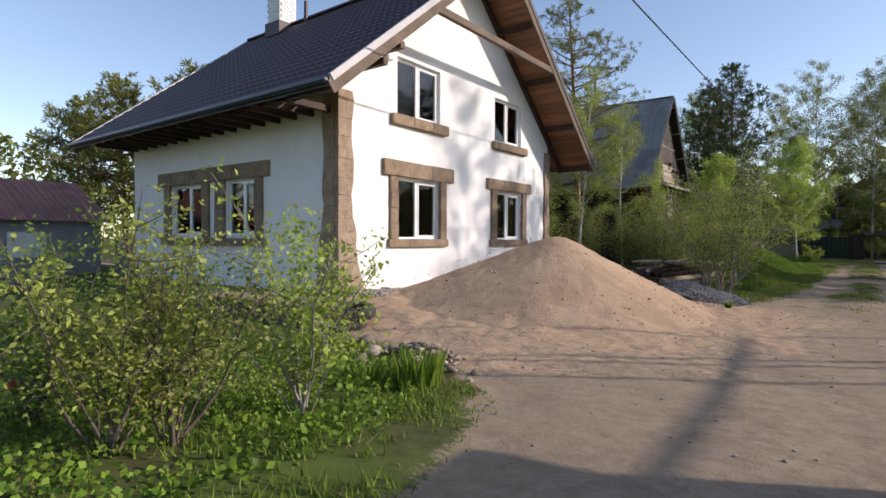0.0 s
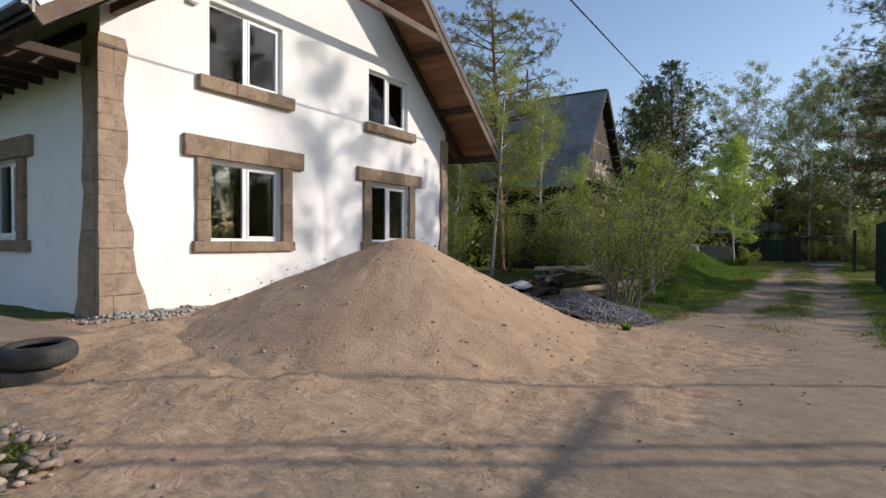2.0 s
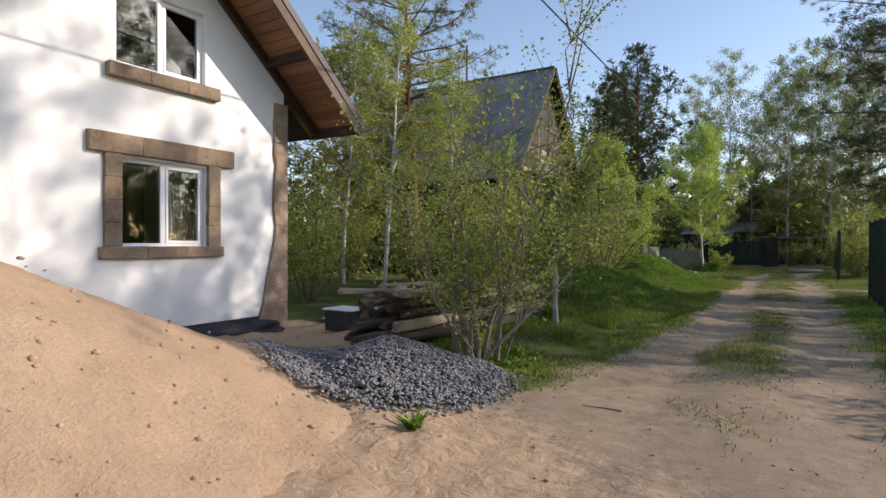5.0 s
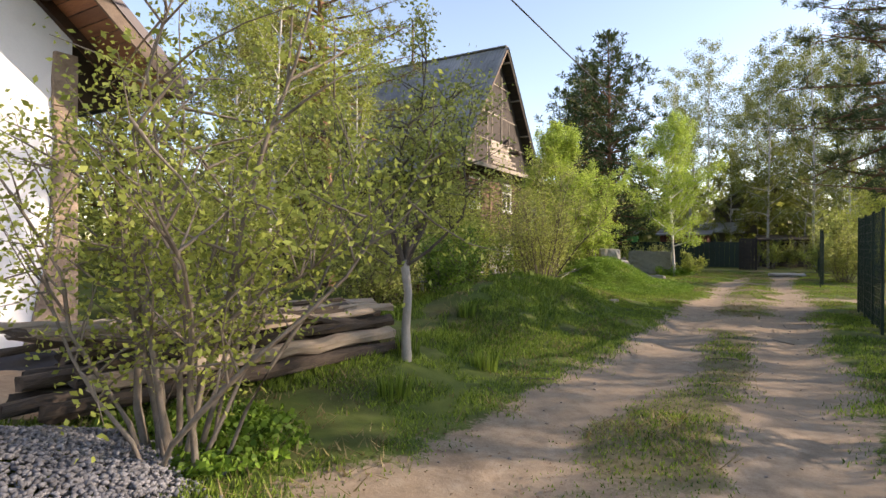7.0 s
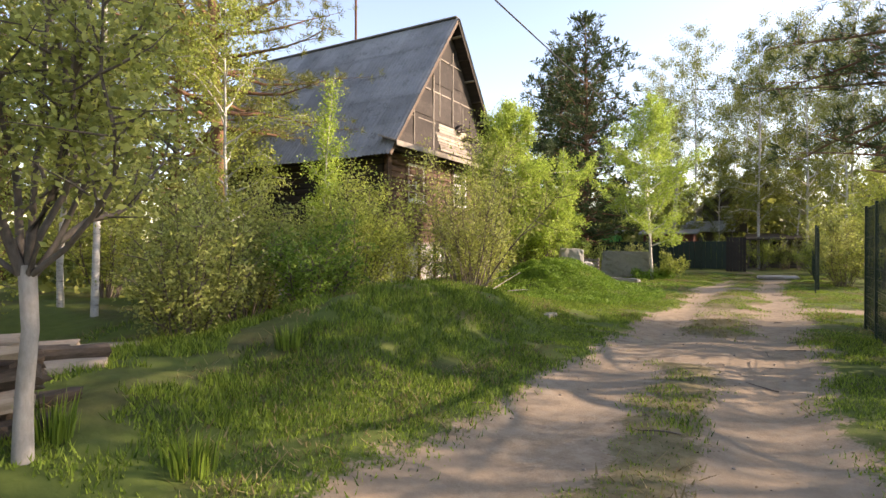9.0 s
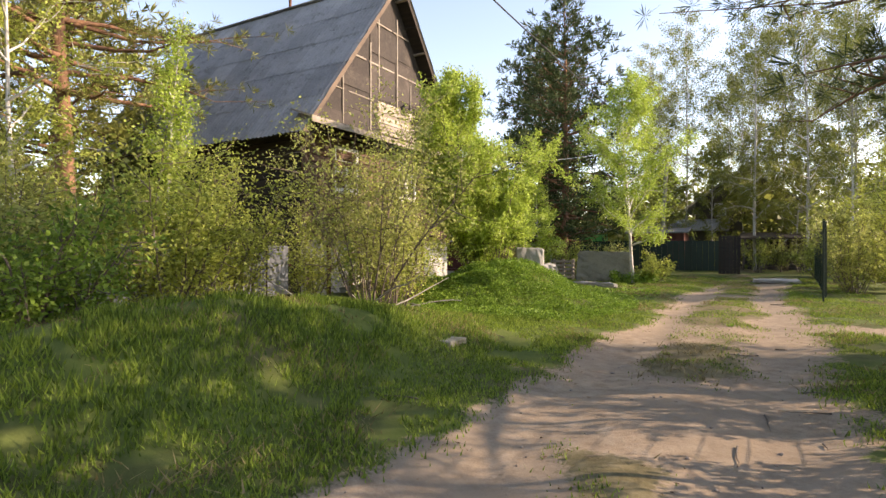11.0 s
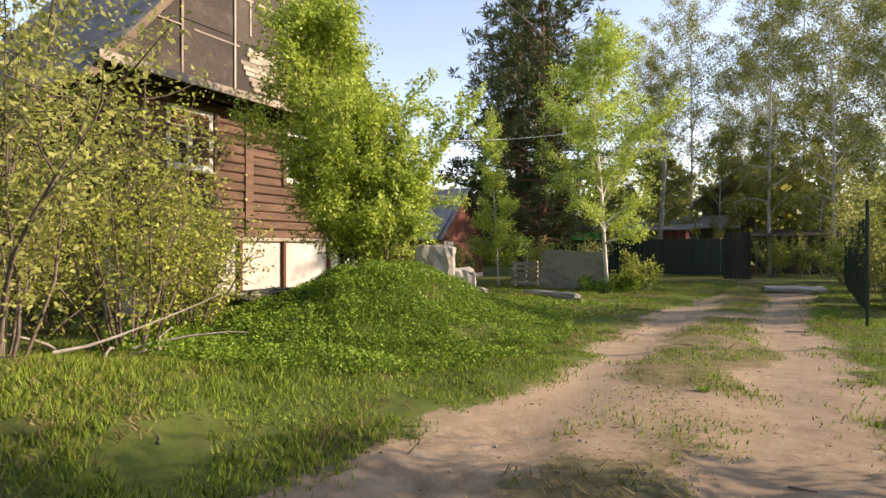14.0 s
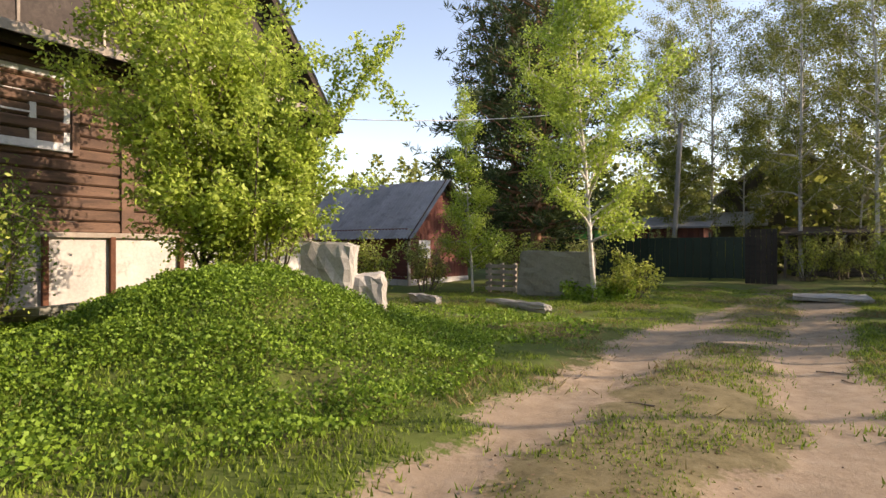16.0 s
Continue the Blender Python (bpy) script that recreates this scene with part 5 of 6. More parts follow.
# rusty-roofed shed and garden fence west of the white house
shed = thing("garden_shed", "low shed with rusty red-brown corrugated roof", "shed", at=(-22, 5, 0))
part("wall", one_box(-26.5, -20.6, 1.2, 7.8, 0, 2.0), GREYBOARD, shed)
part("gable_wall", holed_wall([-26.5, -20.6], [2.0, 4], [], lambda u, w: (u, 7.78, w), (0, -0.1, 0), ((Vector((-23.5, 7.8, 3.35)), Vector((-0.48, 0, 1)).normalized()), (Vector((-23.5, 7.8, 3.35)), Vector((0.48, 0, 1)).normalized()))), GREYBOARD, shed)
for k in range(12):
    y = 0.9 + k * 0.6
    for sg in (-1, 1):
        part("roof_sheet", one_beam((-23.5 + sg * 3.2, y + 0.3, 1.95), (-23.5, y + 0.3, 3.45), 0.59, 0.02), RUSTROOF, shed)
        for j in range(3):
            part("rib", one_beam((-23.5 + sg * 3.2, y + 0.1 + 0.2 * j, 1.975), (-23.5, y + 0.1 + 0.2 * j, 3.475), 0.05, 0.025), RUSTROOF, shed)
part("window", one_box(-20.6, -20.55, 5.2, 6.2, 0.8, 1.6, 0.01), OLDPAINT, shed)
gf = thing("garden_fence", "pale grey boarded garden fence", "fence", at=(-19, 8.2, 0))
for k in range(14):
    x = -19.9 + k * 0.152
    part("board", one_box(x, x + 0.14, 7.95, 7.98, 0.05, 1.25 + 0.03 * math.sin(k * 2.1), 0.004), GREYBOARD, gf)
part("rail", one_box(-19.9, -17.8, 7.98, 8.03, 0.9, 0.98), GREYBOARD, gf)
part("rail", one_box(-19.9, -17.8, 7.98, 8.03, 0.3, 0.38), GREYBOARD, gf)
bench = thing("raised_bed", "low dark timber-edged raised bed before the house", "raised bed", at=(-8, 6, 0))
part("edge_board", one_box(-12.5, -6.95, 5.55, 5.62, -0.05, 0.34, 0.01), TIMBER, bench)
part("edge_board", one_box(-7.02, -6.95, 5.63, 6.05, -0.05, 0.34, 0.01), TIMBER, bench)
part("soil", one_box(-12.5, -7.03, 5.63, 6.9, -0.05, 0.3, 0.02), GROUND, bench)

# ---- things by the old house and at the end of the track ----
fence = thing("board_fence", "grey sheet fence before the old log house", "fence", at=(-7.3, 26, 0))
for k in range(8):
    y = 23.2 + k * 0.58
    zf = z_at(-7.3, y)
    part("panel", one_box(-7.315, -7.3, y, y + 0.54, zf + 0.25, zf + 1.2 + 0.03 * math.sin(k * 3), 0.003), GREYBOARD, fence)
    part("post", one_box(-7.37, -7.32, y - 0.06, y - 0.01, zf - 0.1, zf + 1.2, 0.004), RUST, fence)
part("rail", one_box(-7.36, -7.32, 23.2, 27.9, 1.0, 1.05), RUST, fence)


def block(name, x0, x1, y0, y1, z0, z1, turn, label, mat, seed, n=5):
    """A chipped concrete block."""
    bm = bmesh.new()
    bmesh.ops.create_cube(bm, size=1.0)
    bmesh.ops.subdivide_edges(bm, edges=bm.edges[:], cuts=n, use_grid_fill=True)
    r = np.random.RandomState(seed)
    for v in bm.verts:
        edge = sum(abs(abs(c) - 0.5) < 1e-4 for c in v.co)
        c = Vector(v.co)
        v.co = Vector((c.x * (x1 - x0), c.y * (y1 - y0), (c.z + 0.5) * (z1 - z0)))
        v.co += Vector(r.normal(size=3)) * (0.012 if edge < 2 else 0.02)
        if edge >= 2:
            v.co -= Vector((c.x * 0.05, c.y * 0.05, max(0, c.z) * 0.05))
    ob = part(name, bm, mat)
    ob.location = ((x0 + x1) / 2, (y0 + y1) / 2, z0)
    ob.rotation_euler = turn
    return tagged(ob, label, "concrete block", "concrete blocks")


block("concrete_block", -4.95, -4.2, 33.75, 34.15, 0.3, 1.36, (0, 0.05, 0.5), "tall chipped concrete block standing at the mound", CONCRETE, 1)
block("concrete_block", -5.6, -4.6, 33.3, 33.7, 0.45, 0.95, (0, 0.0, 0.35), "chipped concrete block lying at the mound", CONCRETE, 2)
block("concrete_block", -4.45, -3.95, 34.15, 34.75, 0.18, 0.92, (0.05, -0.06, 0.6), "rough squarish concrete block in the grass", CONCRETE, 3)
block("concrete_slab", -5.55, -3.45, 41.9, 42.15, 0.0, 1.22, (-0.12, 0.02, -0.06), "mossy concrete slab standing on edge beside a birch", MOSSYCON, 4, 7)
block("concrete_kerb", -5.0, -3.2, 38.9, 39.15, 0.02, 0.17, (0, 0.0, -0.35), "low concrete kerb lying in the grass", CONCRETE, 5)
block("concrete_kerb", -6.6, -5.7, 38.4, 38.65, 0.05, 0.25, (0, 0.03, -0.2), "low concrete kerb lying in the grass", CONCRETE, 6)
block("concrete_slab", 0.75, 2.3, 44.2, 45.4, 0.02, 0.14, (0, 0, 0.05), "flat pale concrete slab across a ditch", CONCRETE, 7)
tagged(part("paving_slab", one_box(-2.9, -2.42, 25.68, 26.1, z_at(-2.65, 25.9) - 0.1, z_at(-2.65, 25.9) - 0.02, 0.015, 0.012), MOSSYCON), "flat grey stone slab sunk in the grass", "paving slab")
block("concrete_slab", -8.9, -6.9, 31.2, 32.6, 0.3, 0.46, (0.0, -0.12, 0.1), "fallen grey slab by the old house base", MOSSYCON, 9)
pal = thing("pallet", "grey wooden pallet leaning behind the slab", "pallet", at=(-6.3, 42.3, 0))
for k in range(5):
    part("slat", one_box(-6.7, -5.7, 42.3, 42.33, 0.1 + k * 0.16, 0.2 + k * 0.16, 0.004), BATTEN, pal)
for x in (-6.6, -6.2, -5.8):
    part("bearer", one_box(x - 0.04, x + 0.04, 42.335, 42.43, 0.05, 0.88, 0.004), BATTEN, pal)

# small dark-red shed
cab = thing("shed", "small dark red shed with grey corrugated roof", "shed", at=(-13, 45.6, 0))
SX0, SX1, SY0, SY1, SZE, SZR = -16.0, -10.5, 43.6, 47.6, 1.95, 3.85
syr = (SY0 + SY1) / 2
for k in range(20):
    y = SY0 + k * 0.2
    top = SZR - 0.1 - (SZR - SZE) * abs(y + 0.1 - syr) / (syr - SY0)
    part("board", one_box(SX1 - 0.03, SX1, y, y + 0.192, 0.1, top, 0.004), REDPAINT, cab)
for k in range(16):
    z = 0.1 + k * 0.12
    part("board", one_box(SX0, SX1 - 0.04, SY0, SY0 + 0.03, z, z + 0.114, 0.004), REDPAINT, cab)
part("wall", one_box(SX0, SX1 - 0.04, SY1 - 0.03, SY1, 0.1, 2.0), REDPAINT, cab)
part("wall", one_box(SX0, SX0 + 0.03, SY0 + 0.04, SY1 - 0.04, 0.1, 2.0), REDPAINT, cab)
part("corner_post", one_box(SX1, SX1 + 0.05, SY0 - 0.05, SY0 + 0.08, 0, 2.0, 0.006), BATTEN, cab)
part("base", one_box(SX0, SX1 + 0.03, SY0 - 0.03, SY1, -0.1, 0.22, 0.01), PLASTER, cab)
part("window", one_box(SX1, SX1 + 0.03, 44.2, 44.9, 0.95, 1.6, 0.006), OLDPAINT, cab)
for sg in (-1, 1):
    ye = syr + sg * (syr - SY0 + 0.35)
    ze = SZE - 0.3
    for k in range(7):
        x = SX0 - 0.2 + k * 0.88
        us = np.linspace(x, x + 0.9, 25)
        w = 0.02 * np.cos(us * 2 * np.pi / 0.15)
        P = np.concatenate([np.stack([us, np.full(25, ye), ze + w], -1), np.stack([us, np.full(25, syr), SZR + 0.05 + w], -1)])
        i = np.arange(24)
        raw("roof_sheet", P, np.stack([i, i + 1, i + 26, i + 25], -1), SLATE, cab, smooth=True)
    part("barge_board", one_beam((SX1 + 0.3, ye, ze - 0.05), (SX1 + 0.3, syr, SZR), 0.03, 0.15), RAFTER, cab)
    part("rafter", one_beam((SX1 + 0.2, ye, ze - 0.1), (SX1 + 0.2, syr, SZR - 0.05), 0.06, 0.1), RAFTER, cab)

# dark green fence across the end, red shed and the far house
gate = thing("green_fence", "dark green sheet-metal fence across the end of the track", "fence", at=(-4, 53, 0))
for k in range(30):
    x = -9.5 + k * 0.3
    part("panel", one_box(x, x + 0.29, 53.0, 53.025, 0.1, 1.75, 0.005), GREENMETAL, gate)
for x in (-9.5, -7.1, -4.7, -2.3, -0.4):
    part("post", one_box(x, x + 0.07, 52.9, 52.98, 0, 1.95, 0.006), GREENMETAL, gate)
rs_ = thing("red_shed", "low brick-red wooden shed behind the green fence", "shed", at=(-4.5, 57, 0))
part("wall", one_box(-6.2, -3.0, 56.5, 59.5, 0, 2.3, 0.02), REDPAINT, rs_)
for k in range(14):
    part("board", one_box(-6.2 + k * 0.23, -6.2 + k * 0.23 + 0.21, 56.45, 56.49, 0, 2.3, 0.004), REDPAINT, rs_)
part("roof", one_beam((-4.6, 56.1, 2.3), (-4.6, 59.9, 3.0), 3.8, 0.08), SLATE, rs_)
hut = thing("green_hut", "small bright green hut among the trees", "hut", at=(-9, 58, 0))
part("wall", one_box(-9.8, -8.4, 58.0, 60.0, 0, 2.3, 0.02), surface("bright_green_boards", (0.05, 0.3, 0.05), (0.09, 0.42, 0.09), 2, 24, 0.7, 0.004), hut)
part("roof", one_beam((-9.1, 57.7, 2.4), (-9.1, 60.3, 2.7), 1.8, 0.06), SLATE, hut)
far = thing("far_house", "dark boarded house with pale metal roof behind birches", "house", at=(-1, 69, 0))
part("wall", one_box(-3.2, 3.5, 66.0, 74.0, 0, 4.4, 0.02), DIMWALL, far)
for sg in (-1, 1):
    part("roof", one_beam((0.15 + sg * 2.1, 65.2, 5.75), (0.15 + sg * 2.1, 74.6, 5.75), 5.2, 0.08, Vector((sg * 0.75, 0, 1))), TINROOF, far)
part("gable", holed_wall([-3.2, 3.5], [4.4, 8], [], lambda u, v: (u, 66.0, v), (0, 0.1, 0), ((Vector((0.15, 66, 7.3)), Vector((-0.75, 0, 1)).normalized()), (Vector((0.15, 66, 7.3)), Vector((0.75, 0, 1)).normalized()))), DIMWALL, far)
part("porch_roof", one_beam((-2.6, 63.4, 2.6), (-2.6, 66.0, 3.5), 3.6, 0.08), TINROOF, far)
part("porch_wall", one_box(-4.2, -1.0, 64.0, 65.9, 0, 2.6, 0.02), DIMWALL, far)
wf = part("window", one_box(-1.9, -1.1, 65.93, 65.98, 3.7, 4.7, 0.01), OLDPAINT, far)
part("pane", one_box(-1.8, -1.2, 65.91, 65.925, 3.8, 4.6), GLASS, wf)
# tumbledown dark lean-to with logs and a boat-like tarp
lean = thing("lean_to", "tumbledown dark timber lean-to with pale posts", "lean-to", at=(2.2, 58, 0))
part("roof", one_beam((2.3, 56.2, 1.9), (2.3, 60.2, 2.3), 4.6, 0.1), TIMBER, lean)
part("back_wall", one_box(0.2, 4.5, 60.0, 60.1, 0, 2.2), DIMWALL, lean)
for x in (0.2, 1.3, 2.4, 3.4, 4.4):
    part("post", one_beam((x, 56.4, -0.05), (x + 0.1 * math.sin(x * 7), 56.4, 1.9), 0.11, 0.11, (0, 1, 0), 0.02), BARK, lean)
part("brace", one_beam((1.0, 56.3, 0.1), (2.4, 56.3, 1.9), 0.09, 0.09, (0, 1, 0)), LIMEWASH, lean)
part("brace", one_beam((3.4, 56.3, 0.1), (2.6, 56.3, 1.7), 0.09, 0.09, (0, 1, 0)), LIMEWASH, lean)
for k in range(9):
    part("stacked_log", one_beam((0.4 + 0.1 * (k % 3), 58.4 + 0.3 * (k % 2), 0.12 + 0.2 * (k // 3) + 0.02 * (k % 3)), (4.2, 58.5 + 0.3 * (k % 2), 0.12 + 0.2 * (k // 3)), 0.19, 0.19, bevel=0.05), DIMWALL, lean)
door_leaf = thing("gate_leaf", "dark upright wooden gate leaf standing open", "gate", at=(-0.2, 50, 0))
for k in range(6):
    part("board", one_box(-0.75 + k * 0.16, -0.6 + k * 0.16, 49.9, 49.93, 0.08, 1.95, 0.004), DARKLOG, door_leaf)


def mesh_fence(y0, y1, x0, x1, high, label):
    """Welded mesh on posts: every wire a thin bar."""
    ob = thing("mesh_fence", label, "fence", "mesh fences", at=(x0, y0, 0))
    n_p = max(2, round((y1 - y0) / 1.25) + 1)
    for k in range(n_p):
        f = k / (n_p - 1)
        x, y = x0 + (x1 - x0) * f, y0 + (y1 - y0) * f
        part("post", one_box(x - 0.022, x + 0.022, y - 0.022, y + 0.022, z_at(x, y) - 0.1, high, 0.004), GREENMETAL, ob)
    wires = bmesh.new()
    for k in range(int((y1 - y0) / 0.06)):
        f = k * 0.06 / (y1 - y0)
        x, y = x0 + (x1 - x0) * f, y0 + (y1 - y0) * f
        beam(wires, (x, y, 0.08), (x, y, high - 0.04), 0.005, 0.005, (0, 1, 0))
    for k in range(13):
        z = 0.1 + k * (high - 0.15) / 12
        beam(wires, (x0, y0, z), (x1, y1, z), 0.005, 0.005)
    part("wire_mesh", wires, GREENMETAL, ob, "dark green welded wire mesh")
    return ob


mesh_fence(24.3, 28.2, 2.28, 2.42, 2.15, "dark green welded mesh fence beside the track")
mesh_fence(36.4, 37.7, 2.3, 2.46, 2.1, "dark green mesh gate standing open")
mesh_fence(38.0, 47.5, 2.5, 3.0, 1.9, "dark green welded mesh fence under bushes")
# poles and cables
def cable(name, p, q, sag, r, mat, label):
    t = np.linspace(0, 1, 24)[:, None]
    pts = np.array(p) * (1 - t) + np.array(q) * t
    pts[:, 2] -= sag * 4 * (t * (1 - t))[:, 0]
    v, f = tubes([(pts, np.full(24, r))], 5)
    return tagged(raw(name, v, f, mat, smooth=True), label, "cable")


CABLE_LABEL = "black overhead cable slung along the track"
cable("overhead_cable", (-4.0, -6.0, 6.8), (-3.9, 56.0, 6.8), 0.25, 0.018, BLACKWIRE, CABLE_LABEL)
cable("service_cable", (-9.3, 37.5, 4.5), (-4.6, 47.5, 6.2), 0.25, 0.012, WHITEWIRE, "pale service cable slung between house and trees")
pole = thing("utility_pole", "grey wooden utility pole among the trees", "pole", at=(-3.9, 56, 0))
part("shaft", one_beam((-4.3, 56.0, -0.2), (-3.9, 56.0, 7.2), 0.2, 0.2, (0, 1, 0), 0.05), LIMEWASH, pole)
# lines and an outbuilding east of the track, known by their shadows on the road
for i, (y, z) in enumerate(((10.0, 6.2), (10.9, 6.0), (11.25, 6.1), (13.2, 6.3), (37.4, 6.3), (35.6, 6.2))):
    cable("power_line", (4.5, y - 1.6, z), (28.0, y + 14.8, z), 0.35, 0.038, BLACKWIRE, "black power line crossing beside the track")
cable("power_line", (10.55, 4.0, 6.1), (10.65, 15.6, 6.1), 0.2, 0.055, BLACKWIRE, "thick black power line running beside the track")
out = thing("outbuilding", "plain grey outbuilding beside the track", "outbuilding", at=(7, 2, 0))
part("wall", one_box(5.2, 9.0, -4.0, 6.8, -0.1, 3.4, 0.02), GREYBOARD, out)
part("roof", one_beam((7.1, -4.3, 3.55), (7.1, 7.0, 3.55), 4.3, 0.1), SLATE, out)

# ---- plants ----
def broadleaf(name, label, at, h, spread, leaf, bark, count, size, group="", seed=1, scatter=0.1, turn=0, **k):
    r = np.random.RandomState(seed)
    wood, tips = tree_lines(h, spread, r, **k)
    p = leaf_points(tips, count, r, scatter)
    return plant(name, label, (at[0], at[1], z_at(*at) - 0.03), wood, leaves(p, size, r), bark, leaf, "tree", group, turn=turn)


def shrub(name, label, at, h, spread, leaf, bark, count, size, group="", seed=1, scatter=0.06, low=0.3, turn=0, **k):
    r = np.random.RandomState(seed)
    wood, tips = shrub_lines(h, spread, r, **k)
    p = leaf_points(tips, count, r, scatter, low)
    return plant(name, label, (at[0], at[1], z_at(*at)), wood, leaves(p, size, r), bark, leaf, "shrub", group, stem="stem", crown="foliage", sides=4, turn=turn)


def pine(name, label, at, h, spread, leaf=None, group="", seed=1, **k):
    r = np.random.RandomState(seed)
    wood, fol = pine_lines(h, spread, r, **k)
    return plant(name, label, (at[0], at[1], z_at(*at) - 0.03), wood, fol, PINEBARK, leaf or NEEDLE, "tree", group)


GARDEN = "leafy young garden shrub with thin pale stems"
shrub("garden_shrub", GARDEN, (-3.57, 2.8), 2.2, 0.95, LEAF_BRIGHT, LIMEWASH, 2800, 0.048, "garden shrubs", 1, stems=9, twigs=10, base=0.05, low=0.45, bend=0.14, r0=0.016)
shrub("garden_shrub", GARDEN, (-3.9, 1.5), 2.0, 0.85, LEAF_YOUNG, BARK, 3800, 0.042, "garden shrubs", 2, stems=10, twigs=10, base=0.05, bend=0.12, r0=0.014)
shrub("garden_shrub", GARDEN, (-3.75, 1.85), 1.85, 0.7, LEAF_OLIVE, BARK, 2400, 0.042, "garden shrubs", 3, stems=9, twigs=9, base=0.05, bend=0.12, r0=0.014)
shrub("garden_shrub", GARDEN, (-5.0, 1.4), 1.75, 0.9, LEAF_GREEN, BARK, 3000, 0.042, "garden shrubs", 13, stems=12, twigs=9, base=0.1, bend=0.12, r0=0.012)
shrub("garden_shrub", GARDEN, (-5.4, 2.8), 1.5, 0.8, LEAF_GREEN, BARK, 2200, 0.042, "garden shrubs", 14, stems=11, twigs=9, base=0.1, bend=0.12, r0=0.012)
shrub("garden_shrub", "twiggy currant bush just coming into leaf", (-5.3, 4.6), 1.15, 0.7, LEAF_OLIVE, BARK, 700, 0.035, "garden shrubs", 15, stems=16, twigs=9, base=0.15, bend=0.15, r0=0.009)
shrub("garden_shrub", "twiggy currant bush just coming into leaf", (-6.1, 5.1), 1.35, 0.6, LEAF_OLIVE, BARK, 500, 0.035, "garden shrubs", 16, stems=10, twigs=8, base=0.12, bend=0.15, r0=0.009)
shrub("willow_bush", "many-stemmed willow bush with fresh yellow-green leaves", (-2.85, 15.0), 4.6, 1.2, LEAF_YOUNG, STEMBARK, 12500, 0.046, seed=4, stems=17, twigs=13, base=0.3, r0=0.03, scatter=0.09, low=0.3, bend=0.2)
r = np.random.RandomState(5)
foot = np.array([(0, 0, -0.05), (-0.03, 0.02, 0.35), (-0.02, 0.05, 0.75), (-0.08, 0.06, 1.12)])
wood, tips = shrub_lines(3.0, 2.7, r, stems=9, r0=0.027, twigs=18, base=0.05, bend=0.2, lift=0.0)
wood = [(w + foot[-1], q) for w, q in wood]
tips = [(w + foot[-1], q) for w, q in tips]
apple = plant("apple_tree", "crooked apple tree with pale limewashed trunk", (-2.88, 17.8, z_at(-2.88, 17.8)), [(foot, np.array([0.062, 0.05, 0.048, 0.052]))], leaves(leaf_points(tips, 9500, r, 0.08, 0.35), 0.05, r), LIMEWASH, LEAF_GREY, sides=8)
v, f = tubes(wood, 5)
limb = raw("limb", v, f, DULLBARK, None, "dark crooked apple limbs", smooth=True)
limb.parent = apple
BIRCH = "slender young birch with white stem and yellow-green leaves"
broadleaf("birch", BIRCH, (-7.4, 25.2), 5.0, 0.75, LEAF_BRIGHT, BIRCHBARK, 9000, 0.055, "young birches", 6, trunk_r=0.035, first=0.12, limbs=26, twig=5, shape="cone")
broadleaf("birch", BIRCH, (-9.4, 21.6), 8.5, 1.5, LEAF_YOUNG, BIRCHBARK, 13000, 0.065, "young birches", 7, trunk_r=0.07, first=0.22, limbs=26, twig=5, droop=0.2)
broadleaf("birch", BIRCH, (-11.2, 21.9), 8.0, 1.5, LEAF_OLIVE, BIRCHBARK, 12000, 0.065, "young birches", 8, trunk_r=0.07, first=0.22, limbs=26, twig=5, droop=0.2)
broadleaf("birch", BIRCH, (-8.2, 23.6), 7.0, 1.3, LEAF_YOUNG, BIRCHBARK, 11000, 0.06, "young birches", 9, trunk_r=0.05, first=0.2, limbs=24, twig=5)
VERGE = "tangled willow shrub with thin olive-green leaves"
VS = [(-4.7, 27.1, 4.1, 2.0, 8500, 0), (-5.3, 28.6, 4.2, 1.6, 7500, 1), (-6.1, 29.9, 2.6, 1.3, 5500, 1), (-6.6, 25.7, 3.2, 1.4, 8500, 1), (-5.8, 24.2, 2.8, 1.5, 11000, 1), (-6.5, 22.4, 2.8, 1.6, 10000, 0),
      (-5.6, 20.7, 2.0, 1.4, 8000, 0), (-10.5, 19.8, 3.8, 1.7, 8500, 1), (-9.9, 24.0, 3.6, 1.7, 8500, 0), (-12.5, 23.5, 4.0, 1.8, 8500, 1), (-5.0, 22.4, 1.5, 1.1, 6000, 2),
      (-7.9, 28.9, 2.4, 1.2, 4500, 1), (-7.4, 22.8, 2.8, 1.4, 8000, 1), (-7.5, 30.7, 2.5, 1.3, 7000, 2)]
for i, (x, y, h, sp, n, c) in enumerate(VS):
    shrub("verge_shrub", VERGE, (x, y), h, sp, (LEAF_OLIVE, LEAF_YOUNG, LEAF_GREEN)[c], BARK, n, 0.058, "verge shrubs", 20 + i, stems=18, twigs=11, scatter=0.1, low=0.2)
broadleaf("bird_cherry", "dense bright green bird cherry on a herb mound", (-6.0, 33.0), 5.3, 1.95, LEAF_BRIGHT, BARK, 40000, 0.072, "bird cherries", 31, trunk_r=0.05, first=0.08, limbs=34, twig=8, rise=1.1)
shrub("bird_cherry", "dense bright green bird cherry on a herb mound", (-5.3, 33.4), 4.7, 1.75, LEAF_BRIGHT, BARK, 32000, 0.07, "bird cherries", 32, stems=18, twigs=10, low=0.2)
shrub("bird_cherry", "dense bright green bird cherry on a herb mound", (-5.75, 33.2), 3.4, 1.2, LEAF_BRIGHT, BARK, 15000, 0.062, "bird cherries", 35, stems=16, twigs=9, low=0.03)
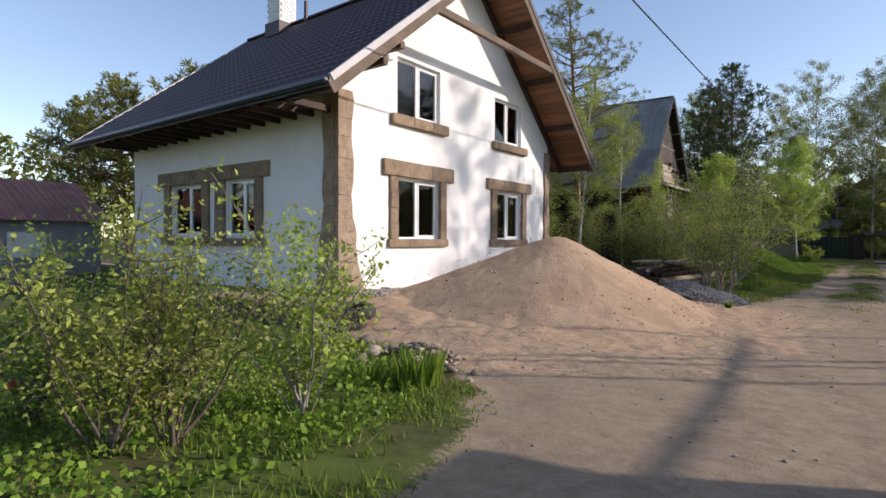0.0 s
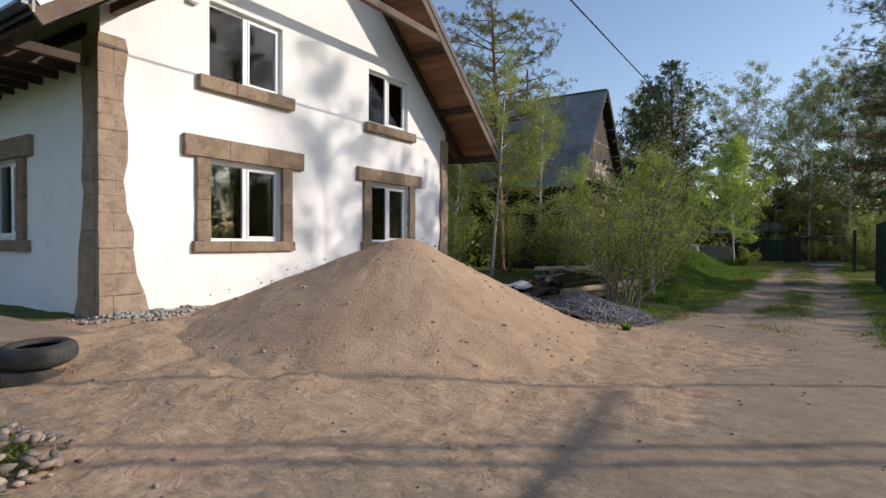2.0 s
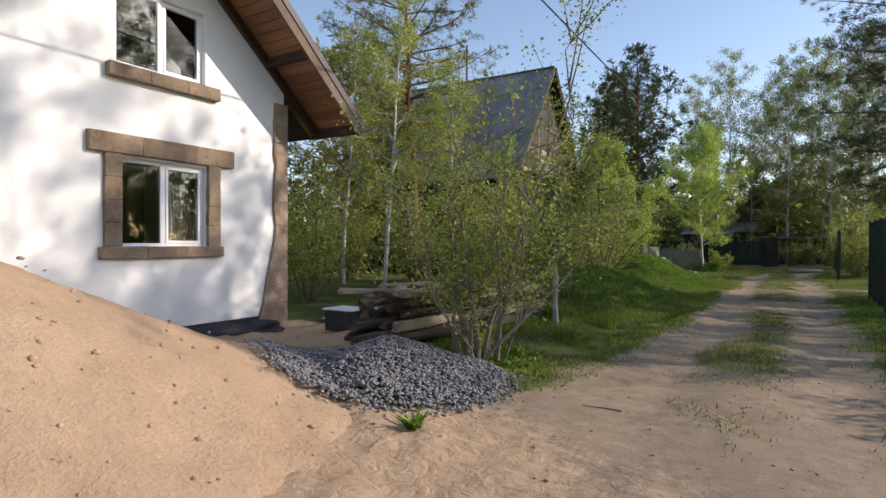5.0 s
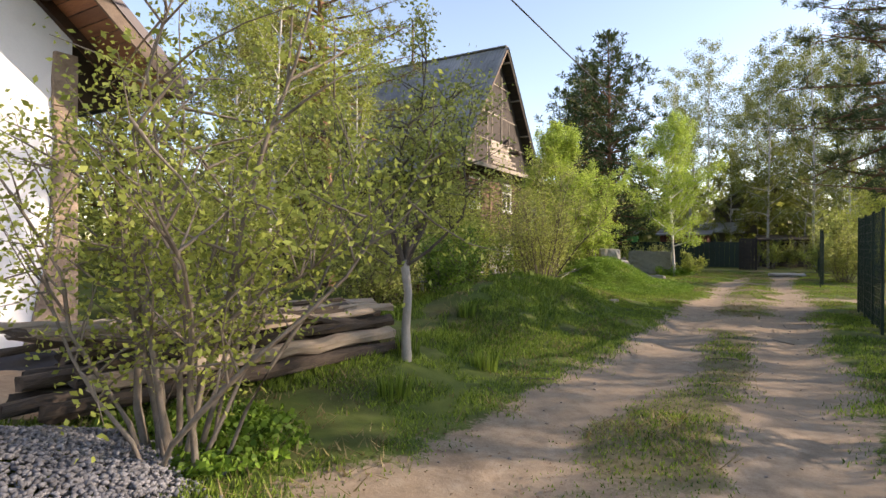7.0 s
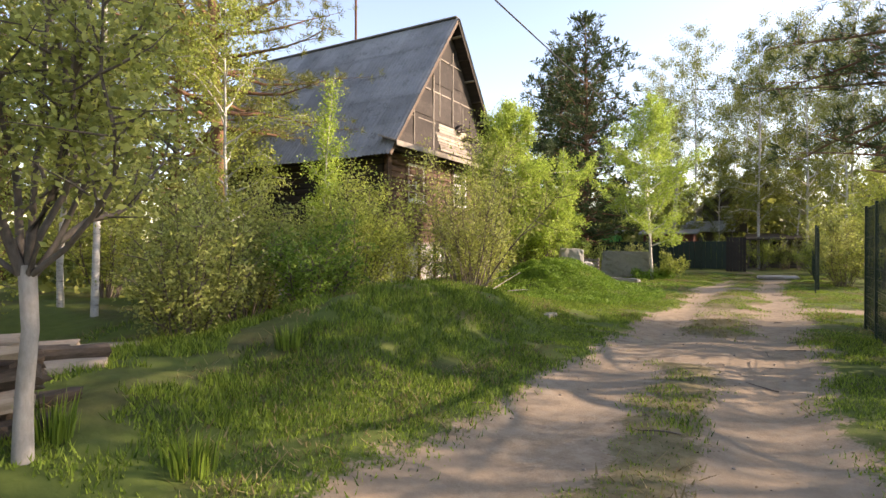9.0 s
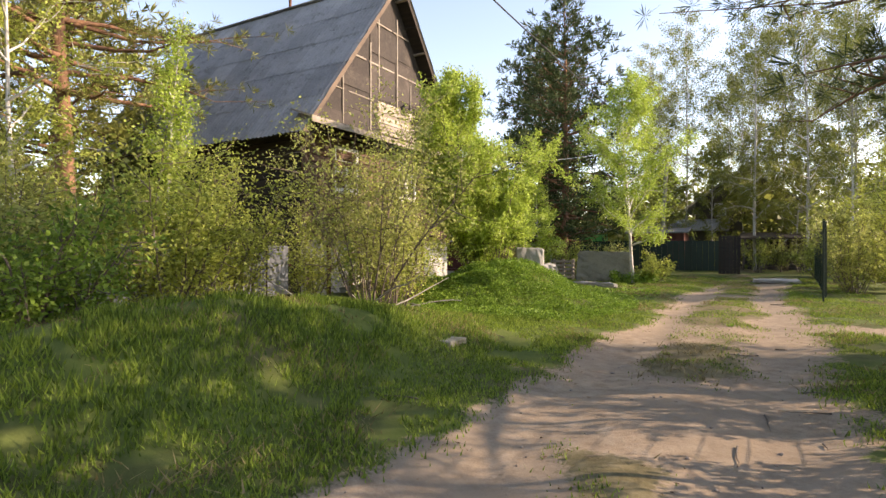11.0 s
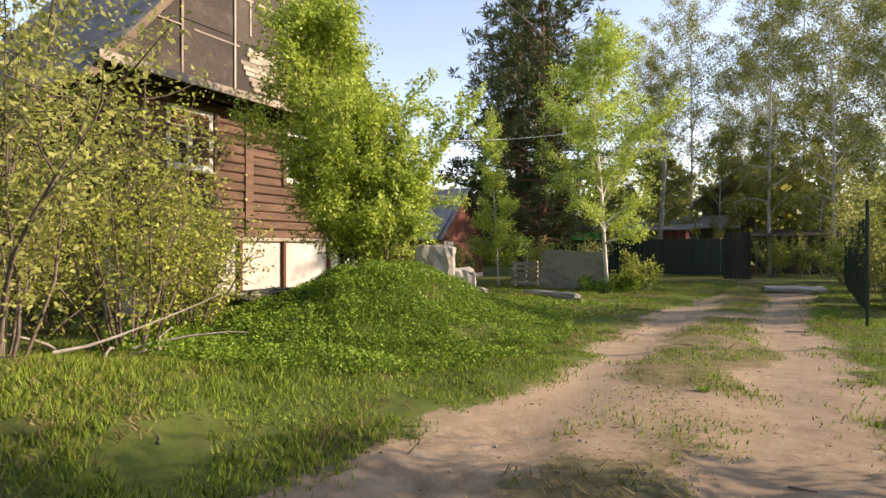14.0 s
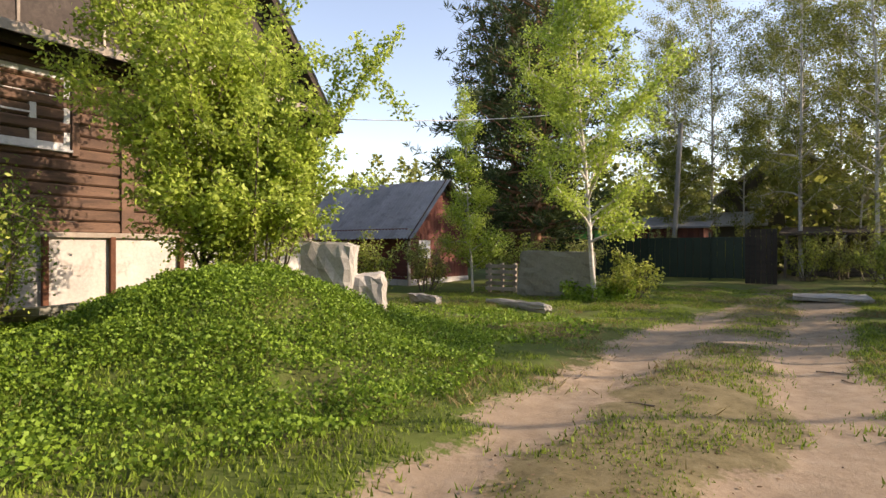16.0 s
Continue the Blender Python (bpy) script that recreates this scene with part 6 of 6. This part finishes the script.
broadleaf("birch", "young birch with soft light green crown", (-3.2, 41.4), 7.7, 2.35, LEAF_BRIGHT, BIRCHBARK, 27000, 0.08, "young birches", 33, trunk_r=0.07, first=0.18, limbs=30, twig=7)
broadleaf("birch", "narrow conical young birch", (-7.3, 42.6), 6.3, 1.15, LEAF_BRIGHT, BIRCHBARK, 12000, 0.075, "young birches", 34, trunk_r=0.04, first=0.1, limbs=28, twig=5, shape="cone")
for i, (x, y, h) in enumerate(((-6.0, 43.5, 2.2), (-8.6, 42.0, 1.8), (-2.6, 42.0, 1.3), (-4.6, 44.0, 2.0), (-9.5, 40.5, 2.0), (-10.2, 37.5, 2.4), (1.0, 54.6, 2.4), (3.0, 54.8, 2.6), (-1.6, 55.2, 2.8), (-4.8, 55.0, 3.0), (4.6, 54.0, 3.4), (2.0, 55.6, 2.2))):
    shrub("far_shrub", "young leafy bush near the standing slab", (x, y), h, 1.0, LEAF_OLIVE if i % 2 else LEAF_YOUNG, BARK, 2300, 0.08, "bushes by the slab", 80 + i, stems=12, twigs=7)
# bushes behind the mesh fence
for i, (x, y, h) in enumerate(((4.2, 28.6, 2.2), (3.7, 26.4, 2.3), (3.5, 24.4, 2.0), (4.6, 40.5, 2.2), (5.0, 43.0, 2.8), (4.8, 46.0, 3.2), (6.2, 49.5, 4.5), (3.4, 50.0, 2.2), (3.5, 42.0, 3.6), (3.7, 45.0, 4.0), (3.3, 39.6, 2.8))):
    shrub("fence_bush", "yellow-green bush growing behind the mesh fence", (x, y), h, 1.5, LEAF_YOUNG if i % 2 else LEAF_OLIVE, BARK, 3800, 0.085, "bushes behind the fence", 90 + i, stems=14, twigs=7, low=0.1)
for i, (x, y, h, c) in enumerate(((4.4, 28.6, 4.2, 16000), (4.3, 38.8, 4.6, 16000), (4.9, 30.0, 3.6, 12000))):
    broadleaf("hedge_tree", "yellow-green young tree crowding the fence", (x, y), h, 1.7, LEAF_YOUNG if i % 2 else LEAF_OLIVE, BARK, c, 0.06, "trees by the fence", 130 + i, trunk_r=0.05, first=0.08, limbs=28, twig=7, rise=0.9)
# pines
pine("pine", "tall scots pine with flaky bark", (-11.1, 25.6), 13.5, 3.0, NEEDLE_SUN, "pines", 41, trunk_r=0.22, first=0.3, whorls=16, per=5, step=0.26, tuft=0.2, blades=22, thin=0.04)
pine("pine", "broad dark scots pine", (-8.5, 49.7), 16, 3.6, None, "pines", 42, trunk_r=0.25, first=0.1, whorls=22, per=7, step=0.45, tuft=0.4, blades=9)
pine("pine", "broad dark scots pine", (-10.8, 52.5), 15.0, 3.6, None, "pines", 43, trunk_r=0.25, first=0.1, whorls=20, per=7, step=0.45, tuft=0.4, blades=9)
pine("pine", "scots pine over the fence beside the track", (9.5, 53.0), 14.0, 4.0, NEEDLE, "pines", 45, trunk_r=0.2, first=0.2, whorls=16, per=6, step=0.38)
pine("pine", "scots pine reaching over the track", (4.1, 24.8), 10.8, 3.5, NEEDLE, "pines", 46, trunk_r=0.16, first=0.24, whorls=14, per=5, step=0.24, tuft=0.18, blades=28, thin=0.03)
pine("pine", "scots pine reaching over the track", (3.9, 27.5), 11.8, 3.1, NEEDLE, "pines", 47, trunk_r=0.18, first=0.22, whorls=16, per=6, step=0.24, tuft=0.18, blades=30, thin=0.03)
# these pines take the needle colour with sunlight already in it
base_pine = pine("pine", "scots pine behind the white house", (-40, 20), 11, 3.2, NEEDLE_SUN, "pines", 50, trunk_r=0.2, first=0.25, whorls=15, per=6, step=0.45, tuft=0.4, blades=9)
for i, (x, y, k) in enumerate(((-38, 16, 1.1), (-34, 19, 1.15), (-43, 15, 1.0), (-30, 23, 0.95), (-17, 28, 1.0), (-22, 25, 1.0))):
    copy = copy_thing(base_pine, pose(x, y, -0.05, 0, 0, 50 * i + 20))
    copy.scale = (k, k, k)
# birches at the end of the track
TALL = "tall birch with airy hanging foliage"
tall = [broadleaf("birch", TALL, (-3.5, 62.8), 18.5, 3.4, LEAF_FAR, BIRCHBARK, 24000, 0.1, "tall birches", 60, trunk_r=0.1, first=0.22, limbs=34, twig=9, droop=0.25, scatter=0.16),
        broadleaf("birch", TALL, (0.8, 57.5), 16.5, 2.8, LEAF_FAR, BIRCHBARK, 22000, 0.1, "tall birches", 61, trunk_r=0.1, first=0.18, limbs=32, twig=9, droop=0.28, scatter=0.16)]
for i, (x, y, k) in enumerate(((-6.5, 66, 0.95), (3.4, 55.5, 0.95), (6, 60, 1.0), (-1.2, 71, 1.0), (-14, 64, 0.95), (8.5, 54, 0.9), (2.2, 63, 1.0), (4.6, 50.5, 0.75), (-12.5, 58, 0.85), (10, 60, 1.0), (5.6, 67, 1.0), (-4.6, 59.0, 0.8), (0.2, 62.5, 0.85))):
    copy = copy_thing(tall[i % 2], pose(x, y, -0.05, 0, 0, 77 * i + 10))
    copy.scale = (k, k, k)
for i, (x, y, h) in enumerate(((-1.7, 60.6, 8.5), (0.6, 61.2, 9.0), (2.9, 58.6, 8.0), (-4.0, 57.8, 7.0))):
    broadleaf("birch", "middling birch screening the last house", (x, y), h, 1.7, LEAF_FAR, BIRCHBARK, 9000, 0.1, "middling birches", 140 + i, trunk_r=0.06, first=0.15, limbs=22, twig=6, droop=0.15)
# trees east of the track, behind the walker, whose shade falls on the road and the gable
for i, (x, y, k) in enumerate(((11.0, 23.4, 0.86), (13.0, 26.8, 0.9))):
    copy = copy_thing(tall[i % 2], pose(x, y, -0.05, 0, 0, 61 * i + 33))
    copy.scale = (k, k, k)
for i, (x, y, h) in enumerate(((5.2, 17.2, 2.3), (5.0, 19.4, 2.6), (5.1, 21.4, 2.3))):
    shrub("hedge_bush", "leafy hedge bush along the far side of the track", (x, y), h, 1.5, LEAF_GREEN, BARK, 5000, 0.085, "hedge bushes", 120 + i, stems=14, twigs=8, low=0.05)

# far woods all round, past counting
rw = np.random.RandomState(77)
fw_v, fw_f, off, tr = [], [], 0, []
for i in range(170):
    a, d = i * 2 * np.pi / 170 + rw.normal() * 0.01, rw.uniform(74, 105)
    x, y = -4 + d * math.cos(a), 25 + d * math.sin(a)
    sunward = math.cos(a - radians(29)) > 0.75
    h = rw.uniform(10, 14) if sunward else rw.uniform(11, 17)
    n = 800 if sunward else 340
    t = rw.uniform(0.02, 1, n)
    rad = 3.0 * np.sin(np.pi * np.clip(0.25 + 0.72 * t, 0, 1)) * np.sqrt(rw.uniform(0, 1, n))
    b = rw.uniform(0, 2 * np.pi, n)
    lump = 1 + 0.35 * np.sin(3 * b + 6 * t + i)
    p = np.stack([x + rad * lump * np.cos(b), y + rad * lump * np.sin(b), h * t], -1)
    v, f = leaves(p, 0.75, rw, 0.2, 0.7)
    fw_v.append(v), fw_f.append(f + off)
    off += len(v)
tagged(raw("far_woods", np.concatenate(fw_v), np.concatenate(fw_f), LEAF_FAR), "dense mixed spring woods far behind the houses", "woods", kind="stuff")

ug = np.random.RandomState(88)
uv, uf, off = [], [], 0
for i in range(210):
    x, y = ug.uniform(-34, 18), ug.uniform(60, 86)
    if -4.5 < x < 4.8 and 61 < y < 75:
        continue
    h, n = ug.uniform(3.0, 8.0), 210
    t, b = ug.uniform(0, 1, n), ug.uniform(0, 2 * np.pi, n)
    rad = 1.7 * np.sqrt(ug.uniform(0, 1, n)) * (1.1 - 0.7 * t)
    v, f = leaves(np.stack([x + rad * np.cos(b), y + rad * np.sin(b), h * t], -1), 0.48, ug, 0.2, 0.7)
    uv.append(v), uf.append(f + off)
    off += len(v)
for i in range(70):
    x, y = ug.uniform(-40, -13), ug.uniform(19, 48)
    if (-20.2 < x and 29 < y < 39.5) or (x > -17 and y > 42.5) or (x > -19 and y < 19.5):
        continue
    h, n = ug.uniform(1.5, 5.0), 420
    t, b = ug.uniform(0, 1, n), ug.uniform(0, 2 * np.pi, n)
    rad = 1.6 * np.sqrt(ug.uniform(0, 1, n)) * (1.1 - 0.7 * t)
    v, f = leaves(np.stack([x + rad * np.cos(b), y + rad * np.sin(b), h * t], -1), 0.24, ug, 0.2, 0.7)
    uv.append(v), uf.append(f + off)
    off += len(v)
tagged(raw("undergrowth", np.concatenate(uv), np.concatenate(uf), LEAF_FAR), "dense dark undergrowth between the far trees", "undergrowth", kind="stuff")

# ---- low plants ----
def blades(n, box_, rs, grow, tall, lean=0.35, width=0.0075, keep=None):
    """Grass blades where the ground is grassy."""
    x, y = rs.uniform(box_[0], box_[1], n), rs.uniform(box_[2], box_[3], n)
    g, _ = zones(x, y)
    ok = rs.uniform(0, 1, n) < grow(x, y, g)
    x, y = x[ok], y[ok]
    n = len(x)
    base = np.stack([x, y, height(x, y) - 0.01], -1)
    h = tall(x, y) * rs.uniform(0.45, 1.25, n)
    a = rs.uniform(0, 2 * np.pi, n)
    side = np.stack([np.cos(a), np.sin(a), np.zeros(n)], -1) * (width * rs.uniform(0.7, 1.5, n))[:, None]
    tip = base + np.stack([rs.normal(size=n) * lean, rs.normal(size=n) * lean, np.ones(n)], -1) * h[:, None]
    v = np.stack([base - side, base + side, tip], 1).reshape(-1, 3)
    return v, np.arange(3 * n).reshape(-1, 3)


gr = np.random.RandomState(21)


def near_track(x, y):
    return np.exp(-np.clip(np.abs(x + 1.0) - 3.0, 0, None) / 2.2)


def tall_grass(x, y):
    hump = np.exp(-(((x + 3.9) / 1.6) ** 2 + ((y - 23.0) / 4.0) ** 2))
    strip = np.exp(-((x - 0.2) / 0.8) ** 2)
    return 0.05 + 0.05 * hump + 0.014 * np.clip(-x - 2.2, 0, 2) + 0.022 * lattice(x, y, 0.7, 50) - 0.012 * strip


bare = lambda x, y, g: g * (1 - 0.2 * np.exp(-((x - 0.2) / 0.8) ** 2)) * step_up(lattice(x, y, 0.8, 51) + 0.75 * lattice(x, y, 0.28, 52) + 0.45, -0.12, 0.5)
v1, f1 = blades(860000, (-8.0, 3.6, 13.0, 48.0), gr, lambda x, y, g: bare(x, y, g) * near_track(x, y) * np.clip(1.25 - (y - 13) / 45, 0.3, 1), tall_grass)
v2, f2 = blades(40000, (-7.5, -1.5, -0.5, 5.4), gr, lambda x, y, g: bare(x, y, g) * 0.65, lambda x, y: 0.09 + 0.05 * lattice(x, y, 0.6, 53))
tagged(raw("grass", np.concatenate([v1, v2]), np.concatenate([f1, f2 + len(v1)]), GRASS), "short spring grass along the verges", "grass", kind="stuff")
v, f = blades(260000, (-8.0, 3.6, 0.0, 48.0), gr, lambda x, y, g: g * step_up(lattice(x, y, 0.9, 54) + 0.5 * lattice(x, y, 0.25, 55), 0.0, 0.6) * near_track(x, y) * 0.8, lambda x, y: 0.08 + 0.04 * lattice(x, y, 0.5, 56), 0.9)
tagged(raw("dry_grass", v, f, DRYGRASS), "bleached dry grass of last year in the verge", "dry grass", kind="stuff")


def herbs(n, centre, radii, rs, size, high, power=0.5):
    a, r = rs.uniform(0, 2 * np.pi, n), rs.uniform(0, 1, n) ** power
    x, y = centre[0] + radii[0] * r * np.cos(a), centre[1] + radii[1] * r * np.sin(a)
    g, _ = zones(x, y)
    ok = (g > 0.6) & (rs.uniform(0, 1, n) < step_up(lattice(x, y, 0.5, 60) + 0.7, -0.3, 0.6))
    x, y = x[ok], y[ok]
    n = len(x)
    lump = np.clip(0.6 + 0.5 * lattice(x, y, 0.4, 61), 0.15, 1.2)
    p = np.stack([x, y, height(x, y) + rs.uniform(0.02, 1, n) * high * lump], -1)
    return leaves(p, size, rs, -0.1, 0.75)


hv = [herbs(120000, (-4.7, 32.0), (3.3, 3.7), gr, 0.036, 0.22, 0.75), herbs(7500, (-4.6, 2.2), (1.9, 2.4), gr, 0.05, 0.2), herbs(3500, (-3.1, 15.3), (0.9, 0.7), gr, 0.06, 0.12), herbs(4000, (-3.9, 36.0), (2.5, 2.0), gr, 0.06, 0.1), herbs(2500, (-3.2, 41.6), (0.9, 0.7), gr, 0.08, 0.5)]
vs, fs, off = [], [], 0
for v, f in hv:
    vs.append(v), fs.append(f + off)
    off += len(v)
tagged(raw("herb_cover", np.concatenate(vs), np.concatenate(fs), HERB), "lush ground elder and nettles covering the mound", "ground cover", kind="stuff")


def tuft(name, label, at, n, h, spread, rs, mat, width=0.012, flare=0.3):
    """A clump of long upright leaves, each in three bends."""
    V, F, off_ = [], [], 0
    for i in range(n):
        a, r = rs.uniform(0, 6.28), spread * math.sqrt(rs.uniform())
        b = np.array([r * math.cos(a), r * math.sin(a), 0])
        out = np.array([math.cos(a), math.sin(a), 0]) * rs.uniform(0.05, 0.05 + flare) + rs.normal(size=3) * 0.05
        hh = h * rs.uniform(0.55, 1.1)
        sd = np.array([-math.sin(a * 3), math.cos(a * 3), 0]) * width
        pts = [b, b + out * hh * 0.25 + [0, 0, hh * 0.5], b + out * hh * 0.8 + [0, 0, hh * 0.95]]
        for p, w in zip(pts, (1, 1.1, 0.12)):
            V += [p - sd * w, p + sd * w]
        F += [(off_, off_ + 1, off_ + 3, off_ + 2), (off_ + 2, off_ + 3, off_ + 5, off_ + 4)]
        off_ += 6
    ob = raw(name, V, F, mat)
    ob.location = (at[0], at[1], z_at(*at) - 0.01)
    return tagged(ob, label, "plant")


tuft("iris_clump", "dense clump of upright green iris leaves", (-3.4, 4.05), 130, 0.38, 0.24, gr, IRIS, 0.013)
tuft("iris_clump", "dense clump of upright green iris leaves", (-3.75, 3.75), 40, 0.3, 0.14, gr, IRIS, 0.013)
tuft("weed_rosette", "broad-leaved weed growing at the sand's edge", (-2.15, 12.6), 34, 0.16, 0.05, gr, HERB, 0.014, 1.9)
tuft("weed_rosette", "small weed in the wheel track", (0.45, 30.6), 18, 0.07, 0.04, gr, HERB, 0.01, 1.6)
for x, y in ((-2.4, 16.9), (-2.2, 18.4), (-3.0, 18.0), (-3.6, 20.6)):
    tuft("grass_tussock", "taller tussock of fresh grass by the beams", (x, y), 90, 0.28, 0.16, gr, GRASS, 0.006)
for k in range(4):
    x, y = -4.6 - 0.3 * k, 0.9 + 0.35 * k
    tl = thing("tulip", "single red tulip on a green stalk", "flower", "tulips", at=(x, y, z_at(x, y)))
    st_v, st_f = tubes([(np.array([(0, 0, 0), (0.01, 0, 0.15), (0.015, 0.01, 0.3)]), np.array([0.006, 0.005, 0.005]))])
    o1 = raw("stalk", st_v, st_f, HERB)
    bud = bmesh.new()
    bmesh.ops.create_uvsphere(bud, u_segments=8, v_segments=6, radius=0.03)
    for q in bud.verts:
        q.co = Vector((q.co.x * (1.1 if q.co.z > 0 else 0.9) + 0.015, q.co.y + 0.01, q.co.z * 1.5 + 0.33))
    o2 = part("flower_head", bud, PETAL, None, smooth=True)
    o1.parent, o2.parent = tl, tl
# dead leaves and twigs on the verge
n = 22000
x, y = gr.uniform(-6.0, 1.8, n), gr.uniform(12.5, 40, n)
g, _ = zones(x, y)
ok = gr.uniform(0, 1, n) < (0.1 + 0.9 * g * (1 - g) * 4) * step_up(lattice(x, y, 1.1, 70), -0.3, 0.5)
x, y = x[ok], y[ok]
lv, lf = leaves(np.stack([x, y, height(x, y) + 0.012], -1), 0.032, gr, 0.0, 0.6)
lv[:, 2] = np.repeat(height(x, y), 4) + 0.006 + 0.35 * (lv[:, 2] - np.repeat(height(x, y), 4))
tagged(raw("leaf_litter", lv, lf, LITTER), "brown dead leaves strewn along the track's edge", "leaf litter", kind="stuff")
for i in range(34):
    r = np.random.RandomState(400 + i)
    x, y = r.uniform(-3.2, 1.6), r.uniform(12, 38)
    p = np.array([x, y, z_at(x, y) + 0.012])
    d = np.array([r.normal(), r.normal(), 0.0])
    w = wander(p, d, r.uniform(0.12, 0.5), 5, 0.15, r, 0.0)
    w[:, 2] = height(w[:, 0], w[:, 1]) + 0.01
    v, f = tubes([(w, np.linspace(0.008, 0.003, 6))], 4)
    tagged(raw("twig", v, f, BARK), "thin dry twig lying on the track", "twig", "twigs on the track")
# fallen pale branches by the verge shrubs
for i in range(9):
    r = np.random.RandomState(300 + i)
    p = np.array([-4.3 - r.uniform(0, 1.6), 25.6 + r.uniform(0, 3.4), 0.15])
    p[2] = z_at(p[0], p[1]) + 0.08
    v, f = tubes([(wander(p, (r.normal() * 0.6 + 0.3, r.normal(), 0.25), r.uniform(0.8, 2.0), 6, 0.12, r, -0.03), np.linspace(0.02, 0.006, 7))])
    tagged(raw("fallen_branch", v, f, LIMEWASH, smooth=True), "pale bare fallen branch among the shrubs", "branch", "fallen branches")
